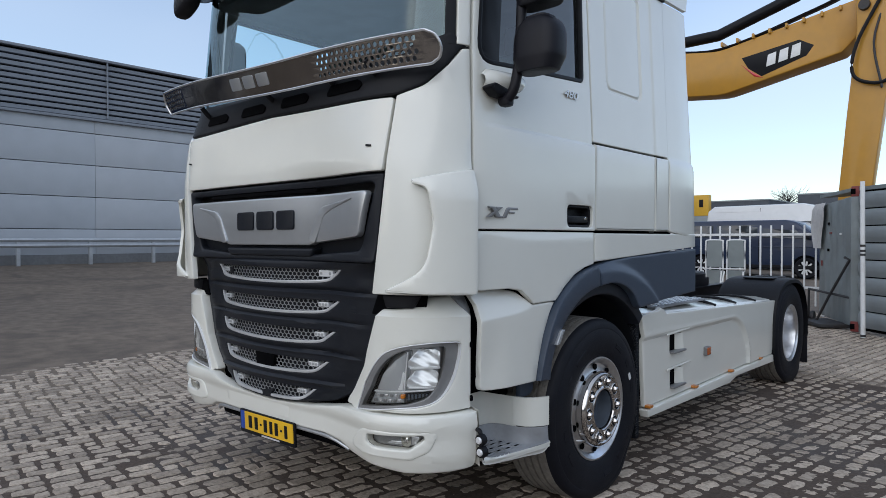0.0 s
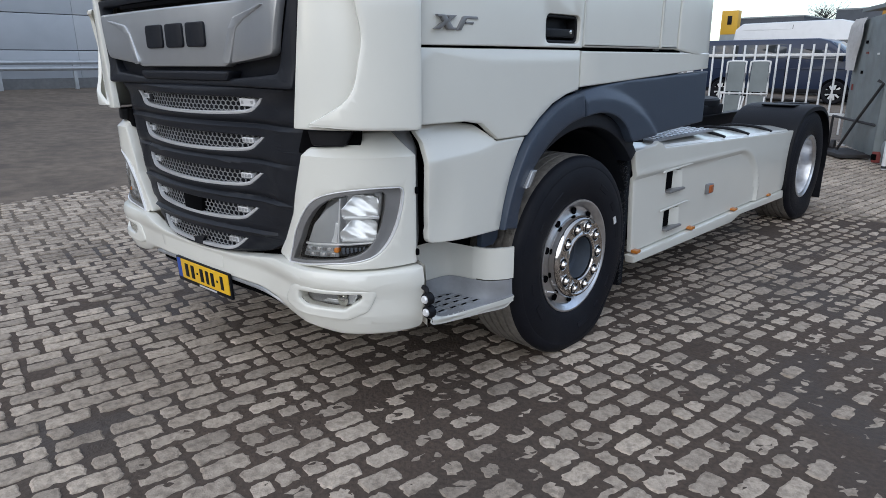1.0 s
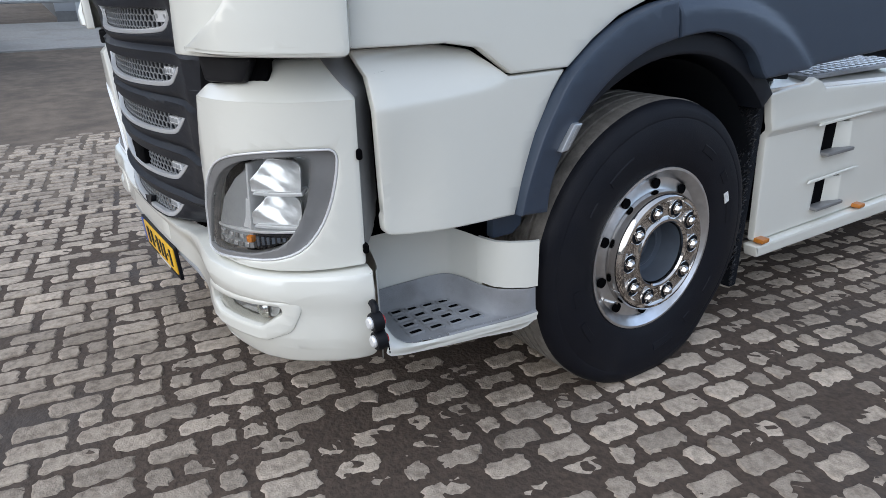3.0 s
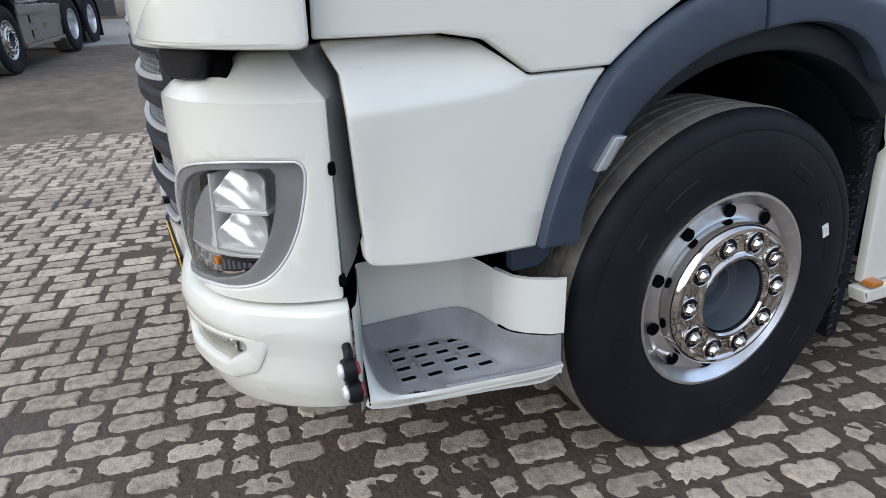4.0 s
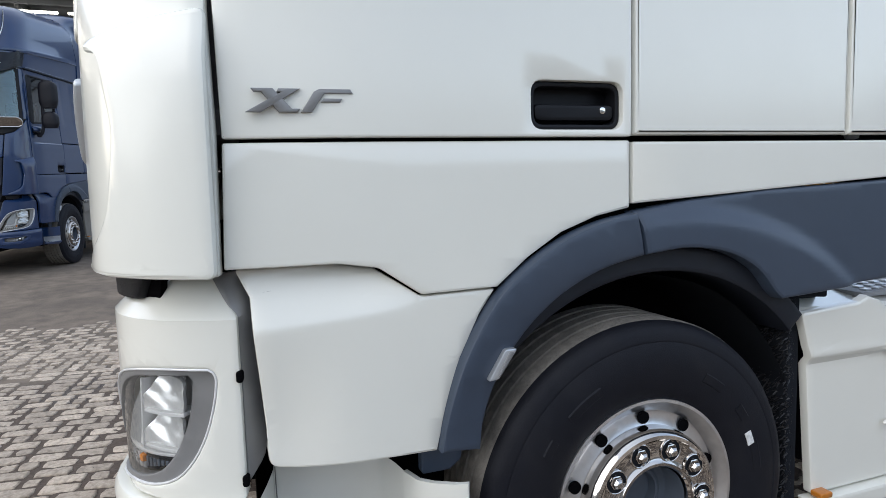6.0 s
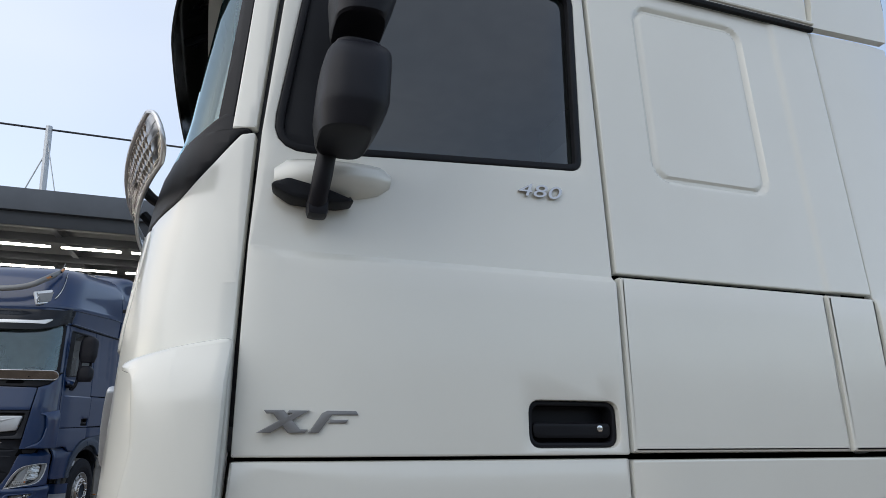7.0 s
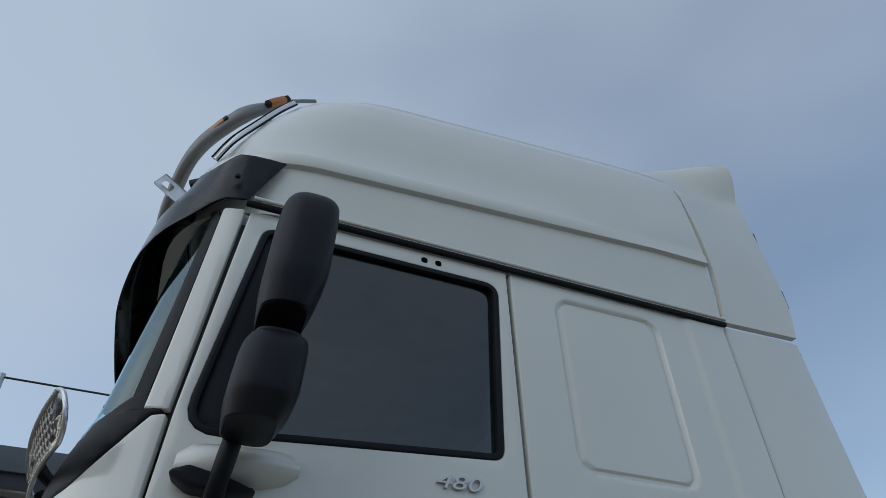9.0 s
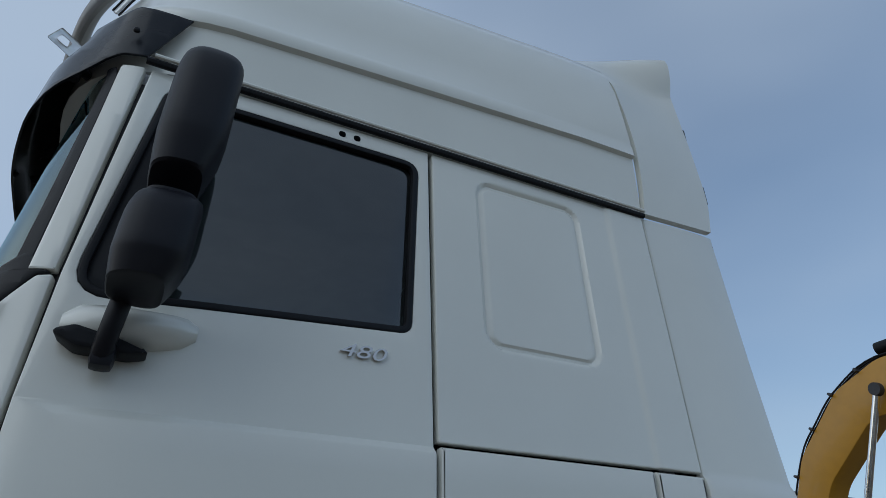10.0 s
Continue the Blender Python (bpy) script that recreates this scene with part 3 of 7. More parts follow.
    for i, (z, w, wide) in enumerate(rows):
        # black sheet gives the mesh its shaded depth
        gr = part("mesh_backing", panel(rounded([(-w - 0.03, z - 0.07, 0.01), (w + 0.04, z - 0.07, 0.01), (w + 0.04, z + 0.04, 0.01), (-w - 0.03, z + 0.04, 0.01)]), bow, off=-0.058, thick=0.01, roll=0.002, step=(0.12, 1)), VOID, root, "black sheet as shade behind the mesh")
        outer = strip_line(z, w)
        inner = [(a * 0.986, b + 0.0150) for a, b in outer]
        inner[0], inner[-1] = (-w + 0.010, z + 0.030), (w + 0.010, z + 0.025)
        st = [(p.x, p.y) for p in spline([(a, b, 0) for a, b in outer], 4)] + [(p.x, p.y) for p in reversed(spline([(a, b, 0) for a, b in inner], 4))]
        part("bright_strip", panel(st, bow, off=lambda s, zz: 0.020 - 0.012 * (abs(s) / 0.8) ** 2, thick=0.018, roll=0.003, step=(0.1, 1)), ROW_TRIM, gr, "silver-grey trim strip")
        if full:
            hx = bmesh.new()
            pitch, rise = 0.036, 0.0190
            for row in range(4):
                zz = z + 0.014 - row * rise
                low = w - 0.03 - 0.012 * row - (0.05 if row == 3 else 0)
                n = int(low / pitch) + 1
                for k in range(-n, n + 1):
                    s0 = (k + 0.5 * (row % 2)) * pitch
                    if abs(s0) > low or (i == 3 and -0.115 < s0 < 0.055):
                        continue
                    ring = []
                    for g, dep in ((1.0, -0.006), (1.0, -0.001), (0.87, -0.001), (0.87, -0.004)):
                        hexa = [(0, 0.667), (0.5, 0.333), (0.5, -0.333), (0, -0.667), (-0.5, -0.333), (-0.5, 0.333)]
                        ring.append([hx.verts.new(bow(s0 + g * pitch * u, zz + g * rise * v, dep - 0.012 * (abs(s0) / 0.8) ** 2)) for u, v in hexa])
                    for a, b in zip(ring, ring[1:]):
                        for q in range(6):
                            j = (q + 1) % 6
                            hx.faces.new((a[q], b[q], b[j], a[j]))
            tagged(part("honeycomb", hx, MESH, gr, "silver honeycomb mesh"), kind="stuff")
        for sx in (-w + 0.062, w - 0.095):
            lw = 0.050 if (i == 0 and sx > 0) else 0.036
            hz = 0.017 if (i == 0 and sx > 0) else 0.012
            lamp = part("strobe_lamp", panel(rounded([(sx - lw, z + 0.002 - hz, 0.004), (sx + lw, z + 0.002 - hz, 0.004), (sx + lw, z + 0.002 + hz, 0.004), (sx - lw, z + 0.002 + hz, 0.004)]), bow, off=0.004, thick=0.03, roll=0.003, step=(1, 1)), STRIP, gr, "small rectangular strobe lamp")
            if full:
                for q in range(3):
                    c = sx - lw * 0.6 + lw * 0.6 * q
                    part("lamp_cell", panel(rounded([(c - 0.008, z - 0.005, 0.003), (c + 0.008, z - 0.005, 0.003), (c + 0.008, z + 0.009, 0.003), (c - 0.008, z + 0.009, 0.003)]), bow, off=0.006, thick=0.004, roll=0.001, step=(1, 1)), SILVER, lamp)
            if i == 0:
                c = sx + (0.085 if sx > 0 else 0.062)
                part("lamp_holder", panel(rounded([(c - 0.030, z - 0.026, 0.006), (c + 0.030, z - 0.026, 0.006), (c + 0.030, z + 0.012, 0.006), (c - 0.030, z + 0.012, 0.006)]), bow, off=-0.002, thick=0.03, roll=0.004, step=(1, 1)), BLACK, gr)
        if i == 3:
            part("sensor", panel(rounded([(-0.115, z - 0.075, 0.012), (0.055, z - 0.075, 0.012), (0.075, z + 0.045, 0.01), (-0.125, z + 0.045, 0.01)]), bow, off=0.016, thick=0.06, roll=0.008, step=(1, 1)), VOID, gr, "black radar cover")
    # lamp modules
    mod = rounded([(0.628, 0.700, 0.02), (1.366, 0.728, 0.01), (1.368, 1.17, 0.01), (1.302, 1.262, 0.01), (1.115, 1.258, 0.02), (1.065, 1.215, 0.05), (0.985, 1.203, 0.03), (0.868, 1.198, 0.03), (0.846, 1.165, 0.03), (0.775, 0.915, 0.05), (0.70, 0.79, 0.06)])
    lamp_hole = [(0.730, 0.695)] + [(p.x, p.y) for p in spline([(0.972, 0.735, 0), (1.088, 0.749, 0), (1.177, 0.776, 0), (1.236, 0.826, 0), (1.277, 0.893, 0), (1.301, 0.966, 0), (1.309, 1.010, 0), (1.309, 1.030, 0), (1.303, 1.043, 0)], 3)]
    lamp_hole += [(p.x, p.y) for p in spline([(1.290, 1.050, 0), (1.152, 1.049, 0), (1.002, 1.031, 0), (0.908, 0.998, 0), (0.850, 0.940, 0), (0.797, 0.847, 0), (0.768, 0.779, 0)], 3)]
    fo = lambda s, z: -0.030 - 0.088 * clamp((z - 1.166) / 0.10) - 0.01 * (1 - ss(0.85, 1.0, s))
    both("lamp_module", panel(mod, skin, holes=[lamp_hole], off=fo, thick=0.05, roll=0.008, step=(0.05, 0.05), extra=(1.162, 1.166, 1.172)), paint, root, "painted headlamp module")
    hl = part("headlamp", panel(lamp_hole, skin, off=-0.16, thick=0.02, roll=0.004, step=(0.05, 0.06)), BEZEL, root, "clear headlamp in a grey bezel")
    glass_o = [(0.764, 0.720)] + [(p.x, p.y) for p in spline([(1.010, 0.756, 0), (1.106, 0.784, 0), (1.162, 0.827, 0), (1.201, 0.890, 0), (1.222, 0.952, 0), (1.231, 1.015, 0)], 3)]
    glass_o += [(p.x, p.y) for p in spline([(1.219, 1.029, 0), (1.123, 1.027, 0), (1.005, 1.010, 0), (0.917, 0.966, 0), (0.856, 0.892, 0), (0.824, 0.821, 0)], 3)]
    hole_ccw = lamp_hole if area2(lamp_hole) > 0 else lamp_hole[::-1]
    for sg in (1, -1):
        f = (lambda b: b) if sg > 0 else mirrored
        hd = hl if sg > 0 else part("headlamp", f(panel(lamp_hole, skin, off=-0.16, thick=0.02, roll=0.004, step=(0.05, 0.06))), BEZEL, root, "clear headlamp in a grey bezel")
        part("bezel", f(panel(lamp_hole, skin, holes=[glass_o], off=lambda s, z: -0.036 - 0.018 * ss(1.13, 1.25, s), thick=0.03, roll=0.004, step=(0.03, 0.04))), BEZEL, hd, "grey lamp bezel")
        part("bezel_edge", f(panel(inset(hole_ccw, -0.001), skin, holes=[inset(hole_ccw, 0.0045)], off=-0.031, thick=0.04, roll=0.002, step=(0.05, 0.05))), STRIP, hd)
        part("bowl", f(panel(glass_o, skin, off=lambda s, z: -0.098 - 0.06 * (z - 0.74), thick=0.01, roll=0.002, step=(0.04, 0.04))), REFLECTOR, hd, "silver lamp bowl")
        # two hollow reflectors, one above the other
        for s0, s1, z0, z1, deep in ((1.014, 1.200, 0.926, 1.014, 0.030), (1.004, 1.190, 0.834, 0.918, 0.034)):
            cs, cz = (s0 + s1) / 2, z1
            hollow = lambda s, z, cs=cs, cz=cz, deep=deep, s0=s0, s1=s1, z0=z0, z1=z1: -0.056 - deep * (1 - ((s - cs) / (0.5 * (s1 - s0))) ** 2) * (0.35 + 0.65 * ss(z0, z1, z)) + 0.0015 * math.sin(s * 60 + z * 140) + 0.004 * abs(((s + 0.6 * z) * 9) % 1 - 0.5)
            part("reflector", f(panel(rounded([(s0 + 0.004, z0, 0.006), (s1 - 0.006, z0, 0.012), (s1, z1 - 0.01, 0.03), (s1 - 0.03, z1, 0.02), (s0 + 0.055, z1, 0.01), (s0, z0 + 0.03, 0.01)]), skin, off=hollow, thick=0.012, roll=0.002, step=(0.012, 0.010))), REFLECTOR, hd, "hollow silver reflector")
            part("reflector_shelf", f(panel(rounded([(s0 + 0.006, z0 - 0.006, 0.003), (s1, z0 - 0.002, 0.003), (s1 - 0.002, z0 + 0.008, 0.003), (s0 + 0.02, z0 + 0.004, 0.003)]), skin, off=-0.052, thick=0.06, roll=0.002, step=(0.05, 1))), STRIP, hd)
        part("lamp_divider", f(panel(rounded([(0.990, 0.812), (0.998, 0.812), (1.018, 1.003), (1.010, 1.003)]), skin, off=-0.054, thick=0.06, roll=0.002, step=(1, 0.05))), STRIP, hd)
        part("side_panel", f(panel(rounded([(0.848, 0.806, 0.01), (0.985, 0.815, 0.01), (1.004, 0.998, 0.01), (0.93, 0.950, 0.05), (0.876, 0.888, 0.05)]), skin, off=lambda s, z: -0.050 - 0.10 * (z - 0.80) - 0.10 * (s - 0.85), thick=0.02, roll=0.003, step=(0.04, 0.05))), MESH, hd, "dull grey inner panel")
        part("panel_rim", f(panel(rounded([(0.955, 0.818, 0.004), (0.985, 0.818, 0.004), (0.998, 0.900, 0.03), (0.984, 0.905, 0.004), (0.972, 0.850, 0.03)]), skin, off=-0.060, thick=0.02, roll=0.002, step=(0.05, 0.05))), STRIP, hd)
        part("indicator_strip", f(panel(rounded([(0.812, 0.742, 0.004), (0.992, 0.760, 0.004), (1.000, 0.812, 0.004), (0.838, 0.797, 0.004)]), skin, off=-0.058, thick=0.03, roll=0.003, step=(0.05, 0.05))), SILVER, hd, "indicator strip")
        part("strip_rail", f(panel(rounded([(0.832, 0.797, 0.002), (1.165, 0.822, 0.002), (1.168, 0.830, 0.002), (0.834, 0.805, 0.002)]), skin, off=-0.052, thick=0.05, roll=0.002, step=(0.05, 1))), STRIP, hd)
        for q in range(2):
            for k in range(6):
                s0, z0 = 0.828 + 0.026 * k + 0.008 * q, 0.750 + 0.024 * q + 0.0020 * k
                part("led", f(panel(rounded([(s0, z0, 0.003), (s0 + 0.018, z0 + 0.001, 0.003), (s0 + 0.020, z0 + 0.015, 0.003), (s0 + 0.002, z0 + 0.014, 0.003)]), skin, off=-0.054, thick=0.01, roll=0.002, step=(1, 1))), REFLECTOR if (k + q) % 2 else BEZEL, hd)
        part("bulb", f(panel(rounded([(0.974, 0.778, 0.008), (0.999, 0.780, 0.008), (1.001, 0.802, 0.008), (0.976, 0.800, 0.008)]), skin, off=-0.048, thick=0.02, roll=0.006, step=(1, 1))), AMBER, hd, "amber bulb")
        part("dark_grid", f(panel(rounded([(1.006, 0.766, 0.004), (1.075, 0.778, 0.01), (1.120, 0.800, 0.01), (1.152, 0.817, 0.004), (1.008, 0.808, 0.004)]), skin, off=-0.056, thick=0.02, roll=0.002, step=(0.05, 1))), BLACK, hd)
        for k in range(6):
            s0 = 1.014 + 0.020 * k
            part("led", f(panel(rounded([(s0, 0.774 + 0.004 * k, 0.002), (s0 + 0.012, 0.776 + 0.004 * k, 0.002), (s0 + 0.012, 0.802 + 0.001 * k, 0.002), (s0, 0.801 + 0.001 * k, 0.002)]), skin, off=-0.053, thick=0.006, roll=0.001, step=(1, 1))), HUB, hd)
        lens = part("lens", f(panel(glass_o, skin, off=-0.042, thick=0.004, roll=0.001, step=(0.04, 0.05))), CLEAR, hd, "clear plastic lens")
        lens.visible_shadow = False
    both("gap_filler", panel(rounded([(0.80, 1.165, 0.01), (1.12, 1.195, 0.02), (1.13, 1.268, 0.01), (0.84, 1.268, 0.01)]), skin, off=-0.07, thick=0.02, roll=0.005, step=(0.06, 0.05)), VOID, root)
    both("gap_flap", panel(rounded([(0.90, 1.205, 0.015), (1.05, 1.207, 0.02), (1.095, 1.268, 0.01), (0.88, 1.268, 0.01)]), skin, off=-0.045, thick=0.03, roll=0.008, step=(0.06, 0.05)), BLACK, root)
    # grey return wall behind the lamp module and the door gap
    both("module_return", panel(rounded([(1.285, 1.262), (1.366, 1.168), (1.368, 0.76), (1.40, 0.80), (1.45, 0.88), (1.44, 1.20), (1.37, 1.275)]), skin, off=lambda s, z: -0.045 - 0.9 * max(0, s - 1.37) - 0.05 * ss(1.165, 1.27, z), thick=0.02, roll=0.003, step=(0.03, 0.06)), BEZEL, root, "grey return strip beside the door")
    # black sheet in place of the shade deep in the door gap
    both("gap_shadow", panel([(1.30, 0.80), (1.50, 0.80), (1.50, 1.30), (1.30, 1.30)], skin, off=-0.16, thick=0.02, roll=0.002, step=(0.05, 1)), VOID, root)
    for z in (0.775, 1.03):
        both("clip", panel(rounded([(1.358, z - 0.014, 0.012), (1.374, z - 0.014, 0.012), (1.374, z + 0.014, 0.012), (1.358, z + 0.014, 0.012)]), skin, off=-0.022, thick=0.02, roll=0.004, step=(1, 1)), VOID, root)
    # bumper
    tops = [(-1.374, 0.720), (-1.0, 0.706), (-0.63, 0.692), (-0.53, 0.672), (-0.37, 0.650), (0.0, 0.634), (0.37, 0.650), (0.53, 0.672), (0.63, 0.692), (1.0, 0.706), (1.374, 0.720)]
    bots = [(1.378, 0.452, 0.03), (1.25, 0.436, 0.1), (1.0, 0.430, 0.1), (0.82, 0.446, 0.1), (0.70, 0.470, 0.06), (0.62, 0.506, 0.04), (0.50, 0.520, 0.06), (-0.50, 0.520, 0.06), (-0.62, 0.506, 0.04), (-0.70, 0.470, 0.06), (-0.82, 0.446, 0.1), (-1.0, 0.430, 0.1), (-1.25, 0.436, 0.1), (-1.378, 0.452, 0.03)]
    bo = rounded([(s, z, 0.004 if abs(s) > 1.3 else 0.0) for s, z in tops[::-1]] + [b for b in bots[::-1]])
    fog_cut = rounded([(0.80, 0.545, 0.05), (1.05, 0.535, 0.06), (1.14, 0.60, 0.03), (1.13, 0.632, 0.01), (0.80, 0.612, 0.02)])
    fog_cut2 = [(-a, b) for a, b in fog_cut]
    part("bumper", panel(bo, skin, holes=[fog_cut, fog_cut2], off=lambda s, z: 0.004 - 0.018 * ss(0.4, 0.8, abs(s)) * (1 - ss(1.2, 1.36, abs(s))) - 0.9 * max(0, 0.53 - z) ** 1.5 + 0.012 * ss(0.60, 0.66, z) * (1 - ss(0.66, 0.73, z)), thick=0.06, roll=0.010, step=(0.06, 0.035)), paint, root, "painted front bumper with scuffed corners")
    bez_o = rounded([(0.705, 0.520, 0.03), (0.80, 0.498, 0.06), (1.04, 0.505, 0.08), (1.135, 0.545, 0.06), (1.192, 0.645, 0.03), (0.80, 0.626, 0.04), (0.76, 0.60, 0.04)])
    lens_o = rounded([(0.818, 0.560, 0.02), (0.85, 0.548, 0.03), (1.03, 0.552, 0.04), (1.108, 0.602, 0.02), (1.105, 0.620, 0.01), (0.822, 0.600, 0.012)])
    for sg in (1, -1):
        f = (lambda b: b) if sg > 0 else mirrored
        fl = part("fog_lamp", f(panel(lens_o, skin, off=-0.062, thick=0.01, roll=0.003, step=(0.05, 0.03))), BEZEL, root, "slim fog lamp in a painted bezel")
        part("fog_bezel", f(panel(bez_o, skin, holes=[lens_o], off=-0.007, thick=0.05, roll=0.010, step=(0.05, 0.03))), paint, fl)
        fb = f(lathe([(0.0, -0.008), (0.015, -0.006), (0.027, 0.0), (0.032, 0.012)], tuple(skin(1.0, 0.585, -0.045)), 20, "y"))
        part("fog_bulb", fb, CHROME, fl)
        part("fog_shelf", f(panel(rounded([(0.90, 0.562, 0.006), (1.06, 0.566, 0.01), (1.085, 0.606, 0.008), (1.04, 0.608, 0.006), (1.02, 0.582, 0.01), (0.93, 0.578, 0.01)]), skin, off=-0.048, thick=0.012, roll=0.003, step=(0.05, 0.03))), REFLECTOR, fl)
        lens = part("fog_lens", f(panel(lens_o, skin, off=-0.024, thick=0.004, roll=0.001, step=(0.05, 0.03))), CLEAR, fl, "clear fog lamp lens")
        lens.visible_shadow = False
    part("bumper_flap", panel(rounded([(-0.43, 0.560, 0.01), (0.195, 0.548, 0.005), (0.20, 0.625, 0.005), (-0.45, 0.625, 0.01)]), skin, off=0.006, thick=0.01, roll=0.002, step=(0.1, 1)), paint, root, "small flap over the towing eye")
    part("lower_lip", panel(rounded([(-0.62, 0.44, 0.05), (0.62, 0.44, 0.05), (0.60, 0.53, 0.02), (-0.60, 0.53, 0.02)]), skin, off=-0.06, thick=0.03, roll=0.006, step=(0.1, 1)), VOID, root)
    rail = [(-0.64, 0.07, 0.462), (-0.57, 0.035, 0.496), (-0.45, 0.018, 0.507), (0, 0.014, 0.508), (0.45, 0.018, 0.507), (0.57, 0.035, 0.496), (0.64, 0.07, 0.462)]
    part("lower_rail", tube(rail, 0.011, 10, 6), SILVER, root, "silver tube below the bumper")
    # yellow number plate with plain bars
    npw = plane_warp((-0.012, -0.010, 0.470), (1, 0.0, 0), (0, -0.05, 1))
    pl = part("number_plate", panel(rounded([(-0.275, -0.075, 0.01), (0.275, -0.075, 0.01), (0.275, 0.062, 0.01), (-0.275, 0.062, 0.01)]), npw, thick=0.012, roll=0.002, step=(9, 9), back=True), BLACK, root, "yellow number plate in a black holder")
    part("plate_face", panel(rounded([(-0.222, -0.052, 0.006), (0.262, -0.052, 0.006), (0.262, 0.054, 0.006), (-0.222, 0.054, 0.006)]), npw, off=0.004, thick=0.004, roll=0.001, step=(9, 9)), PLATE, pl, "yellow plate face")
    part("plate_band", panel(rounded([(-0.262, -0.052, 0.006), (-0.2235, -0.052, 0.0), (-0.2235, 0.054, 0.0), (-0.262, 0.054, 0.006)]), npw, off=0.004, thick=0.004, roll=0.001, step=(9, 9)), PLATE_BLUE, pl, "blue band")
    if full:
        for a, w in ((-0.165, 0.040), (-0.105, 0.040), (-0.058, 0.020), (-0.012, 0.042), (0.045, 0.036), (0.10, 0.040), (0.148, 0.020), (0.195, 0.036)):
            h = 0.036 if w > 0.03 else 0.006
            part("plate_bar", panel(rounded([(a - 0.4 * w, -h, 0.004), (a + 0.4 * w, -h, 0.004), (a + 0.4 * w, h, 0.004), (a - 0.4 * w, h, 0.004)]), npw, off=0.006, thick=0.003, roll=0.001, step=(9, 9)), BLACK, pl)
        part("holder_bar", panel([(-0.06, -0.069), (0.12, -0.069), (0.12, -0.060), (-0.06, -0.060)], npw, off=0.002, thick=0.003, roll=0.0005, step=(9, 9)), STRIP, pl)
    # windscreen and its black lower trim
    ws = rounded([(-1.235, 2.44, 0.03), (-1.0, 2.40, 0.1), (0, 2.365, 0.3), (1.0, 2.40, 0.1), (1.235, 2.44, 0.03), (1.265, 3.20, 0.05), (0, 3.23, 0.4), (-1.265, 3.20, 0.05)])
    w = part("windscreen", panel(ws, skin, off=-0.012, thick=0.006, roll=0.001, step=(0.08, 0.15)), SCREEN, root, "greenish windscreen glass")
    w.visible_shadow = False
    trim_pts = [(-1.345, 2.428, 0.01), (-1.30, 2.424, 0.02), (-1.222, 2.348, 0.15), (-1.09, 2.248, 0.15), (-0.95, 2.205, 0.1), (-0.5, 2.215, 0.1), (0, 2.230, 0.2), (0.5, 2.215, 0.1), (0.95, 2.205, 0.1), (1.09, 2.248, 0.15), (1.222, 2.348, 0.15), (1.30, 2.424, 0.02), (1.345, 2.428, 0.01), (1.24, 2.50, 0.05), (1.1, 2.455, 0.1), (0.7, 2.425, 0.2), (0, 2.405, 0.3), (-0.7, 2.425, 0.2), (-1.1, 2.455, 0.1), (-1.24, 2.50, 0.05)]
    part("windscreen_trim", panel(rounded(trim_pts), skin, off=lambda s, z: -0.004 - 0.10 * max(0, z - 2.30) * (1 - ss(0.9, 1.2, abs(s))), thick=0.03, roll=0.010, step=(0.06, 0.04)), BLACK, root, "black trim below the windscreen")
    for k in range(4):
        c = -0.62 + 0.42 * k
        # no cut slots: raised black pads paint their shade
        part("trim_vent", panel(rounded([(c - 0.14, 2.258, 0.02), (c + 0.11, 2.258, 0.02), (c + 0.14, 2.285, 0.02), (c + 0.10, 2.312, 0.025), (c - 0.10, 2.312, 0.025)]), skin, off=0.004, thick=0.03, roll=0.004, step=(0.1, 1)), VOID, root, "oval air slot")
    both("screen_border", panel(rounded([(1.195, 2.47), (1.262, 2.44, 0.01), (1.292, 3.17, 0.03), (1.262, 3.215, 0.02), (1.17, 3.22), (1.205, 3.16, 0.05)]), skin, off=-0.006, thick=0.03, roll=0.003, step=(0.05, 0.1)), BLACK, root)
    both("a_pillar", panel(rounded([(1.268, 2.438, 0.005), (1.350, 2.438, 0.005), (1.402, 3.215, 0.01), (1.298, 3.215, 0.02)]), skin, thick=0.03, roll=0.006, step=(0.03, 0.12)), paint, root, "painted windscreen pillar")
    part("pillar_lining", panel(rounded([(1.235, 2.36), (1.44, 2.30), (1.46, 3.20), (1.25, 3.20)]), skin, off=-0.045, thick=0.01, roll=0.002, step=(0.05, 0.2)), INTERIOR, root)
    # doors
    belt = lambda s, z: 0.022 * (1 - clamp((z - 2.068) / 0.022)) * ss(1.37, 1.60, s)
    up = rounded([(1.364, 1.579, 0.006), (2.416, 1.579, 0.006), (2.416, 2.1), (2.412, 3.212, 0.008), (1.420, 3.212, 0.008), (1.366, 2.43), (1.358, 2.1)])
    win = rounded([(1.388, 2.370, 0.095), (2.345, 2.436, 0.045), (2.372, 3.142, 0.06), (1.480, 3.150, 0.05)])
    cut = rounded([(2.112, 1.598, 0.035), (2.388, 1.598, 0.035), (2.388, 1.722, 0.035), (2.112, 1.722, 0.035)])
    for sg in (1, -1):
        f = (lambda b: b) if sg > 0 else mirrored
        door = part("door", f(panel(up, skin, holes=[win, cut], off=belt, thick=0.03, roll=0.006, step=(0.08, 0.10), extra=(2.066, 2.070, 2.075, 2.080, 2.086, 2.090, 2.094))), paint, root, "painted cab door with dark window")
        rub_i = inset(win if area2(win) > 0 else win[::-1], 0.022)
        part("window_rubber", f(panel(win, skin, holes=[rub_i], off=0.002, thick=0.03, roll=0.005, step=(0.1, 0.2))), BLACK, door, "black window rubber")
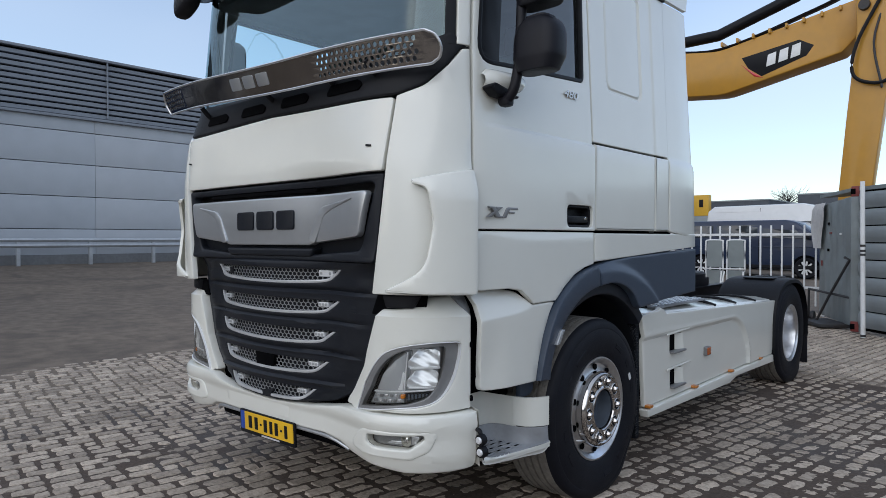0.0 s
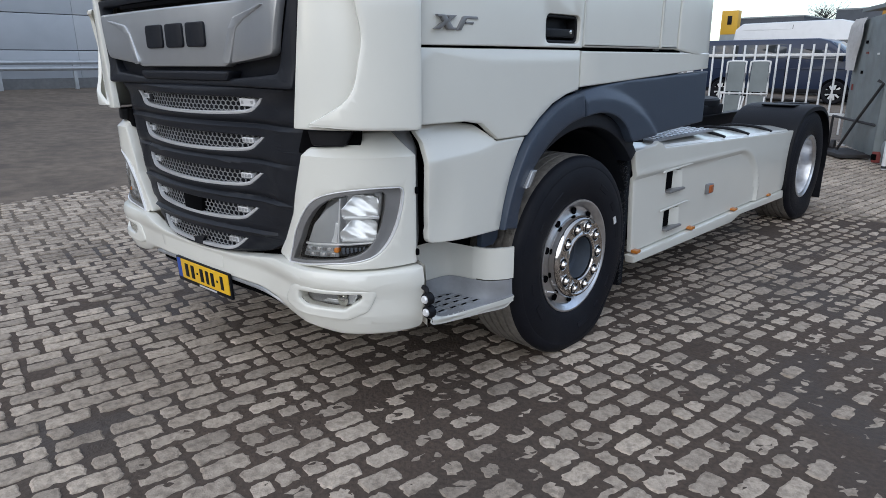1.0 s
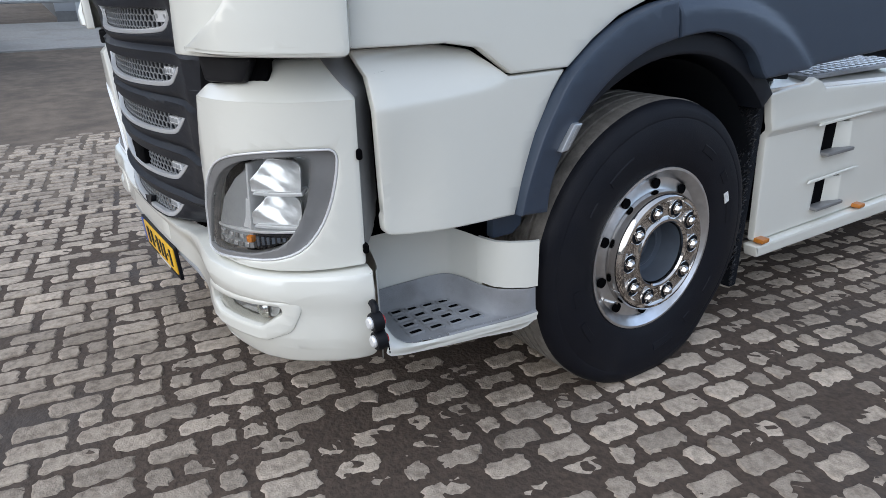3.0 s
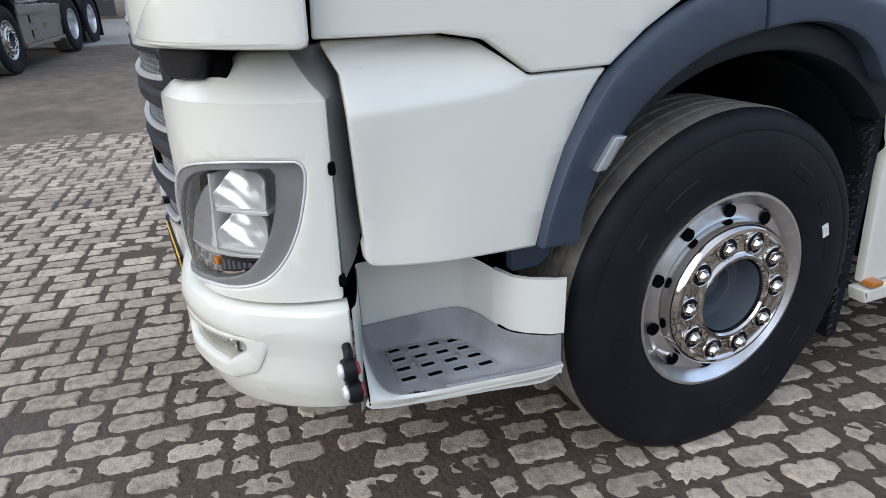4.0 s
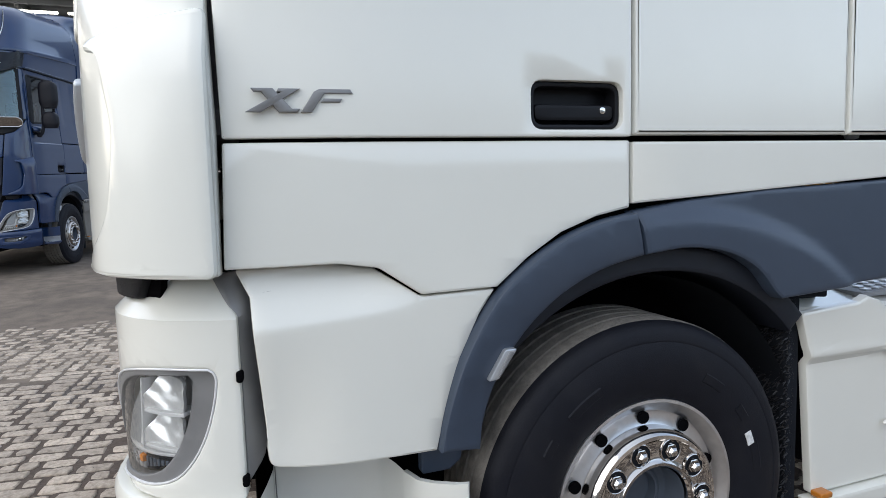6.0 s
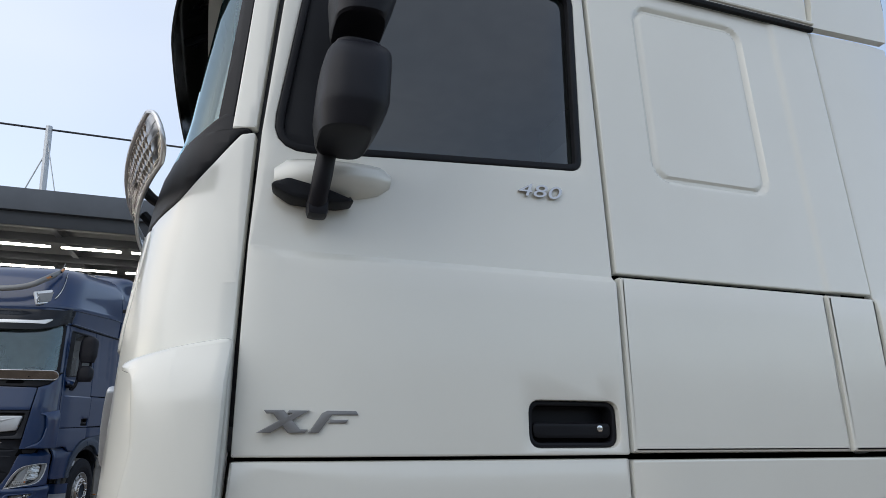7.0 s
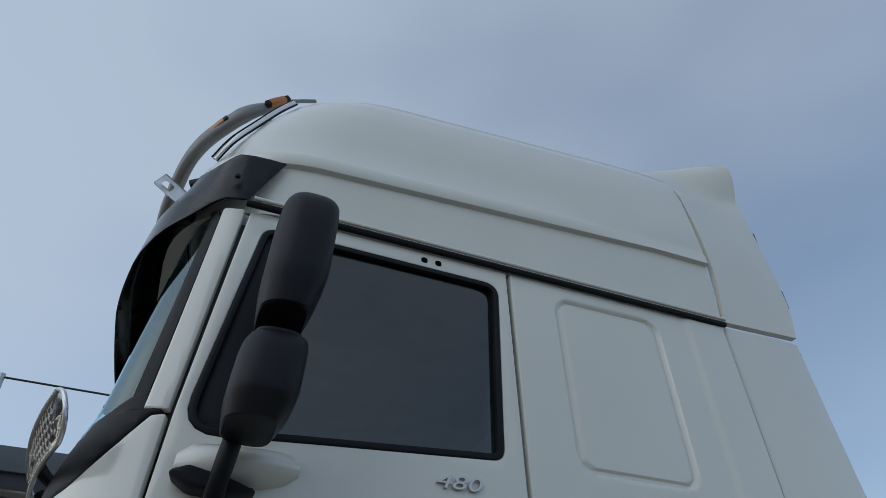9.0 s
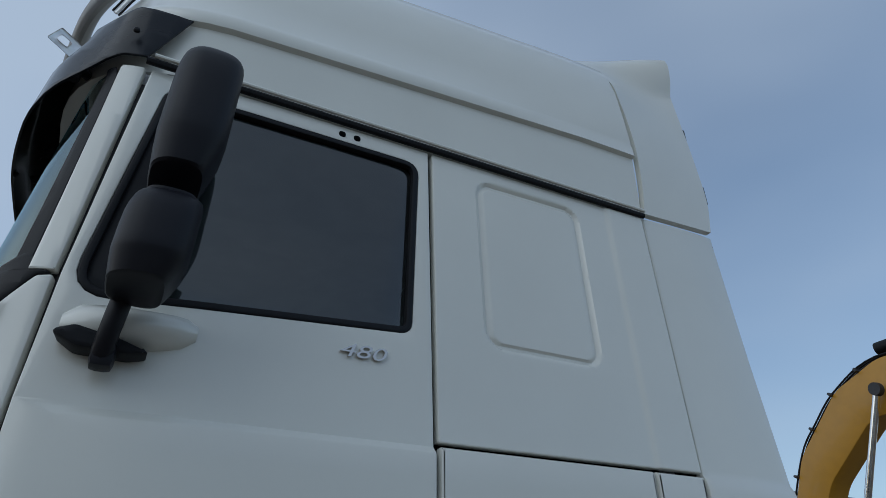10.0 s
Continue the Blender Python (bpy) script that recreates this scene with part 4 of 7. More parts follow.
        g = part("window_pane", f(panel(inset(win if area2(win) > 0 else win[::-1], 0.015), skin, off=-0.018, thick=0.006, roll=0.001, step=(0.15, 0.2))), SIDE_GLASS if sg > 0 or not full else FAR_GLASS, door, "side window pane, tint set for its brightness")
        g.visible_shadow = False
        if sg > 0:
            part("quarter_blind", f(panel(rounded([(1.402, 2.40, 0.09), (1.565, 2.40, 0.01), (1.655, 3.135, 0.01), (1.50, 3.13, 0.04)]), skin, off=-0.012, thick=0.01, roll=0.002, step=(0.1, 0.2))), BLACK, door, "black quarter panel")
        low = rounded([(1.364, 1.570, 0.006), (1.352, 1.286, 0.006), (1.60, 1.286, 0.05), (1.70, 1.269, 0.05), (1.806, 1.195, 0.02), (2.010, 1.197, 0.005), (2.10, 1.268), (2.20, 1.328), (2.31, 1.366), (2.416, 1.385, 0.005), (2.416, 1.570, 0.006)])
        part("door_extension", f(panel(low, skin, off=lambda s, z: 0.010 * ss(1.4, 1.6, s) + 0.004, thick=0.03, roll=0.007, step=(0.08, 0.1))), paint, door, "lower door panel")
        skirt = rounded([(1.362, 1.282, 0.01), (1.398, 1.215, 0.02), (1.424, 0.800, 0.03), (1.50, 0.792, 0.06), (1.836, 0.786, 0.004), (1.862, 0.89), (1.905, 1.02), (1.962, 1.13), (2.008, 1.193, 0.004), (1.806, 1.190, 0.02), (1.697, 1.265, 0.05), (1.60, 1.282, 0.05)])
        part("door_skirt", f(panel(skirt, skin, off=lambda s, z: 0.004 - 0.030 * (1 - ss(1.42, 1.62, s)) * (1 - ss(0.85, 1.2, z)) - 0.052 * clamp((z - 1.135 - 0.08 * (s - 1.4)) / 0.125) * (1 - 0.85 * ss(1.66, 1.84, s)), thick=0.03, roll=0.006, step=(0.05, 0.012) if full else (0.1, 0.05))), paint, door, "flared panel below the door")
        hd = part("door_handle", f(panel(cut, skin, off=-0.045, thick=0.02, roll=0.004, step=(0.1, 0.1))), BLACK, door, "black recessed door handle")
        part("handle_frame", f(panel(cut, skin, holes=[rounded([(2.128, 1.612, 0.025), (2.374, 1.612, 0.025), (2.374, 1.708, 0.025), (2.128, 1.708, 0.025)])], off=0.006, thick=0.05, roll=0.006, step=(0.2, 0.2))), BLACK, hd)
        part("pull", f(panel(rounded([(2.130, 1.622, 0.02), (2.372, 1.622, 0.02), (2.372, 1.664, 0.015), (2.130, 1.664, 0.015)]), skin, off=0.002, thick=0.03, roll=0.008, step=(0.2, 0.2))), BLACK, hd)
        part("lock", f(panel(rounded([(2.326, 1.640, 0.008), (2.344, 1.640, 0.008), (2.344, 1.658, 0.008), (2.326, 1.658, 0.008)]), skin, off=0.005, thick=0.02, roll=0.002, step=(1, 1))), CHROME, hd)
        if full and sg > 0:
            part("power_badge", letters("480", 0.060, 0.004, lambda a, b, d: skin(2.108 + a * 1.62, 2.322 + b, 0.007 + d)), NUT_CHROME, door, "raised silver number on the door")
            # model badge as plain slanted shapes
            for pts in ([(0.0, 0.0), (0.030, 0.0), (0.118, 0.052), (0.070, 0.052), (0.066, 0.044), (0.076, 0.044)], [(0.012, 0.052), (0.058, 0.052), (0.098, 0.008), (0.116, 0.008), (0.110, 0.0), (0.070, 0.0), (0.034, 0.044), (0.018, 0.044)], [(0.118, 0.0), (0.142, 0.0), (0.160, 0.026), (0.172, 0.042), (0.236, 0.042), (0.230, 0.052), (0.160, 0.052), (0.148, 0.046)], [(0.163, 0.0225), (0.206, 0.0225), (0.212, 0.031), (0.169, 0.031)]):
                part("model_badge_bar", panel([(1.415 + a, 1.635 + b) for a, b in pts], skin, off=0.027, thick=0.014, roll=0.002, step=(1, 1)), BEZEL, door, "slanted dark silver badge bar")
            for yy in (1.068, 1.124):
                part("plug", panel(rounded([(2 + yy - 0.999 - 0.013, 3.163, 0.012), (2 + yy - 0.999 + 0.013, 3.163, 0.012), (2 + yy - 0.999 + 0.013, 3.189, 0.012), (2 + yy - 0.999 - 0.013, 3.189, 0.012)]), skin, off=0.003, thick=0.008, roll=0.003, step=(1, 1)), VOID, door, "small black plug")
        # cab side behind the door
        def stamp(s, z):
            qx, qz = abs(s - 2.858) - 0.170, abs(z - 2.795) - 0.285
            f0 = math.hypot(max(qx, 0), max(qz, 0)) + min(max(qx, qz), 0) - 0.060
            return belt(2.3, z) - 0.013 * (1 - ss(0.003, 0.015, abs(f0))) - 0.005 * (1 - ss(-0.014, 0.0, f0)) + 0.008 * ss(3.245, 3.275, s)
        part("cab_side", f(panel(rounded([(2.430, 2.104, 0.006), (3.455, 2.104, 0.006), (3.460, 3.212, 0.006), (2.428, 3.212, 0.006)]), skin, off=stamp, thick=0.03, roll=0.005, step=(0.009, 0.009) if full and sg > 0 else (0.06, 0.06))), paint, root, "painted cab side with stamped panel")
        part("side_hatch", f(panel(rounded([(2.430, 1.583, 0.008), (3.230, 1.583, 0.008), (3.230, 2.090, 0.008), (2.430, 2.090, 0.008)]), skin, off=0.018, thick=0.03, roll=0.012, step=(0.2, 0.2))), paint, root, "painted locker hatch")
        part("side_post", f(panel(rounded([(3.242, 1.583, 0.006), (3.455, 1.583, 0.006), (3.455, 2.090, 0.006), (3.240, 2.090, 0.006)]), skin, off=0.018, thick=0.03, roll=0.012, step=(0.2, 0.2))), paint, root)
        part("sill_panel", f(panel(rounded([(2.428, 1.395, 0.006), (3.95, 1.470, 0.01), (3.95, 1.566, 0.008), (2.428, 1.566, 0.008)]), skin, off=0.012, thick=0.03, roll=0.007, step=(0.2, 0.2))), paint, root)
        part("side_fairing", f(panel(rounded([(3.468, 1.583, 0.01), (3.975, 1.530, 0.05), (3.945, 2.1), (3.925, 2.6), (3.918, 3.240, 0.01), (3.472, 3.220, 0.006), (3.468, 2.10)]), skin, off=lambda s, z: 0.018 * (1 - ss(2.07, 2.095, z)) - 0.02 * ss(3.7, 4.0, s), thick=0.03, roll=0.008, step=(0.1, 0.04))), paint, root, "painted side fairing behind the cab")
        if full and sg > 0:
            stw = lambda a, b, d: skin(a, b, 0.012 + d)
            part("sticker", panel([(3.118, 1.608), (3.182, 1.608), (3.182, 1.640), (3.118, 1.640)], stw, thick=0.002, roll=0.0005, step=(1, 1)), BLACK, root, "small dark sticker")
        # gutter rail
        part("gutter_rail", f(tube([(1.212, 0.40, 3.226), (1.212, 1.4, 3.224), (1.212, 2.47, 3.222)], 0.013, 8, 4)), BLACK, root, "black gutter rail")
        # wheel arch
        outer = spline([(1.838, 0.788, 0), (1.856, 0.88, 0), (1.898, 1.008, 0), (1.958, 1.118, 0), (2.015, 1.190, 0), (2.10, 1.258, 0), (2.20, 1.314, 0), (2.31, 1.352, 0), (2.421, 1.372, 0)], 4)
        inner = spline([(2.447, 1.253, 0), (2.31, 1.222, 0), (2.18, 1.160, 0), (2.075, 1.070, 0), (2.000, 0.960, 0), (1.962, 0.86, 0), (1.950, 0.774, 0)], 4)
        arch_f = [(q.x, q.y) for q in outer + inner]
        fl = lambda s, z: 0.022 + 0.026 * ss(0.62, 0.80, math.hypot(s - 2.49, z - 0.505))
        wa = part("wheel_arch", f(panel(arch_f, skin, off=fl, thick=0.05, roll=0.010, step=(0.05, 0.05))), GREY_ARCH, root, "grey plastic wheel arch")
        inner = spline([(2.453, 1.254, 0), (2.60, 1.264, 0), (2.74, 1.240, 0), (2.85, 1.185, 0), (2.92, 1.110, 0), (2.95, 1.085, 0)], 4)
        arch_r = [(2.427, 1.374)] + [(q.x, q.y) for q in inner] + [(3.95, 1.13), (3.95, 1.455), (3.3, 1.432), (2.9, 1.418), (2.62, 1.398)]
        fr = lambda s, z: 0.016 + 0.032 * (1 - ss(0.83, 0.90, math.hypot((s - 2.56) * (1 - 0.12 * ss(2.5, 2.7, s)), z - 0.50)))
        part("rear_arch", f(panel(arch_r, skin, off=fr, thick=0.05, roll=0.010, step=(0.018, 0.018))), GREY_ARCH, wa, "grey arch panel behind the wheel")
        lin_o = [(2.53 + r * math.cos(a), 0.52 + 1.0 * r * math.sin(a)) for r, a in [(0.750, math.pi * k / 48) for k in range(11, 43)]]
        lin_i = [(2.525 + r * math.cos(a), 0.513 + r * math.sin(a)) for r, a in [(0.682, math.pi * k / 48) for k in range(42, 10, -1)]]
        part("arch_lip", f(panel(lin_o + lin_i, skin, off=0.0, thick=0.30, roll=0.012, step=(0.08, 0.08))), ARCH_LIP, wa, "dark arch lip")
        part("arch_foot", f(panel(rounded([(1.82, 0.685, 0.01), (1.90, 0.685, 0.01), (1.935, 0.71, 0.02), (1.945, 0.80, 0.01), (1.82, 0.81, 0.01)]), skin, off=-0.085, thick=0.03, roll=0.006, step=(0.1, 0.1))), GREY_ARCH, wa, "lower end of the grey arch")
        # made-up dark sheet that hides the lit space behind the arch
        part("arch_apron", f(panel(rounded([(2.30, 1.27, 0.01), (2.60, 1.265, 0.01), (2.84, 1.19, 0.01), (2.96, 1.08, 0.01), (3.25, 1.05, 0.01), (3.25, 1.36, 0.01), (2.30, 1.33, 0.01)]), skin, off=-0.045, thick=0.02, roll=0.004, step=(0.2, 0.2))), DARK_ARCH, wa, "added dark sheet behind the arch")
        rg = [[(0.60, 1.49 + 0.64 * math.cos(a), 0.52 + 0.66 * math.sin(a)), (1.20, 1.49 + 0.64 * math.cos(a), 0.52 + 0.66 * math.sin(a))] for a in [math.pi * k / 20 for k in range(0, 18)]]
        part("arch_lining", f(loft(rg, False, False)), DARK_ARCH, wa, "rough black arch lining")
        part("side_marker", f(panel(rounded([(1.962, 0.962, 0.004), (1.992, 0.966, 0.006), (2.046, 1.040, 0.004), (2.012, 1.042, 0.012)]), skin, off=0.052, thick=0.03, roll=0.004, step=(1, 1))), SILVER, wa, "silver side marker lamp")
        part("marker_insert", f(panel(rounded([(1.988, 0.972, 0.004), (1.996, 0.974, 0.004), (2.036, 1.032, 0.004), (2.022, 1.034, 0.008)]), skin, off=0.054, thick=0.01, roll=0.002, step=(1, 1))), BEZEL, wa, "grey marker lens")
        # entry step: a sunk grey tray in a painted recess
        floor_z = lambda x, y: 0.474 - 0.012 * clamp((y - 0.48) / 0.42) - 0.02 * (x - 1.06)
        left_rim = [(1.027, 0.449, 0.546), (1.060, 0.440, 0.538), (1.130, 0.431, 0.512), (1.200, 0.433, 0.490), (1.240, 0.447, 0.481), (1.264, 0.482, 0.479)]
        front_rim = [(1.278, 0.580, 0.476), (1.287, 0.710, 0.472), (1.294, 0.820, 0.468), (1.297, 0.898, 0.466)]
        back_rim = [(1.021, 0.475, 0.546), (1.021, 0.60, 0.546), (1.024, 0.677, 0.546), (1.040, 0.728, 0.546), (1.092, 0.754, 0.546), (1.158, 0.765, 0.546), (1.216, 0.784, 0.546), (1.247, 0.814, 0.546), (1.282, 0.868, 0.546), (1.285, 0.898, 0.546)]
        left_foot = [(1.062, 0.484), (1.082, 0.472), (1.140, 0.462), (1.195, 0.462), (1.226, 0.474), (1.248, 0.500)]
        back_foot = [(1.056, 0.510), (1.056, 0.60), (1.060, 0.662), (1.082, 0.700), (1.128, 0.724), (1.182, 0.736), (1.236, 0.758), (1.266, 0.796), (1.290, 0.858), (1.294, 0.898)]
        rim = spline(left_rim[::-1] + back_rim, 3)
        foot = [Vector((p.x, p.y, floor_z(p.x, p.y))) for p in spline([(x, y, 0) for x, y in left_foot[::-1] + back_foot], 3)]
        rows = []
        for u, v in ((-0.10, 0.93), (-0.06, 1.0), (0.03, 1.0), (0.09, 0.93), (0.22, 0.62), (0.42, 0.30), (0.66, 0.10), (1.0, 0.0)):
            rows.append([(a.x + u * (b.x - a.x), a.y + u * (b.y - a.y), b.z + v * (a.z - b.z)) for a, b in zip(rim, foot)])
        bm = loft(rows, False, False)
        inner_row = list(bm.verts)[-len(rim):]
        front = [bm.verts.new((x - 0.003, y, floor_z(x, y))) for x, y, z in front_rim[::-1]]
        bm.faces.new(inner_row + front)
        bmesh.ops.recalc_face_normals(bm, faces=bm.faces)
        stp = part("entry_step", f(bm), STEP, root, "grey perforated entry step", angle=50)
        part("step_bead", f(tube([(x - 0.004, y, z - 0.002) for x, y, z in front_rim], 0.0055, 8, 4)), STEP, stp)
        # painted sill round the tray's outer side
        seam_line = [(1.030, 0.446, 0.548), (1.075, 0.428, 0.560), (1.150, 0.410, 0.553), (1.220, 0.398, 0.530), (1.256, 0.392, 0.500), (1.264, 0.392, 0.468)]
        low_line = [(1.268, 0.540, 0.446), (1.276, 0.700, 0.432), (1.282, 0.850, 0.416), (1.288, 0.902, 0.440)]
        inside = spline(left_rim + front_rim, 3)
        outside = spline(seam_line + low_line, 3)
        rows = []
        for u, lift in ((-0.04, -0.030), (0.0, -0.002), (0.14, 0.003), (0.5, 0.006), (0.80, 0.005), (0.92, 0.004), (1.0, 0.0), (0.97, -0.006)):
            rows.append([(a.x + u * (b.x - a.x) + 0.008 * ss(0, 0.4, u) * (1 - ss(0.7, 1.0, u)), a.y + u * (b.y - a.y), a.z + u * (b.z - a.z) + lift * (1 if lift > 0 else ss(0, 6, k))) for k, (a, b) in enumerate(zip(inside, outside))])
        part("step_lip", f(loft(rows, False, False)), paint, stp, "painted step edge", angle=45)
        part("sill_seam", f(tube([(x + 0.001, y - 0.001, z) for x, y, z in seam_line[:-1] + [(1.263, 0.392, 0.474)]], 0.0022, 6, 4)), VOID, stp)
        wall = spline([(1.252, 0.372, 0), (1.225, 0.390, 0), (1.140, 0.418, 0), (1.060, 0.440, 0), (1.020, 0.449, 0), (1.012, 0.475, 0), (1.013, 0.60, 0), (1.016, 0.680, 0), (1.034, 0.736, 0), (1.088, 0.762, 0), (1.152, 0.773, 0), (1.168, 0.778, 0)], 4)
        part("step_wall", f(loft([[(p.x - 0.03 * (z0 - 0.54), p.y, min(z0, 0.722 - 0.022 * ss(0.66, 0.772, p.y))) for p in wall] for z0 in (0.455, 0.545, 0.62, 0.68, 0.75)], False, False)), paint, stp, "painted wall round the step", angle=60)
        part("wall_seam", f(tube([(1.026, 0.450, 0.55), (1.024, 0.448, 0.70), (1.023, 0.447, 0.718)], 0.0016, 6, 2)), BEZEL, stp)
        fl_pts = [(1.150, 0.771), (1.216, 0.789), (1.247, 0.818), (1.281, 0.870), (1.289, 0.904), (1.279, 0.911), (1.270, 0.884), (1.238, 0.830), (1.208, 0.801), (1.144, 0.784)]
        part("step_flange", f(loft([[(x + 0.004 * (z0 - 0.6), y, z0) for x, y in fl_pts] for z0 in (0.549, 0.556, 0.64, 0.690, 0.697, 0.700)], True, True)), paint, stp, "painted flange before the wheel")
        for row in range(4):
            for k in range(4):
                b, a = 1.063 + 0.0455 * row + 0.004 * k, 0.521 - 0.003 * row + (0.0557 + 0.0045 * row) * k
                w, d2, zf = 0.0155 + 0.0012 * row, 0.0085, floor_z(b, a)
                slot = lambda e, r: rounded([(a - w - e, b - d2 - e, r), (a + w + e, b - d2 - e, r), (a + w + e, b + d2 + e, r), (a - w - e, b + d2 + e, r)], 2)
                flatten = lambda u, v, d, zf=zf: Vector((v, u, zf + d))
                # each slot is a black inlay painting the shade below
                part("step_slot", f(panel(slot(0.0, 0.005), flatten, off=0.0025, thick=0.004, roll=0.0008, step=(1, 1))), VOID, stp)
                if full and sg > 0:
                    part("slot_rim", panel(slot(0.007, 0.006), flatten, holes=[slot(0.0005, 0.005)], off=0.0055, thick=0.007, roll=0.0022, step=(1, 1)), STEP, stp)
        if full and sg > 0:
            for bx, by in ((1.138, 0.546), (1.146, 0.668)):
                part("step_bolt", lathe([(0.0, 0.0075), (0.006, 0.007), (0.009, 0.004), (0.010, 0.0)], (bx, by, floor_z(bx, by)), 14, "z"), BEZEL, stp)
            for k in range(11):
                bx, by = 1.252 + 0.0022 * k, 0.50 + 0.030 * k
                part("step_stud", lathe([(0.0, 0.0045), (0.0025, 0.0035), (0.004, 0.0)], (bx, by, floor_z(bx, by)), 8, "z"), ALU, stp)
        # black sheets added so no light shows through the panel gaps
        part("cab_liner", f(merge(box((0.02, 1.28, 1.78), (1.155, 2.08, 2.32), 0), box((0.02, 1.06, 0.98), (1.175, 0.93, 1.80), 0))), VOID, root)
        # closed body behind the skin
        part("engine_side", f(box((0.04, 0.9, 0.65), (0.93, 0.85, 0.86), 0.01)), VOID, root)
        part("step_support", f(box((0.20, 0.42, 0.03), (1.08, 0.66, 0.438), 0.01)), VOID, root)
    return root


def finish_lorry(root, paint, full=True, rear_axles=(5.65,), skirt_mat=None):
    skirt_mat = skirt_mat or paint
    # roof: stacked outlines, pulled back and in towards the top
    levels = [(3.235, 0.12, 1.188), (3.30, 0.12, 1.190), (3.468, 0.13, 1.199), (3.476, 0.128, 1.220), (3.488, 0.128, 1.2245), (3.525, 0.134, 1.2235), (3.548, 0.140, 1.2165), (3.562, 0.145, 1.2085), (3.72, 0.20, 1.194), (3.89, 0.265, 1.172), (4.03, 0.34, 1.138), (4.13, 0.43, 1.09), (4.195, 0.54, 1.02), (4.245, 0.72, 0.89), (4.275, 1.05, 0.65), (4.285, 1.2, 0.35)]
    rings = []
    for i, (z, yf, w) in enumerate(levels):
        half = []
        P = ((0.62 * w, yf + 0.02), (0.88 * w, yf + 0.04), (w - 0.01, yf + 0.22), (w, yf + 0.50))
        for k in range(6):
            half.append((0.62 * w * k / 5, yf + 0.02 * (k / 5) ** 2))
        for k in range(1, 11):
            t = k / 10
            q = 1 - t
            half.append(tuple(q ** 3 * P[0][j] + 3 * q * q * t * P[1][j] + 3 * q * t * t * P[2][j] + t ** 3 * P[3][j] for j in (0, 1)))
        for k in range(1, 13):
            half.append((w, yf + 0.5 + (2.485 - yf - 0.5) * k / 12))
        zz = lambda y: z + (0.09 * clamp((y - 0.5) / 1.7) * ss(3.30, 3.46, z) + 0.035 * clamp((y - 0.9) / 1.5) * clamp((z - 3.6) / 0.3))
        flat = lambda x, y: x - (0.010 * ss(1.5, 2.3, y) if 3 < i < 7 else 0.0)
        pts = [(-flat(x, y), y, zz(y)) for x, y in half[::-1]] + [(flat(x, y), y, zz(y)) for x, y in half[1:]]
        rings.append(pts)
    part("roof", loft(rings, True, True), paint, root, "high painted roof with an overhanging lip", angle=38)
    # spoiler: a thin shell from the seam back to its upright rear edge
    seam = spline([(1.202, 2.492, 3.248), (1.210, 2.506, 3.42), (1.207, 2.512, 3.66), (1.178, 2.502, 3.95), (1.128, 2.482, 4.160), (1.000, 2.28, 4.332), (0.62, 2.12, 4.395), (0.0, 2.08, 4.415)], 5)
    rear = spline([(1.200, 2.905, 3.262), (1.196, 2.940, 3.46), (1.178, 2.944, 3.75), (1.150, 2.946, 4.05), (1.128, 2.948, 4.262), (1.110, 2.922, 4.50), (0.62, 2.905, 4.575), (0.0, 2.90, 4.585)], 5)
    grid = []
    for i, (a, b) in enumerate(zip(seam, rear)):
        v = i / (len(seam) - 1)
        line = []
        for k in range(11):
            u = k / 10
            p = a.lerp(b, u)
            # slightly hollow upper wing over a shallow step
            p.x += (0.030 * ss(0.555, 0.585, v) * ss(0.35, 0.9, u) - 0.022 * ss(0.3, 0.55, v) * math.sin(math.pi * u)) * (1 - ss(0.72, 0.86, v))
            p.z += 0.030 * ss(0.60, 0.8, v) * math.sin(math.pi * u)
            line.append(p)
        grid.append(line)
    left = [[Vector((-p.x, p.y, p.z)) for p in line] for line in grid[:-1]]
    grid = left + grid[::-1]
    shell_rings = []
    for line in grid:
        inner = [p + Vector((-math.copysign(0.03, p.x) * min(1, abs(p.x) / 0.9), 0, -0.03 * ss(4.1, 4.4, p.z))) for p in line]
        shell_rings.append(line + inner[::-1])
    part("roof_spoiler", loft(shell_rings, True, True), paint, root, "painted roof spoiler with upright rear edges", angle=28)
    both("gutter_trim", tube([(1.222, 0.42, 3.246), (1.222, 1.4, 3.245), (1.222, 2.47, 3.243)], 0.008, 8, 4), paint, root)
    for yy, zz, xx in ((2.950, 4.22, 1.115), (2.948, 3.90, 1.150), (2.944, 3.50, 1.180), (2.905, 3.14, 1.175)):
        both("edge_clip", box((0.02, 0.020, 0.11), (xx, yy, zz), 0.005), BLACK, root, "small black edge clip")
    # pale marker strip along the roof's front edge
    edge = [(0.960, 0.220, 3.636), (1.000, 0.270, 3.733), (1.010, 0.347, 3.865), (1.000, 0.418, 4.003), (0.980, 0.475, 4.109)]
    both("roof_strip", tube(edge, 0.012, 8, 6, 0.5), STRIP, root, "pale strip along the roof edge")
    for d in (0.012, -0.012):
        both("strip_seal", tube([(x, y + d, z - 0.6 * d) for x, y, z in edge], 0.0045, 6, 6), BLACK, root)
    # sun visor
    zl = lambda s: 3.10 + 0.15 * ss(0.75, 1.36, abs(s))
    low_e = [(s, zl(s)) for s in [-1.40 + 2.8 * k / 28 for k in range(29)]]
    up_e = [(1.50, 3.47), (1.3, 3.475)] + [(s, 3.44) for s in (1.1, 0.8, 0.4, 0, -0.4, -0.8, -1.1)] + [(-1.3, 3.475), (-1.50, 3.47)]
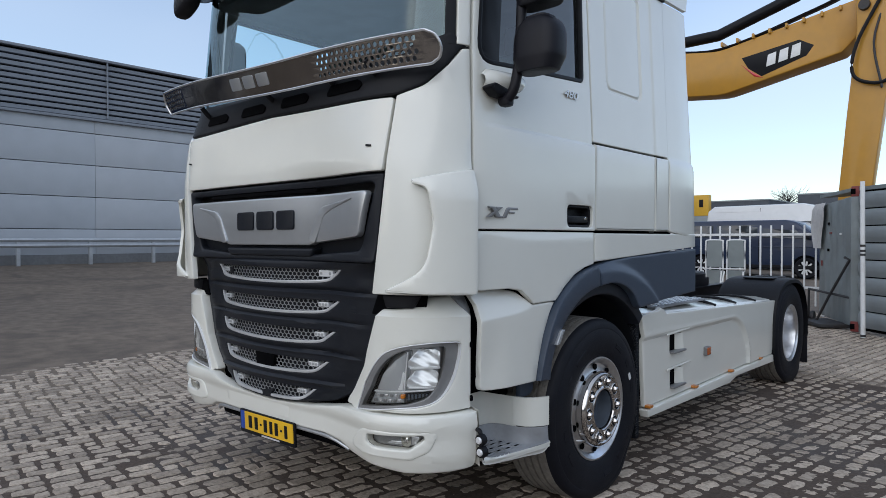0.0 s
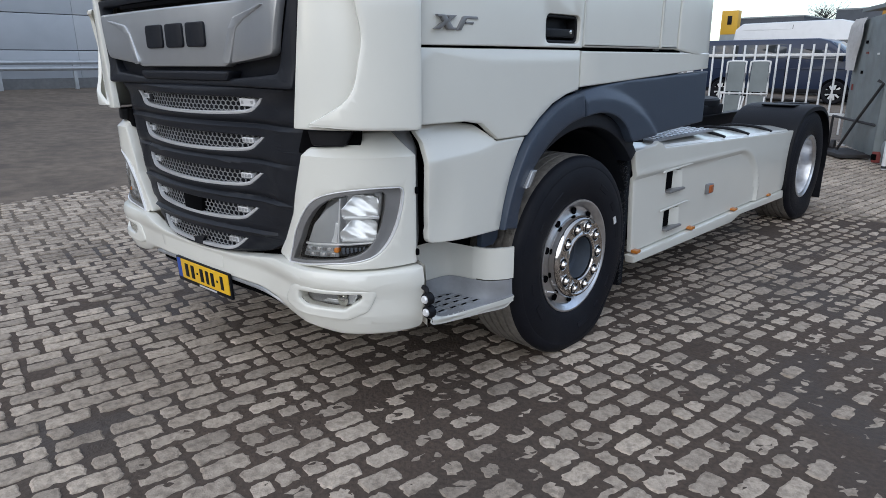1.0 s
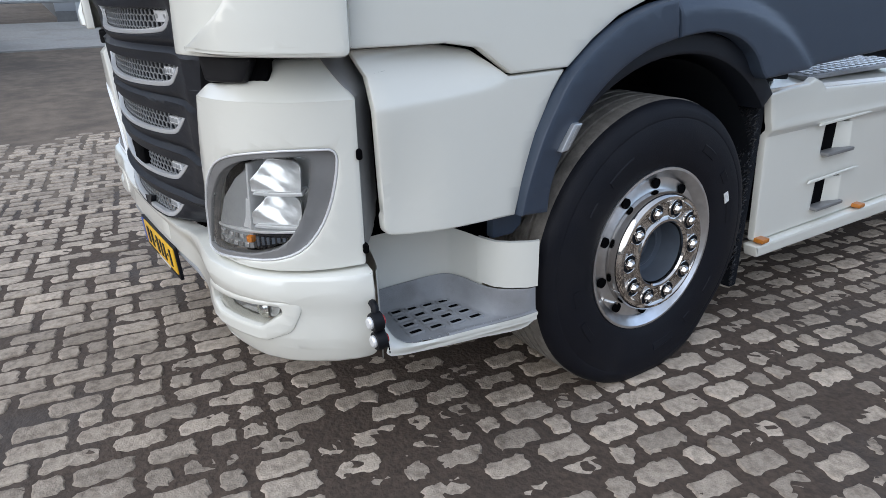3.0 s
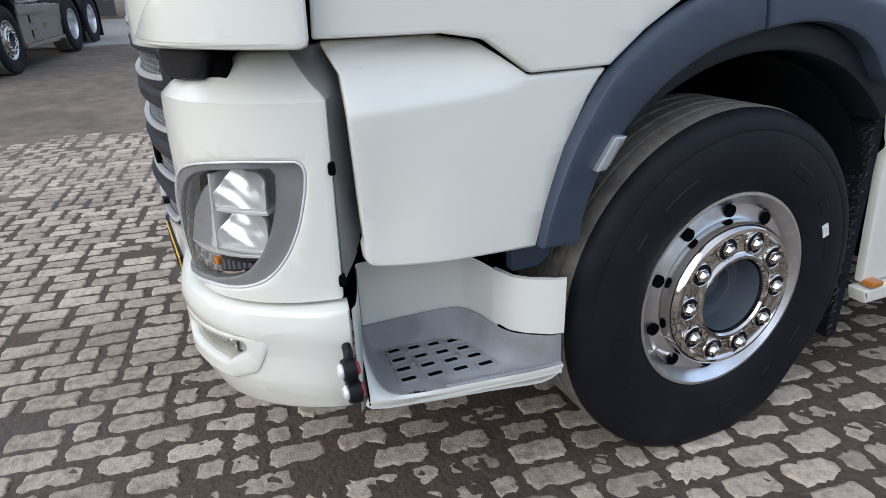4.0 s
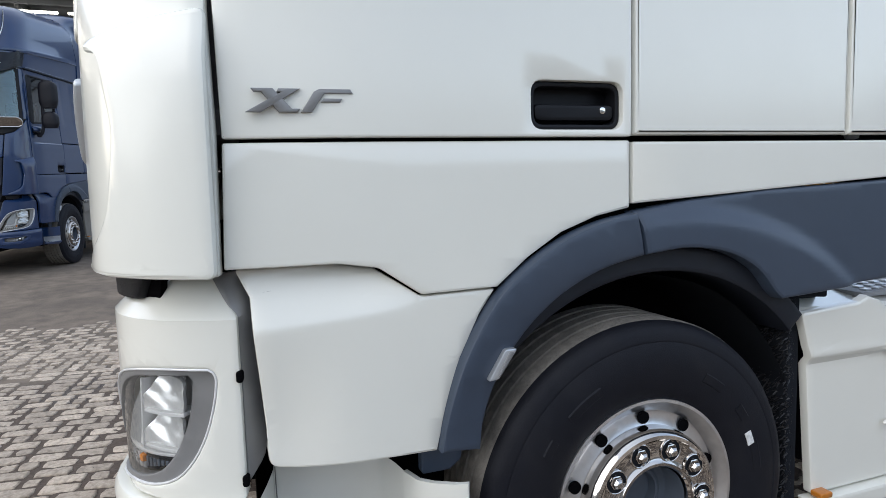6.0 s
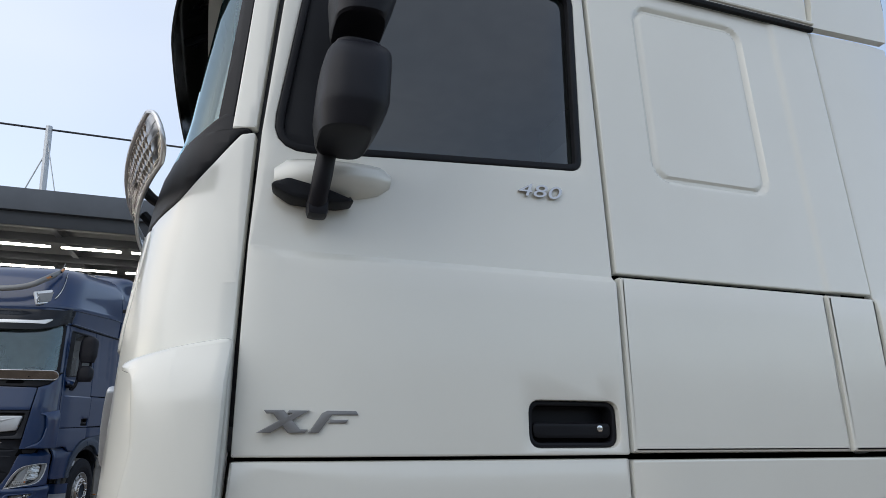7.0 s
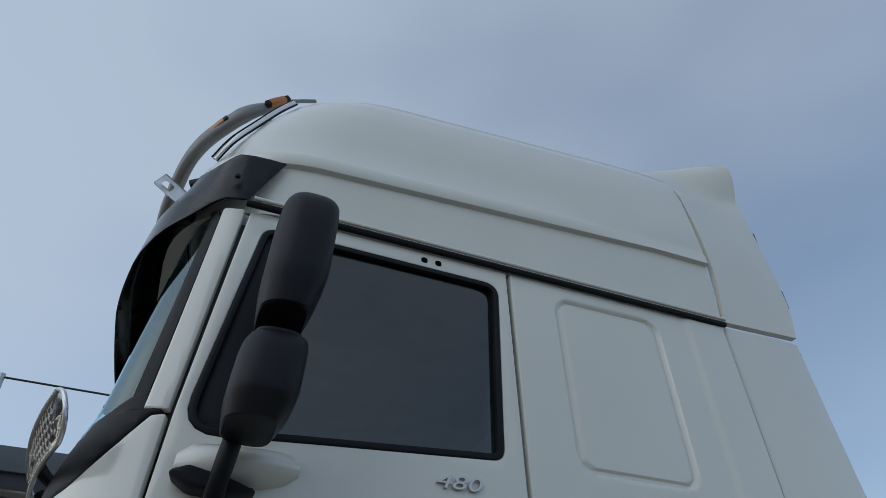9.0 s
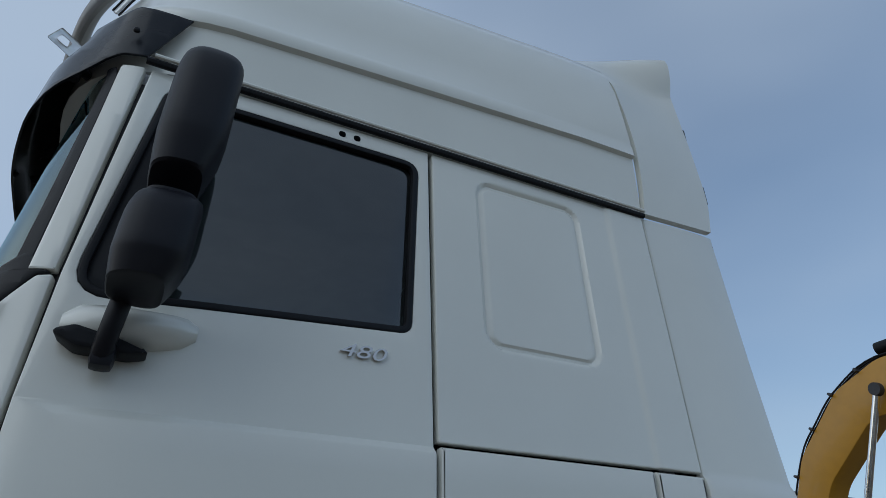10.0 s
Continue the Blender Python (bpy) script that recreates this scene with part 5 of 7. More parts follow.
    voff = lambda s, z: 0.015 + (0.080 * (1 - ss(0.45, 1.30, abs(s))) + 0.030 * (1 - ss(0.95, 1.40, abs(s)))) * (1 - 0.8 * ss(3.28, 3.44, z) * (1 - ss(0.85, 1.15, abs(s))))
    v = part("sun_visor", panel(low_e + up_e, skin, off=voff, thick=0.008, roll=0.002, step=(0.06, 0.06)), SMOKE, root, "smoked acrylic sun visor")
    for sg in (1, -1):
        f = (lambda b: b) if sg > 0 else mirrored
        part("visor_bolt", f(lathe([(0.0, 0.008), (0.006, 0.007), (0.010, 0.003), (0.011, -0.003)], (1.222, 0.345, 3.33), 16)), BLACK, v)
    for c in (-1.0, -0.35, 0.35, 1.0):
        part("visor_arm", tube([tuple(skin(c, 3.26, -0.02)), tuple(skin(c * 1.01, 3.25, 0.03)), tuple(skin(c * 1.02, 3.20, voff(c * 1.02, 3.2) - 0.030))], 0.016, 8, 3), BLACK, v, "black visor bracket")
        part("visor_arm", tube([tuple(skin(c + 0.08, 3.40, -0.02)), tuple(skin(c + 0.08, 3.38, voff(c + 0.08, 3.38) - 0.030))], 0.015, 8, 1), BLACK, v, "black visor bracket")
    # kerb mirror at the far top corner of the windscreen
    kerb = []
    for k in range(9):
        t = -1 + k / 4
        sc = max(0.35, (1 - abs(t) ** 4) ** 0.4)
        kerb.append([(-0.96 + 0.12 * t, 0.02 + 0.06 * sc * math.copysign(abs(math.cos(q * math.pi / 8)) ** 0.6, math.cos(q * math.pi / 8)), 3.115 + 0.085 * sc * math.copysign(abs(math.sin(q * math.pi / 8)) ** 0.6, math.sin(q * math.pi / 8)) + 0.04 * t) for q in range(16)])
    km = part("kerb_mirror", loft(kerb, True, True), MIRROR_SHELL, root, "black kerb mirror above the windscreen")
    part("kerb_arm", tube([(-0.90, 0.03, 3.15), (-0.80, 0.05, 3.17), (-0.74, 0.10, 3.24)], 0.018, 8, 4), MIRROR_SHELL, km)
    if not full:
        for sg in (1, -1):
            f = (lambda b: b) if sg > 0 else mirrored
            rl2 = part("roof_lamp", f(box((0.40, 0.08, 0.24), (0.84, 0.245, 3.66), 0.03, pose(0, 0, 0, -18, -14, 38))), STRIP, root, "white framed roof lamp unit")
            part("lamp_glass", f(box((0.32, 0.02, 0.16), (0.865, 0.212, 3.655), 0.02, pose(0, 0, 0, -18, -14, 38))), BEZEL, rl2, "grey lamp glass")
        part("visor_stripe", panel(rounded([(-0.9, 3.20, 0.02), (0.9, 3.20, 0.02), (1.0, 3.29, 0.02), (0.8, 3.25, 0.05), (-0.8, 3.25, 0.05), (-1.0, 3.29, 0.02)]), skin, off=lambda s, z: voff(s, z) + 0.012, thick=0.012, roll=0.002, step=(0.1, 1)), STRIP, v, "white stripe on the visor")
    # roof bar with amber lamps
    bar = [(0.02, 0.00, 3.74), (0.35, 0.02, 3.76), (0.55, 0.052, 3.799), (0.68, 0.085, 3.854), (0.76, 0.132, 3.920), (0.83, 0.205, 3.988), (0.88, 0.282, 4.058), (0.90, 0.375, 4.127), (0.90, 0.474, 4.214), (0.87, 0.570, 4.300)]
    full_bar = [(-x, y, z) for x, y, z in bar[:0:-1]] + bar
    rb = part("roof_bar", tube(full_bar, lambda t: 0.011 + 0.036 * clamp((0.5 - abs(t - 0.5) - 0.05) / 0.13), 14, 8, 0.7), BEZEL, root, "dull grey tube roof bar")
    for p, d, ln in (((0.818, 0.168, 3.968), (0.06, 0.055, 0.05), 0.115), ((0.922, 0.398, 4.146), (0.0, 0.065, 0.062), 0.10), ((-0.818, 0.168, 3.968), (-0.06, 0.055, 0.05), 0.115)):
        q = Vector(d).to_track_quat("X", "Z").to_matrix().to_4x4()
        lamp = part("amber_lamp", box((ln + 0.03, 0.034, 0.030), p, 0.006, q), BLACK, rb, "small amber marker lamp in a black holder")
        part("amber_lens", box((ln - 0.012, 0.038, 0.034), p, 0.008, q), AMBER_DULL, lamp, "amber lens")
    for sg in (1, -1):
        f = (lambda b: b) if sg > 0 else mirrored
        part("bar_foot", f(merge(box((0.05, 0.16, 0.03), (0.72, 0.20, 3.72), 0.006, pose(0, 0, 0, 20, 0, -20)))), BLACK, rb, "steel bracket")
        bk = panel(rounded([(-0.03, -0.035, 0.006), (0.14, -0.035, 0.006), (0.14, 0.035, 0.006), (-0.03, 0.035, 0.006)]), plane_warp((0.76, 0.14, 3.545), (0.15, -0.8, 0.45), (0.1, 0.5, 0.85)), holes=[rounded([(0.07, -0.015, 0.01), (0.12, -0.015, 0.01), (0.12, 0.015, 0.01), (0.07, 0.015, 0.01)])], thick=0.006, roll=0.001, step=(1, 1))
        part("lamp_bracket", f(bk), ALU, rb, "slotted steel bracket")
    # bug shield before the windscreen
    def shield_warp(s, h, d):
        k = abs(s / 1.235)
        y = -0.055 + (0.16 if s > 0 else 0.05) * k ** 2.6 - 0.36 * h
        return Vector((s - 0.03 * ss(0.2, 1.25, s), y - d, 2.383 + 0.075 * ss(0.5, -1.2, s) + h))
    so = rounded([(-1.20, -0.068, 0.03), (1.215, -0.068, 0.04), (1.262, -0.045, 0.05), (1.278, 0.002, 0.06), (1.262, 0.049, 0.05), (1.215, 0.072, 0.04), (-1.21, 0.072, 0.02), (-1.235, 0.0, 0.03)])
    holes = []
    for first, count, rows in ((0.56, 18, 4), (-1.22, 9, 4)):
        for i in range(count):
            for k in range(rows):
                a, b = first + 0.034 * i + 0.017 * (k % 2), -0.037 + 0.028 * k
                r = 0.0085 + 0.0035 * clamp(i / 12)
                holes.append([(a + r * math.cos(q * math.pi / 4), b + r * math.sin(q * math.pi / 4)) for q in range(8)])
    sh = part("bug_shield", panel(so, shield_warp, holes=holes if full else [], thick=0.006, roll=0.0015, step=(0.1, 0.03)), SHIELD, root, "polished perforated steel bug shield")
    rim_line = []
    for p0, p1 in zip(so, so[1:] + so[:1]):
        n = max(1, int(math.dist(p0, p1) / 0.05))
        rim_line += [tuple(shield_warp(p0[0] + (p1[0] - p0[0]) * q / n, p0[1] + (p1[1] - p0[1]) * q / n, 0.0)) for q in range(n)]
    part("shield_edge", tube(rim_line + [rim_line[0]], 0.0065, 8, 1), ALU, sh, "bright rolled edge")
    for k in range(3):
        c = -0.20 + 0.14 * k
        part("shield_block", panel(rounded([(c - 0.055, -0.025, 0.012), (c + 0.055, -0.025, 0.012), (c + 0.055, 0.04, 0.012), (c - 0.055, 0.04, 0.012)]), shield_warp, off=0.004, thick=0.006, roll=0.001, step=(1, 1)), SILVER, sh, "plain bright emblem block")
    for c in (-0.75, 0.0, 0.55, 0.85):
        part("shield_stay", tube([(c, -0.015 + 0.05 * abs(c) ** 2, 2.375), (c, 0.03 + 0.05 * abs(c) ** 2, 2.33), (c, 0.07 + 0.05 * abs(c) ** 2, 2.31)], 0.016, 8, 4), BLACK, sh)
    # wipers
    for c in (-0.55, 0.35):
        part("wiper", merge(tube([(c, 0.125, 2.37), (c + 0.2, 0.125, 2.395), (c + 0.46, 0.130, 2.410)], 0.012, 8, 4), tube([(c + 0.1, 0.130, 2.405), (c + 0.56, 0.138, 2.425)], 0.008, 6, 2)), BLACK, root, "black wiper")
    # door mirrors
    for sg in (1, -1):
        f = (lambda b: b) if sg > 0 else mirrored
        def housing(cx, cy, cz, wx, dy, hz, crown=5.0):
            rg = []
            for t in (-1.0, -0.975, -0.92, -0.80, -0.66, -0.56, -0.48, -0.3, 0.0, 0.3, 0.5, 0.66, 0.78, 0.87, 0.94, 0.98, 1.0):
                sc = max(0.5, (1 - max(0.0, t) ** crown) ** 0.40) * (1 - 0.20 * clamp((-0.5 - t) / 0.5)) * (0.93 if t == -1.0 else 1.0)
                ring = []
                for q in range(28):
                    a = 2 * math.pi * q / 28
                    ca, sa = math.cos(a), math.sin(a)
                    ex = math.copysign(abs(ca) ** 0.5, ca) * wx * sc
                    ey = math.copysign(abs(sa) ** 0.7, sa) * dy
                    # rounded front, flat mirror side to the rear, sloping underside
                    ey *= (0.35 + 0.65 * sc) * (1 - 0.22 * (1 - abs(sa))) if sa < 0 else 1 - 0.42 * clamp((-0.3 - t) / 0.7) ** 1.5 - 0.25 * clamp((t - 0.7) / 0.3) ** 2
                    ring.append((cx + ex, cy + ey + 0.06 * dy * t, cz + t * hz))
                rg.append(ring)
            return loft(rg, True, True)
        mi = part("door_mirror", f(tube([(1.27, 0.52, 2.195), (1.31, 0.515, 2.20), (1.345, 0.52, 2.25), (1.36, 0.53, 2.34), (1.365, 0.54, 2.45), (1.37, 0.55, 2.70), (1.37, 0.56, 2.95)], 0.025, 12, 5)), MIRROR_SHELL, root, "black mirror arm with two housings")
        part("upper_housing", f(housing(1.450, 0.594, 2.842, 0.136, 0.088, 0.216)), MIRROR_SHELL, mi, "large black mirror housing")
        part("lower_housing", f(housing(1.456, 0.570, 2.440, 0.124, 0.086, 0.130, 2.6)), MIRROR_SHELL, mi, "black wide-angle mirror housing")
        part("upper_glass", f(box((0.12, 0.006, 0.24), (1.420, 0.652, 2.862), 0.002)), CHROME, mi, "mirror glass")
        part("lower_glass", f(box((0.12, 0.006, 0.13), (1.437, 0.631, 2.452), 0.002)), CHROME, mi, "mirror glass")
        cowl = []
        for k in range(11):
            t = k / 10
            y = 0.405 + 0.315 * t
            h = math.sqrt(max(0.0, 1 - (2 * t - 1) ** 6)) * 0.5 + 0.5
            bul = 0.082 * math.sin(math.pi * clamp(t * 0.96 + 0.02)) ** 0.38
            z0, z1 = 2.222 + 0.03 * t + 0.02 * t ** 3, 2.345 + 0.008 * t
            zc, hz = (z0 + z1) / 2, (z1 - z0) / 2 * h
            cowl.append([(1.236 + bul * math.cos(a) * (1 if math.cos(a) > 0 else 0), y, zc + hz * math.sin(a)) for a in [-math.pi / 2 + math.pi * q / 10 for q in range(11)]])
        part("mirror_cowl", f(loft(cowl, False, False)), paint, mi, "painted mirror base")
        part("cowl_base", f(panel(rounded([(1.398, 2.248, 0.02), (1.45, 2.212, 0.05), (1.57, 2.208, 0.05), (1.625, 2.222, 0.03), (1.54, 2.252, 0.05), (1.44, 2.272, 0.03)]), skin, off=0.070, thick=0.06, roll=0.012, step=(0.05, 0.05))), BLACK, mi, "black lower part of the mirror base")
        part("arm_foot", f(box((0.06, 0.055, 0.06), (1.300, 0.518, 2.195), 0.018)), MIRROR_SHELL, mi)
    # cab interior
    part("cab_floor", box((2.36, 2.1, 0.06), (0, 1.35, 1.62), 0.01), INTERIOR, root)
    part("cab_back", box((2.36, 0.06, 1.65), (0, 2.38, 2.40), 0.01), LIGHT_TRIM, root)
    part("cab_headlining", box((2.30, 2.1, 0.05), (0, 1.38, 3.20), 0.01), LIGHT_TRIM, root)
    part("dashboard", loft([[(x, 0.16 + 0.1 * abs(x) ** 2, 2.30), (x, 0.42, 2.40), (x, 0.72, 2.34), (x, 0.78, 2.1), (x, 0.55, 1.65), (x, 0.2, 1.65)] for x in (-1.15, -0.6, 0, 0.6, 1.15)], True, True), INTERIOR, root, "grey dashboard")
    part("steering_wheel", merge(lathe([(0.215, -0.015), (0.232, -0.012), (0.236, 0.0), (0.232, 0.012), (0.215, 0.015), (0.206, 0.0)], (0, 0, 0), 32, "z", True), box((0.42, 0.05, 0.02), (0, 0, 0), 0.008), box((0.13, 0.13, 0.04), (0, 0, -0.01), 0.02)), BLACK, root, "black steering wheel").matrix_local = pose(0.58, 0.82, 2.42, -35, 0, 0)
    for x in (0.58, -0.58):
        part("seat", merge(box((0.52, 0.5, 0.16), (x, 1.35, 2.0), 0.06), box((0.50, 0.16, 0.75), (x, 1.62, 2.42), 0.06, pose(0, 0, 0)), box((0.28, 0.12, 0.2), (x, 1.66, 2.90), 0.05)), INTERIOR, root, "dark cab seat")
    # underbody, engine block and chassis
    # unseen blocks down to the rear axle are added to darken the ground below
    for sg in (1, -1):
        part("fuel_tank", box((0.54, rear_axles[0] - 3.0, 0.54), (sg * 0.86, (rear_axles[0] + 1.6) / 2, 0.66), 0.09, None, 4), DARK_ARCH, root, "unseen fuel tank block added to darken the ground")
    part("gearbox", box((0.66, 1.7, 0.46), (0, 3.2, 0.62), 0.08), DARK_ARCH, root)
    part("oil_sump", box((0.62, 1.5, 0.34), (0, 1.55, 0.46), 0.06), DARK_ARCH, root)
    part("prop_shaft", tube([(0, 4.0, 0.60), (0, rear_axles[0], 0.55)], 0.06, 12, 1), DARK_ARCH, root)
    for ya in rear_axles:
        part("rear_axle", tube([(-1.0, ya, 0.515), (-0.3, ya, 0.52), (0, ya, 0.53), (0.3, ya, 0.52), (1.0, ya, 0.515)], lambda t: 0.09 + 0.14 * max(0, 1 - abs(t - 0.5) * 5), 14, 4), DARK_ARCH, root)
    part("engine_block", box((1.7, 2.0, 0.85), (0, 1.40, 1.05), 0.05), VOID, root)
    part("cab_underside", box((1.7, 0.5, 0.5), (0, 0.45, 0.85), 0.05), VOID, root)
    for sg in (1, -1):
        part("chassis_rail", merge(box((0.02, 5.6, 0.28), (sg * 0.40, 3.9, 0.86), 0.004), box((0.08, 5.6, 0.015), (sg * 0.43, 3.9, 0.995), 0.003), box((0.08, 5.6, 0.015), (sg * 0.43, 3.9, 0.725), 0.003)), BLACK, root, "black chassis rail")
    part("fifth_wheel", merge(lathe([(0.0, 0.10), (0.10, 0.10), (0.12, 0.095), (0.45, 0.10), (0.47, 0.08), (0.47, 0.02), (0.0, 0.02)], (0, 5.2, 1.06), 32, "z"), box((0.9, 0.5, 0.1), (0, 5.2, 1.05), 0.02)), BLACK, root, "greasy black coupling plate")
    part("catwalk", box((0.78, 1.2, 0.03), (0, 3.6, 1.045), 0.004), STEP, root, "grey tread plate behind the cab")
    part("axle", merge(tube([(-1.0, 1.49, 0.5), (1.0, 1.49, 0.5)], 0.06, 10, 1)), BLACK, root)
    # side skirts over the tanks
    for sg in (1, -1):
        f = (lambda b: b) if sg > 0 else mirrored
        L = rear_axles[0] - 0.52
        top_z = lambda y: 1.012 - 0.036 * (y - 2.1)
        so2 = rounded([(2.190, 0.372, 0.02), (3.60, 0.372, 0.02), (L - 0.12, 0.372, 0.02), (L + 0.02, top_z(L), 0.02), (2.50, top_z(2.5), 0.02), (2.46, 1.028, 0.02), (2.40, 1.048, 0.01), (2.36, 1.03, 0.02), (2.100, 1.015, 0.01), (2.146, 0.86)])
        v1 = rounded([(2.60, 0.700, 0.01), (2.82, 0.700, 0.01), (2.80, 0.825, 0.01), (2.60, 0.825, 0.01)])
        v2 = rounded([(2.61, 0.445, 0.01), (2.83, 0.445, 0.01), (2.81, 0.57, 0.01), (2.61, 0.57, 0.01)])
        def sk(y, z):
            qy, qz = y - 3.85, z - (0.845 - 0.012 * (y - 3.0) - 0.42)
            f0 = (math.hypot(max(qy, 0) / 0.46, max(qz, 0) / 0.42) - 1) * 0.42
            d = -0.020 * (1 - ss(-0.022, 0.006, f0)) + 0.004 * (1 - ss(0.0, 0.02, abs(f0 - 0.018)))
            return d
        skw = lambda y, z, d: Vector((1.236 + d, y, z))
        s = part("side_skirt", f(panel(so2, skw, holes=[v1, v2], off=sk, thick=0.03, roll=0.010, step=(0.03, 0.016) if full and sg > 0 else (0.1, 0.1))), skirt_mat, root, "painted side skirt over the tanks")
        part("skirt_flange", f(panel(rounded([(2.180, 0.312, 0.01), (3.78, 0.285, 0.05), (3.95, 0.318, 0.05), (L - 0.10, 0.292, 0.01), (L - 0.12, 0.366, 0.006), (2.16, 0.366, 0.006)]), skw, off=lambda y, z: 0.012, thick=0.06, roll=0.010, step=(0.2, 0.2))), skirt_mat, s, "lower flange")
        for z0, vv in ((0.700, v1), (0.445, v2)):
            # shallow black sheet paints the shade inside the foot hole
            part("foot_slot", f(panel(vv, skw, off=-0.040, thick=0.02, roll=0.003, step=(1, 1))), VOID, s, "dark foot hole")
            part("foot_wedge", f(panel([(2.725, z0 + 0.002), (2.812, z0 + 0.002), (2.800, z0 + 0.123), (2.725, z0 + 0.123)], skw, off=lambda y, z: -0.038 + 0.034 * (y - 2.725) / 0.085, thick=0.006, roll=0.001, step=(0.05, 1))), skirt_mat, s)
            part("foot_sill", f(box((0.055, 0.225, 0.016), (1.222, 2.712, z0 - 0.002), 0.005)), BEZEL, s, "worn grey foot sill")
            part("slot_crease", f(panel(rounded([(2.50, z0 + 0.135, 0.003), (2.95, z0 + 0.148, 0.003), (2.90, z0 + 0.155, 0.003), (2.52, z0 + 0.147, 0.003)]), skw, off=0.004, thick=0.01, roll=0.002, step=(1, 1))), skirt_mat, s)
        mk = part("marker_lamp", f(panel(rounded([(3.245, 0.588, 0.008), (3.335, 0.588, 0.008), (3.335, 0.660, 0.008), (3.245, 0.660, 0.008)]), skw, off=0.006, thick=0.03, roll=0.004, step=(1, 1))), BEZEL, s, "side marker lamp")
        part("marker_lens", f(panel(rounded([(3.256, 0.596, 0.008), (3.325, 0.596, 0.008), (3.325, 0.653, 0.008), (3.256, 0.653, 0.008)]), skw, off=0.014, thick=0.02, roll=0.005, step=(1, 1))), ORANGE_LAMP, mk, "orange lens")
        for yy in (2.215, 3.02, 3.83, 4.62):
            part("flange_lamp", f(panel(rounded([(yy - 0.028, 0.372, 0.008), (yy + 0.028, 0.372, 0.008), (yy + 0.028, 0.392, 0.008), (yy - 0.028, 0.392, 0.008)]), skw, off=0.020, thick=0.04, roll=0.005, step=(1, 1))), AMBER_DULL, s, "small amber lamp")
        # deck over the tanks
        dk = [[(1.215, y, top_z(y) - 0.01), (1.19, y, top_z(y) + 0.012), (1.05, y, top_z(y) + 0.035), (0.80, y, top_z(y) + 0.03), (0.62, y, top_z(y) - 0.06), (0.60, y, top_z(y) - 0.5)] for y in [2.12 + (L - 2.2) * k / 8 for k in range(9)]]
        part("tank_deck", f(loft(dk, False, False)), skirt_mat, s, "painted deck over the tanks")
        part("deck_tread", f(box((0.36, 0.95, 0.02), (0.98, 2.95, top_z(2.95) + 0.048), 0.008, None)), STEP, s, "grey studded tread plate")
        for r in range(7):
            for k in range(15):
                part("stud", f(box((0.028, 0.034, 0.008), (0.83 + 0.05 * r, 2.53 + 0.06 * k + 0.03 * (r % 2), top_z(2.95) + 0.060), 0.003, None, 1)), ALU, s) if full and sg > 0 else None
        for yy in (3.55, 4.05, 4.6):
            part("strap", f(tube([(1.20, yy, top_z(yy) + 0.012), (1.05, yy, top_z(yy) + 0.045), (0.80, yy, top_z(yy) + 0.04), (0.63, yy, top_z(yy) - 0.05)], 0.012, 6, 4, 1.6)), BLACK, s, "black tank strap")
        part("bracket_block", f(box((0.10, 0.20, 0.05), (0.86, 2.36, 1.08), 0.012)), BLACK, root)
        part("bracket_block", f(box((0.07, 0.08, 0.08), (1.08, 2.27, 1.06), 0.012)), BLACK, root)
        part("mud_flap", f(box((0.44, 0.05, 0.96), (0.985, 2.105, 0.66), 0.012)), DARK_ARCH, root, "rough black mud flap behind the wheel")
        if full and sg > 0:
            br = bmesh.new()
            rb2 = random.Random(21)
            for k in range(3200):
                x0, z0, side = rb2.uniform(0.78, 1.215), rb2.uniform(0.20, 1.12), rb2.random() < 0.2
                p = Vector((1.200, rb2.uniform(2.08, 2.11), z0)) if side else Vector((x0, 2.082, z0))
                d = Vector((rb2.uniform(0.2, 1.0) if side else rb2.uniform(-0.4, 0.4), -rb2.uniform(0.1, 0.5) if side else -1, rb2.uniform(-0.9, 0.1))).normalized() * (rb2.uniform(0.005, 0.012) if side else rb2.uniform(0.012, 0.03))
                e = Vector((rb2.uniform(-1, 1), rb2.uniform(-1, 1), rb2.uniform(-1, 1))).normalized() * 0.003
                g = d.cross(e).normalized() * 0.003
                vs = [br.verts.new(q) for q in (p + e, p - e + g, p - e - g, p + d)]
                for t3 in ((0, 1, 3), (1, 2, 3), (2, 0, 3)):
                    br.faces.new([vs[q] for q in t3])
            tagged(part("bristles", br, BRISTLE, root, "black spray bristles on the mud flap"), kind="stuff")
        wheel(root, sg * 1.245, 1.49, 0.515, sg)
        for ya in rear_axles:
            wheel(root, sg * 1.235, ya, 0.515, sg, True)
            fe = []
            for k in range(17):
                a = math.radians(196 - 200 * k / 16)
                r = 0.635
                cy, cz = ya + r * math.copysign(abs(math.cos(a)) ** 0.75, math.cos(a)), 0.515 + 0.585 * math.copysign(abs(math.sin(a)) ** 0.75, math.sin(a))
                fe.append([(1.262, cy, cz - 0.045), (1.258, cy, cz - 0.008), (1.235, cy, cz + 0.006), (0.70, cy, cz + 0.012), (0.66, cy, cz), (0.655, cy, cz - 0.05)])
            fd = part("rear_fender", f(loft(fe, False, False)), BLACK, root, "black plastic rear fender")
            for dy in (-0.17, 0.17):
                part("fender_rib", f(box((0.30, 0.16, 0.012), (0.98, ya + dy, 1.106), 0.005, None)), BLACK, fd)
            part("fender_flap", f(box((0.56, 0.014, 0.46), (0.97, ya + 0.66, 0.33), 0.004)), RUBBER, fd, "black rubber flap")
    for sg in (1, -1):
        part("tail_lamp", merge(box((0.42, 0.06, 0.14), (sg * 0.85, rear_axles[-1] + 0.86, 0.80), 0.015)), RED, root, "red tail lamp")
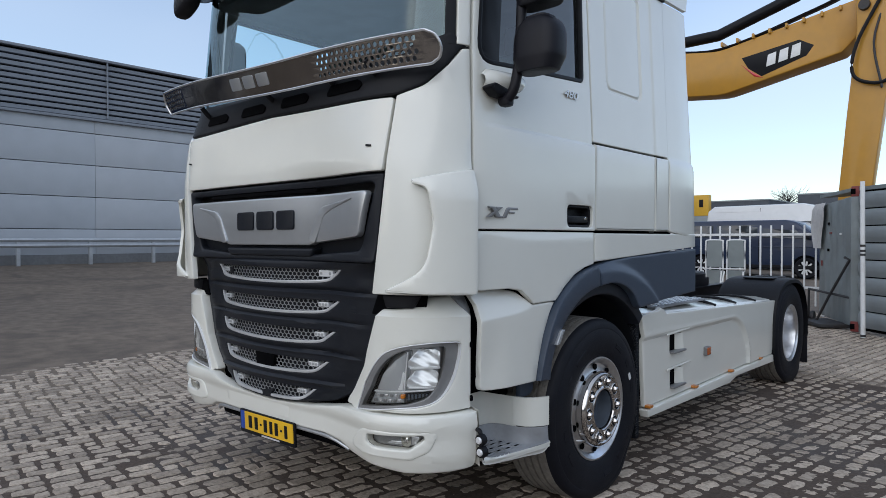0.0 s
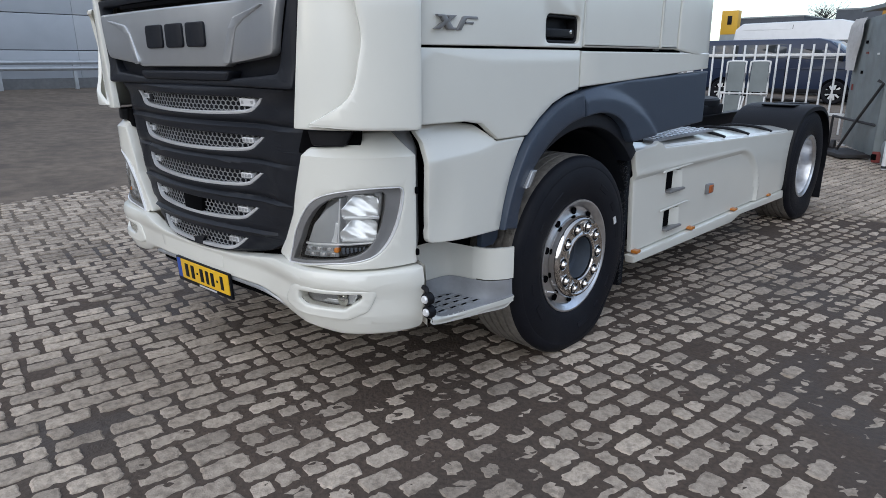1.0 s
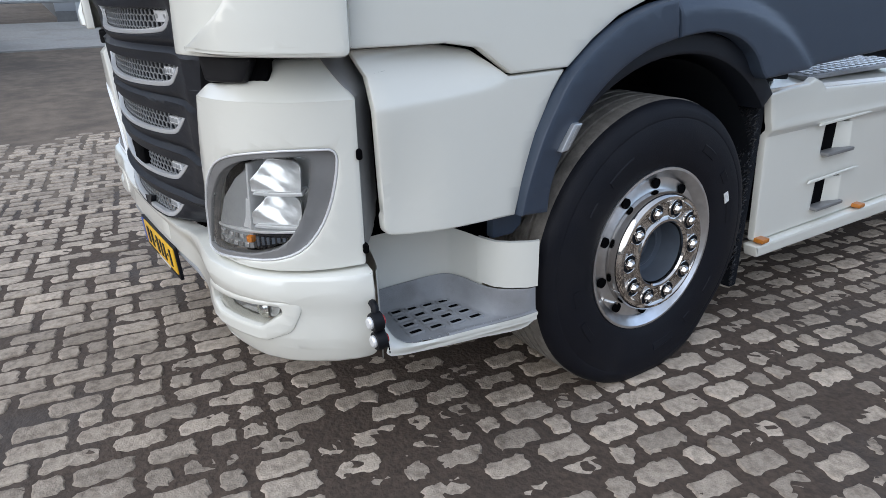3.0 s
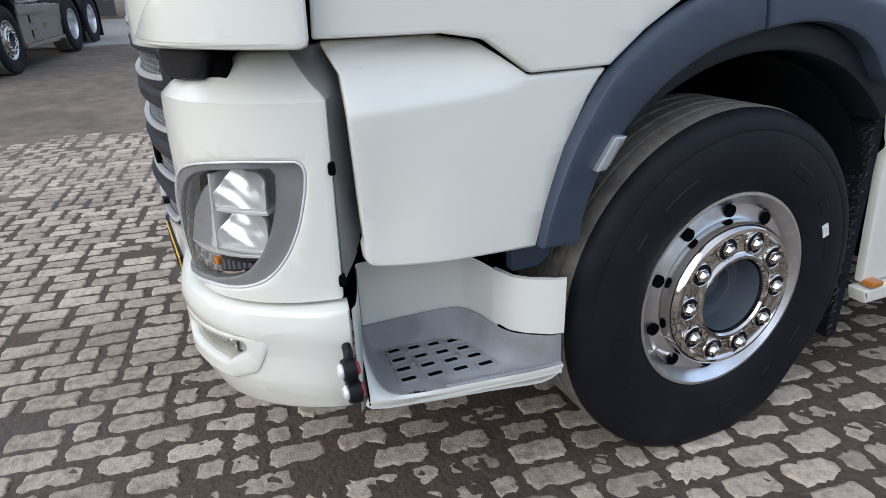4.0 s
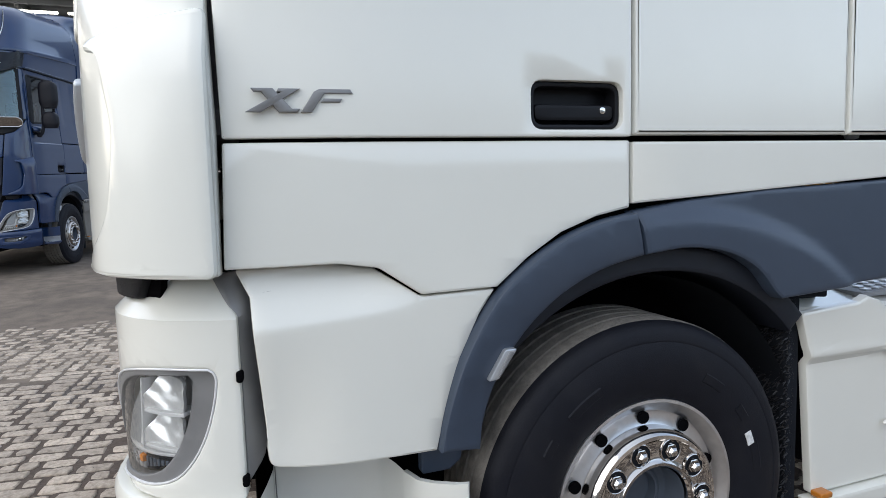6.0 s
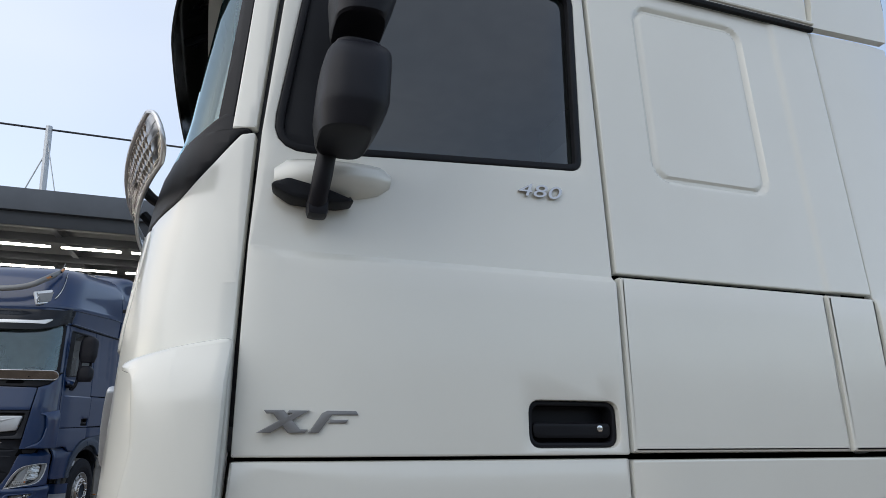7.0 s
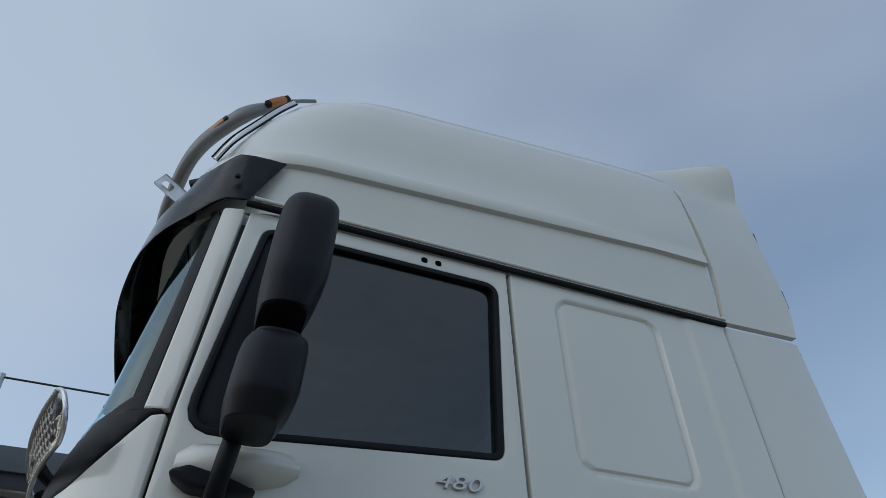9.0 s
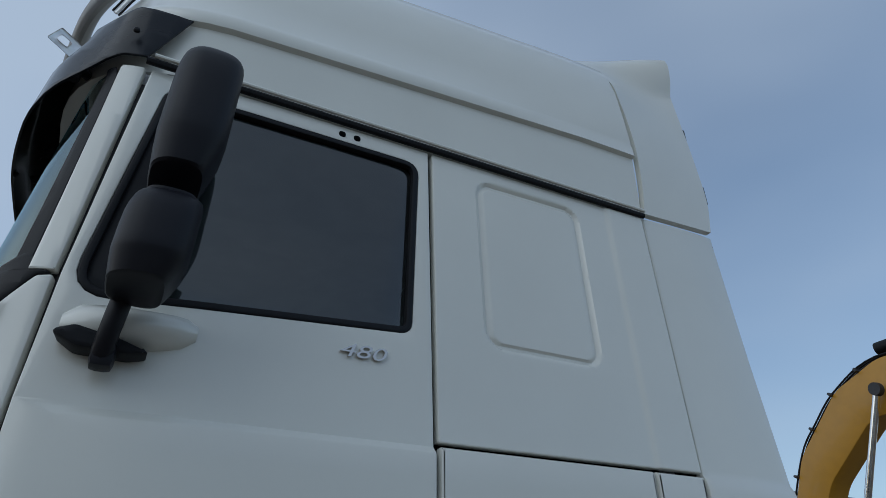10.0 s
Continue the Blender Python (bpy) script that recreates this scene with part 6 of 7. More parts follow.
    part("cross_member", box((2.1, 0.08, 0.14), (0, rear_axles[-1] + 0.80, 0.66), 0.01), BLACK, root)
    if full:
        # small position lamps on a rubber arm at the bumper's edge
        pm = part("position_lamp", merge(tube([(1.255, 0.350, 0.640), (1.275, 0.348, 0.634), (1.281, 0.346, 0.606), (1.281, 0.348, 0.540)], 0.011, 8, 4), lathe([(0.0, -0.018), (0.024, -0.016), (0.027, -0.008), (0.027, 0.012), (0.0, 0.012)], (1.285, 0.346, 0.598), 16, "y"), lathe([(0.0, -0.018), (0.025, -0.016), (0.028, -0.008), (0.028, 0.012), (0.0, 0.012)], (1.285, 0.353, 0.540), 16, "y")), BLACK, root, "black rubber outline marker lamps")
        for z, c in ((0.598, 0.346), (0.540, 0.353)):
            part("red_lens", lathe([(0.0, 0.022), (0.014, 0.021), (0.018, 0.016), (0.018, 0.010)], (1.285, c, z), 16, "y"), RED, pm, "red lens")
            part("white_lens", lathe([(0.0, -0.027), (0.013, -0.026), (0.017, -0.021), (0.017, -0.014)], (1.285, c, z), 16, "y"), STRIP, pm, "white lens")
        lab = lambda a, b, d: Vector((1.2725 + d, 1.49 + 0.39 * math.cos(0.36 + b) , 0.515 + 0.39 * math.sin(0.36 + b))) + Vector((0, a * math.cos(0.36), a * math.sin(0.36)))
        part("tyre_label", panel([(-0.012, -0.055), (0.012, -0.055), (0.012, 0.055), (-0.012, 0.055)], lab, thick=0.003, roll=0.0004, step=(1, 1)), material("paper_label", (0.75, 0.75, 0.73), 0.6, grain=0.5, scale=120.0), root, "small white paper label on the tyre")
    return root


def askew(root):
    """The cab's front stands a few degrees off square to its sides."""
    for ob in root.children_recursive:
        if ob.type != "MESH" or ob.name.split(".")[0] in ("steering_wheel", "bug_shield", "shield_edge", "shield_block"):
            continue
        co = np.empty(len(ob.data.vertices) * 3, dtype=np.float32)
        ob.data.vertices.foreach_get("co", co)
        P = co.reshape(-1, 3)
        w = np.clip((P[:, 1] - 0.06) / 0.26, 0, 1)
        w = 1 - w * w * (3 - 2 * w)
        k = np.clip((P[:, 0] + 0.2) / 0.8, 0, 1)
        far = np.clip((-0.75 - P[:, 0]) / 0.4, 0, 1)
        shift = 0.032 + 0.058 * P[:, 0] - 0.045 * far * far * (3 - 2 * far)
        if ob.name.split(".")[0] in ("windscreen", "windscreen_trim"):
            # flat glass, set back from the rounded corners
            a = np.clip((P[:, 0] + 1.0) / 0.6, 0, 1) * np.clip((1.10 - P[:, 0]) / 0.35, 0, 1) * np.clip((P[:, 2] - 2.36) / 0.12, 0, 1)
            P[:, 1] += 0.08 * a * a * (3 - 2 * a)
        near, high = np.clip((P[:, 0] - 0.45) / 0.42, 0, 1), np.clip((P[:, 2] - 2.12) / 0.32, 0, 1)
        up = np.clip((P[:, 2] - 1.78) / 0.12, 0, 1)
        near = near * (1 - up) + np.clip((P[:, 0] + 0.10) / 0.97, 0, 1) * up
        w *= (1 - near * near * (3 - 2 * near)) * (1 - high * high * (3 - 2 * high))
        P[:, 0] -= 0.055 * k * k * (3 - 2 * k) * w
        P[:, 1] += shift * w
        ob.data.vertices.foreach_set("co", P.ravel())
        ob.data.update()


lorry = thing("lorry", "white tractor lorry with high roof cab parked on pavers", "lorry")
build_lorry(lorry, WHITE)
finish_lorry(lorry, WHITE)
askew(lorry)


# ---- ground ----
def ground_z(x, y):
    return 0.28 * ss(-2.0, -12.0, x) + 0.050 * max(0.0, -12.0 - x) * (1 - ss(14.0, 18.0, y)) + 0.29 * ss(13.0, 17.5, y) * ss(-13.0, -8.0, x)


GROUND = material("dirt_ground", (0.094, 0.067, 0.050), 0.9, grain=0.75, scale=46.0, stain=0.6, stain_scale=0.9, stain_color=(0.052, 0.041, 0.033), bump=0.6, bump_scale=60.0, rough_var=-0.35)
FX0, FX1, FY0, FY1 = -3.4, 3.4, -2.6, 5.0


def bare_patch(x, y):
    """How far dirt has covered the stones: 0 none, 1 all."""
    a = noise.noise(Vector((x * 0.55, y * 0.45, 3.1))) + 0.55 * noise.noise(Vector((x * 1.6, y * 1.4, 7.7)))
    # dirt beside the lorry is thickened partly to darken its shaded ground
    side = 0.07 * ss(1.7, 2.4, x) + 0.14 * ss(0.9, 1.9, x) * ss(5.5, 2.0, y) + 0.16 * ss(0.4, 1.2, x) * ss(0.9, 2.4, y) + 0.62 * ss(-2.6, -7.0, x) * (1 - 0.4 * ss(1.0, 5.0, y)) - 0.16 * ss(0.3, -0.8, y) * ss(-3.5, -2.0, x)
    side += 0.42 * math.exp(-((x - 1.38) / 0.36) ** 2 - ((y - 0.30) / 0.40) ** 2)
    return clamp(0.28 + 0.55 * a + side)


def dirt_z(x, y):
    edge = ss(FX0, FX0 + 0.5, x) * ss(FX1, FX1 - 0.5, x) * ss(FY0, FY0 + 0.5, y) * ss(FY1, FY1 - 0.5, y)
    b = bare_patch(x, y)
    n1 = noise.noise(Vector((x * 7.0, y * 7.0, 1.3)))
    n2 = noise.noise(Vector((x * 23.0, y * 23.0, 5.1)))
    n3 = noise.noise(Vector((x * 55.0, y * 55.0, 9.4)))
    return -0.012 + edge * (0.0050 + 0.0080 * b + 0.0026 * n1 + 0.0050 * n2 + 0.0034 * n3)


NX, NY = int((FX1 - FX0) / 0.021), int((FY1 - FY0) / 0.021)
xs = [-600, -200, -80, -50, -35, -28, -24, -20, -16, -14, -12, -10, -8, -6, -4.5] + [FX0 + (FX1 - FX0) * k / NX for k in range(NX + 1)] + [4.5, 6, 9, 14, 25, 60, 200, 600]
ys = [-600, -200, -60, -25, -12, -6, -4] + [FY0 + (FY1 - FY0) * k / NY for k in range(NY + 1)] + [6, 8, 10, 12, 13, 14.5, 16, 17.5, 20, 40, 80, 200, 600]
gv = [(x, y, ground_z(x, y) + (dirt_z(x, y) if FX0 < x < FX1 and FY0 < y < FY1 else -0.012)) for x in xs for y in ys]
ny = len(ys)
gf = [(i * ny + k, (i + 1) * ny + k, (i + 1) * ny + k + 1, i * ny + k + 1) for i in range(len(xs) - 1) for k in range(ny - 1)]
gme = bpy.data.meshes.new("ground")
gme.from_pydata(gv, [], gf)
gme.materials.append(GROUND)
gme.polygons.foreach_set("use_smooth", [True] * len(gme.polygons))
# paler ground colour for the outer yard, its edge broken by noise
MUD = material("pale_mud", (0.185, 0.146, 0.112), 0.95, grain=0.7, scale=5.0, stain=0.75, stain_scale=0.8, stain_color=(0.085, 0.068, 0.054), bump=0.6, bump_scale=30.0)
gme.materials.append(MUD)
mud_faces = []
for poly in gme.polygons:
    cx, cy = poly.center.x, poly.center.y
    mud_faces.append(1 if cx < -2.9 + 0.6 * noise.noise(Vector((cx * 0.9, cy * 0.9, 2.2))) or cy > FY1 + 0.9 or cx > FX1 + 1.2 else 0)
gme.polygons.foreach_set("material_index", mud_faces)
ground = tagged(new("ground", gme), "dark dirt between worn concrete pavers", "ground", kind="structure")


# ---- grey warehouse beyond the yard ----
SLAB = material("poured_concrete", (0.36, 0.35, 0.33), 0.85, grain=0.3, scale=14.0, stain=0.5, stain_scale=0.8, stain_color=(0.22, 0.205, 0.18), bump=0.2, bump_scale=60.0)
slab_rings = [[(x, -9.0, ground_z(x, 0) - 0.03), (x, -9.0, ground_z(x, 0) + 0.02), (x, ye, ground_z(x, 0) + 0.02), (x, ye, ground_z(x, 0) - 0.03)] for x, ye in ((-14.0, 1.55), (-16.2, 1.70), (-18.5, 1.86), (-20.8, 2.02))]
slab_root = thing("concrete_slab", "pale stained concrete slab before the warehouse", "slab")
for a, b in zip(slab_rings, slab_rings[1:]):
    part("slab_field", loft([[(x + 0.015, y, z) for x, y, z in b], [(x - 0.015, y, z) for x, y, z in a]]), SLAB, slab_root)
CLAD = material("grey_wall_panel", (0.43, 0.455, 0.488), 0.5, grain=0.1, scale=2.0, stain=0.2, stain_scale=0.5, stain_color=(0.31, 0.335, 0.37))
CLAD_DARK = material("dark_ribbed_cladding", (0.205, 0.225, 0.26), 0.5, grain=0.12, scale=2.5, stain=0.2, stain_scale=0.7)
GALV = material("galvanised_steel", (0.50, 0.52, 0.54), 0.45, metal=0.5, grain=0.2, scale=8.0, stain=0.25, stain_scale=2.0)
FASCIA = material("grey_roof_fascia", (0.10, 0.11, 0.125), 0.5, grain=0.15, scale=3.0, stain=0.25, stain_scale=1.2)
CONCRETE = material("concrete_plinth", (0.19, 0.195, 0.2), 0.85, grain=0.3, scale=12.0, stain=0.3, stain_scale=1.0)
CANOPY = material("dark_canopy_steel", (0.035, 0.038, 0.044), 0.6, grain=0.2, scale=3.0, stain=0.3, stain_scale=0.8)
HALL_BACK = material("hall_inner_wall", (0.10, 0.10, 0.10), 0.8, grain=0.2, scale=2.0, stain=0.3, stain_scale=0.6)
TUBE_LIGHT = material("tube_light", (1.0, 0.98, 0.92), 0.4, emit=9.0)
BX = -21.0
bz = ground_z(BX, 0)
house = thing("warehouse", "grey sandwich-panel warehouse with ribbed dark top band", "building")
part("core", box((11.8, 51.8, 7.2), (BX - 6.15, 27.0, bz + 3.4), 0.02), FASCIA, house)
part("plinth", box((0.30, 52, 0.42), (BX - 0.10, 27, bz + 0.10), 0.02), CONCRETE, house, "concrete plinth")
for i in range(10):
    y0 = 1.0 + 5.2 * i
    for k in range(5):
        h = 1.118 if k < 4 else 0.47
        part("wall_panel", box((0.10, 5.194, h - 0.024), (BX - 0.19, y0 + 2.6, bz + 0.066 + 1.118 * k + h / 2), 0.010), CLAD, house, "grey wall panel")
# black sheet added so the gaps between the ribs look shaded
part("cladding_backing", box((0.02, 51.9, 2.05), (BX - 0.233, 27, bz + 6.08), 0), VOID, house)
part("ledge", box((0.20, 52, 0.09), (BX - 0.11, 27, bz + 5.02), 0.01), CLAD_DARK, house)
for k in range(10):
    z = bz + 5.16 + 0.198 * k
    prof = [[(BX - 0.22, y, z - 0.076), (BX - 0.13, y, z - 0.074), (BX - 0.10, y, z - 0.060), (BX - 0.10, y, z + 0.060), (BX - 0.13, y, z + 0.074), (BX - 0.22, y, z + 0.076)] for y in (1.0, 53.0)]
    part("cladding_rib", loft(prof, True, True), CLAD_DARK, house, "dark horizontal cladding rib")
part("coping", box((0.5, 52, 0.09), (BX - 0.25, 27, bz + 7.14), 0.01), CLAD_DARK, house)
for i in range(3):
    part("downpipe", tube([(BX - 0.05, 6.6 + 15.6 * i, bz + 5.1), (BX - 0.05, 6.6 + 15.6 * i, bz + 7.1)], 0.03, 8, 1), CLAD_DARK, house)
barrier = thing("guard_rail", "galvanised guard rail on posts before the warehouse", "guard rail")
for z in (0.620, 0.805):
    prof = [[(BX + 0.46, y, bz + z - 0.066), (BX + 0.50, y, bz + z - 0.050), (BX + 0.53, y, bz + z), (BX + 0.50, y, bz + z + 0.050), (BX + 0.46, y, bz + z + 0.066), (BX + 0.45, y, bz + z)] for y in (-1.0, 52.0)]
    part("rail_beam", loft(prof, True, True), GALV, barrier)
for i in range(24):
    part("rail_post", box((0.10, 0.11, 0.84), (BX + 0.40, 1.58 + 2.13 * i, bz + 0.38), 0.01), GALV, barrier)

# unseen plain wall closing the yard, added to darken the lorry side's reflections
dimming_wall = tagged(new("wall_east"), "unseen plain grey wall added to darken the lorry side", "wall", kind="structure")
part("wall_face", box((0.3, 70.0, 3.6), (16.0, 8.0, 1.8), 0.02), SLAB, dimming_wall)
part("wall_cap", box((0.4, 70.2, 0.12), (16.0, 8.0, 3.66), 0.02), CONCRETE, dimming_wall)

# open loading canopy with tube lights
cano = thing("loading_canopy", "dark open loading canopy with tube lights", "canopy", pose(0, -0.28, 0.42))
CX = -15.0
part("fascia", box((0.25, 26, 0.60), (CX, -13.5, 7.08), 0.02), FASCIA, cano, "grey roof edge")
part("fascia_lower", box((0.20, 26, 0.42), (CX - 0.10, -13.5, 6.62), 0.02), CANOPY, cano)
part("roof_deck", box((8.0, 26, 0.12), (CX - 4.0, -13.5, 6.98), 0.02), CANOPY, cano)
part("back_wall", box((0.2, 26, 7.2), (CX - 7.8, -13.5, 3.6), 0.02), HALL_BACK, cano)
part("end_wall", box((7.6, 0.2, 7.2), (CX - 4.0, -26.4, 3.6), 0.02), HALL_BACK, cano)
for i in range(9):
    part("roof_beam", merge(box((7.8, 0.16, 0.02), (CX - 4, -1.2 - 3.1 * i, 6.95), 0), box((7.8, 0.03, 0.36), (CX - 4, -1.2 - 3.1 * i, 6.78), 0), box((7.8, 0.16, 0.02), (CX - 4, -1.2 - 3.1 * i, 6.60), 0)), CANOPY, cano)
for i in range(3):
    part("purlin", box((0.12, 26, 0.22), (CX - 1.6 - 2.2 * i, -13.5, 6.56), 0.01), CANOPY, cano)
for i in range(3):
    part("column", box((0.28, 0.28, 7.4), (CX - 0.3, -9.0 - 8.0 * i, 3.1), 0.02), CANOPY, cano)
for r, (x, z) in enumerate(((CX - 0.9, 6.15), (CX - 3.6, 6.2), (CX - 6.2, 6.2))):
    for i in range(14):
        y = -1.6 - 1.72 * i - 0.5 * (r % 2)
        part("tube_lamp", box((0.10, 1.46, 0.05), (x, y, z), 0.012), TUBE_LIGHT, cano, "glowing tube light")
for i in range(5):
    yy = -4.55 - 5.0 * i
    part("roof_post", tube([(CX - 0.3, yy, 7.2), (CX - 0.3, yy - 0.15, 9.35)], 0.085, 8, 1), GALV, cano, "steel post on the roof")
    part("stay", tube([(CX - 0.4, yy - 0.12, 8.7), (CX - 0.5, yy - 0.60, 7.2)], 0.018, 6, 1), GALV, cano)
    part("stay", tube([(CX - 0.2, yy - 0.1, 8.9), (CX - 0.2, yy + 0.36, 7.2)], 0.014, 6, 1), GALV, cano)
part("roof_cable", tube([(CX - 0.3, 1.0, 9.22), (CX - 0.3, -12, 9.30), (CX - 0.3, -26, 9.25)], 0.028, 6, 4), CANOPY, cano, "dark cable along the roof")

# ---- blue lorry in the yard ----
bl = Matrix.Translation((-10.2, -1.98, 0.255)) @ Matrix.Rotation(radians(78.5), 4, "Z") @ Matrix.Rotation(radians(1.9), 4, "X") @ Matrix.Translation((-1.25, -1.49, 0))
blue_lorry = thing("lorry", "dark blue tractor lorry with taupe skirts before the loading canopy", "lorry", bl)
build_lorry(blue_lorry, BLUE, False)
finish_lorry(blue_lorry, BLUE, False, (4.85, 6.25), TAUPE)

# ---- fence, containers and vans behind the lorry ----
WHITE_METAL = material("white_fence_paint", (0.74, 0.75, 0.75), 0.45, grain=0.1, scale=20.0, stain=0.2, stain_scale=6.0, stain_color=(0.45, 0.40, 0.33))
GREEN_GREY = material("grey_green_container_paint", (0.21, 0.24, 0.245), 0.5, grain=0.2, scale=5.0, stain=0.35, stain_scale=2.2, stain_color=(0.10, 0.10, 0.095), bump=0.1, bump_scale=60.0)
SLATE = material("slate_container_paint", (0.25, 0.28, 0.29), 0.5, grain=0.2, scale=4.0, stain=0.35, stain_scale=1.6, stain_color=(0.17, 0.18, 0.18))
RUST_RED = material("red_casting", (0.20, 0.035, 0.03), 0.6, grain=0.3, scale=30.0, stain=0.4, stain_scale=8.0)
NAVY = material("navy_car_paint", (0.008, 0.02, 0.055), 0.35, coat=0.25, grain=0.1, scale=5.0)
VAN_WHITE = material("white_van_paint", (0.70, 0.71, 0.71), 0.3, coat=0.4, grain=0.06, scale=4.0, stain=0.1)
CAR_GLASS = material("car_window", (0.03, 0.04, 0.05), 0.05, grain=0.1, scale=4.0, spec=0.7)
YELLOW = material("yellow_machine_paint", (0.46, 0.225, 0.016), 0.4, grain=0.15, scale=5.0, stain=0.3, stain_scale=2.0, stain_color=(0.36, 0.19, 0.03), coat=0.2)
YELLOW_BOX = material("yellow_panel", (0.62, 0.36, 0.03), 0.5, grain=0.1, scale=4.0)
CLOTH = material("white_cloth", (0.50, 0.50, 0.50), 0.9, grain=0.15, scale=20.0, stain=0.2, stain_scale=5.0)
IRON = material("dark_iron", (0.03, 0.03, 0.033), 0.6, grain=0.3, scale=20.0, stain=0.3, stain_color=(0.07, 0.045, 0.03))
CANVAS = material("dark_tarpaulin", (0.07, 0.08, 0.095), 0.7, grain=0.15, scale=3.0, stain=0.2)

fence = thing("fence", "white painted steel bar fence", "fence")
FY = 12.35
for z in (0.55, 1.62):
    part("fence_rail", box((8.9, 0.05, 0.05), (-4.4, FY, z), 0.006), WHITE_METAL, fence)
for i in range(44):
    part("fence_bar", box((0.032, 0.032, 1.62), (0.0 - 0.205 * i, FY - 0.035, 1.00), 0.008), WHITE_METAL, fence)
for x in (0.10, -2.95, -5.9, -8.8):
    part("fence_post", box((0.08, 0.08, 1.75), (x, FY + 0.02, 0.87), 0.008), WHITE_METAL, fence)

for k in range(2):
    cx = -1.87 + 0.44 * k
    pn = thing("folding_step", "grey folding panel with white tube frame standing at the fence", "folding step", group="folding steps at the fence")
    fr = [(cx - 0.18, FY - 0.30, 0.25), (cx - 0.18, FY - 0.30, 0.9), (cx - 0.18, FY - 0.30, 1.42), (cx - 0.15, FY - 0.28, 1.50), (cx + 0.15, FY - 0.28, 1.50), (cx + 0.18, FY - 0.30, 1.42), (cx + 0.18, FY - 0.30, 0.9), (cx + 0.18, FY - 0.30, 0.25)]
    part("tube_frame", tube(fr, 0.017, 8, 3), WHITE_METAL, pn, "white tube frame")
    part("panel_board", panel(rounded([(-0.17, 0.03, 0.03), (0.17, 0.03, 0.03), (0.15, 0.60, 0.05), (-0.15, 0.60, 0.05)]), plane_warp((cx, FY - 0.30, 0.90), (1, 0, 0), (0, 0.0, 1)), thick=0.015, roll=0.003, step=(9, 9), back=True), GREEN_GREY, pn, "grey board")
    part("lower_board", panel(rounded([(-0.17, -0.55, 0.03), (0.17, -0.55, 0.03), (0.17, -0.03, 0.03), (-0.17, -0.03, 0.03)]), plane_warp((cx, FY - 0.30, 0.90), (1, 0, 0), (0, 0.0, 1)), thick=0.015, roll=0.003, step=(9, 9), back=True), GREEN_GREY, pn, "grey board")
    part("cross_tube", tube([(cx - 0.2, FY - 0.43, 0.90), (cx + 0.2, FY - 0.30, 0.90)], 0.014, 8, 1), WHITE_METAL, pn)
    for sx in (-0.21, 0.21):
        part("leg", tube([(cx + sx * 0.9, FY - 0.42, 0.85), (cx + sx * 1.15, FY - 0.75, 0.0)], 0.015, 8, 1), WHITE_METAL, pn)

# container: grey-green end, slatted slate side
A, B, C = Vector((0.12, 12.05, 0)), Vector((1.02, 10.25, 0)), Vector((4.6, 7.1, 0))
cont = thing("container", "grey-green steel container with red corner castings", "container")
ud = (B - A).normalized()
cw = plane_warp(A, ud, (0, 0, 1))
LW = (B - A).length
part("end_panel", panel([(0, 0.08), (LW, 0.08), (LW, 2.24), (0, 2.16)], cw, off=lambda u, v: 0.012 * ss(0.4, 0.6, math.sin(u * 9) ** 2), thick=0.08, roll=0.01, step=(0.04, 1)), GREEN_GREY, cont, "grey-green ribbed end wall")
part("corner_post", box((0.14, 0.14, 2.34), tuple(B + Vector((0.02, 0.02, 1.20))), 0.01), GREEN_GREY, cont)
for z in (0.10, 2.30):
    part("corner_casting", merge(box((0.12, 0.12, 0.17), tuple(B + Vector((0.01, 0.0, z))), 0.015)), RUST_RED, cont, "red corner casting")
    # the hole's shade is a black block on the casting
    part("casting_hole", box((0.02, 0.07, 0.09), tuple(B + ud * 0.0 + Vector((-0.02, -0.058, z))), 0.01, pose(0, 0, 0, 0, 0, 90)), VOID, cont)
u2 = (C - B).normalized()
cw2 = plane_warp(B + u2 * 0.10, u2, (0, 0, 1))
L2 = (C - B).length
for k in range(8):
    z = 0.10 + 0.275 * k
    part("side_slat", panel([(0.0, z), (L2, z), (L2, z + 0.255), (0.0, z + 0.255)], cw2, off=lambda u, v, z=z: 0.03 * ss(0.0, 0.10, v - z) * (1 - ss(0.18, 0.255, v - z)), thick=0.06, roll=0.008, step=(9, 0.04)), SLATE, cont, "grey horizontal side rib")
part("side_backing", panel([(0.0, 0.05), (L2, 0.05), (L2, 2.34), (0.0, 2.34)], cw2, off=-0.05, thick=0.05, roll=0.002, step=(9, 9)), VOID, cont)
nrm = Vector((-u2.y, u2.x, 0))
part("roof_sheet", loft([[tuple(A + Vector((0, 0, 2.31))), tuple(B + Vector((0, 0, 2.31))), tuple(C + Vector((0, 0, 2.31))), tuple(C + nrm * 2.4 + Vector((0, 0, 2.31)))], [tuple(A + Vector((0, 0, 2.37))), tuple(B + Vector((0, 0, 2.37))), tuple(C + Vector((0, 0, 2.37))), tuple(C + nrm * 2.4 + Vector((0, 0, 2.37)))]], True, True), GREEN_GREY, cont)
for (u, v, w, h, m) in ((0.72, 1.62, 0.10, 0.03, RUST_RED), (0.62, 1.78, 0.04, 0.05, VOID), (0.60, 1.30, 0.04, 0.05, VOID), (0.22, 1.02, 0.03, 0.10, RUST_RED), (1.30, 1.60, 0.03, 0.03, WHITE_METAL)):
    part("fitting", panel([(u, v), (u + w, v), (u + w, v + h), (u, v + h)], cw, off=0.03, thick=0.04, roll=0.004, step=(9, 9)), m, cont)
cl_pts = []
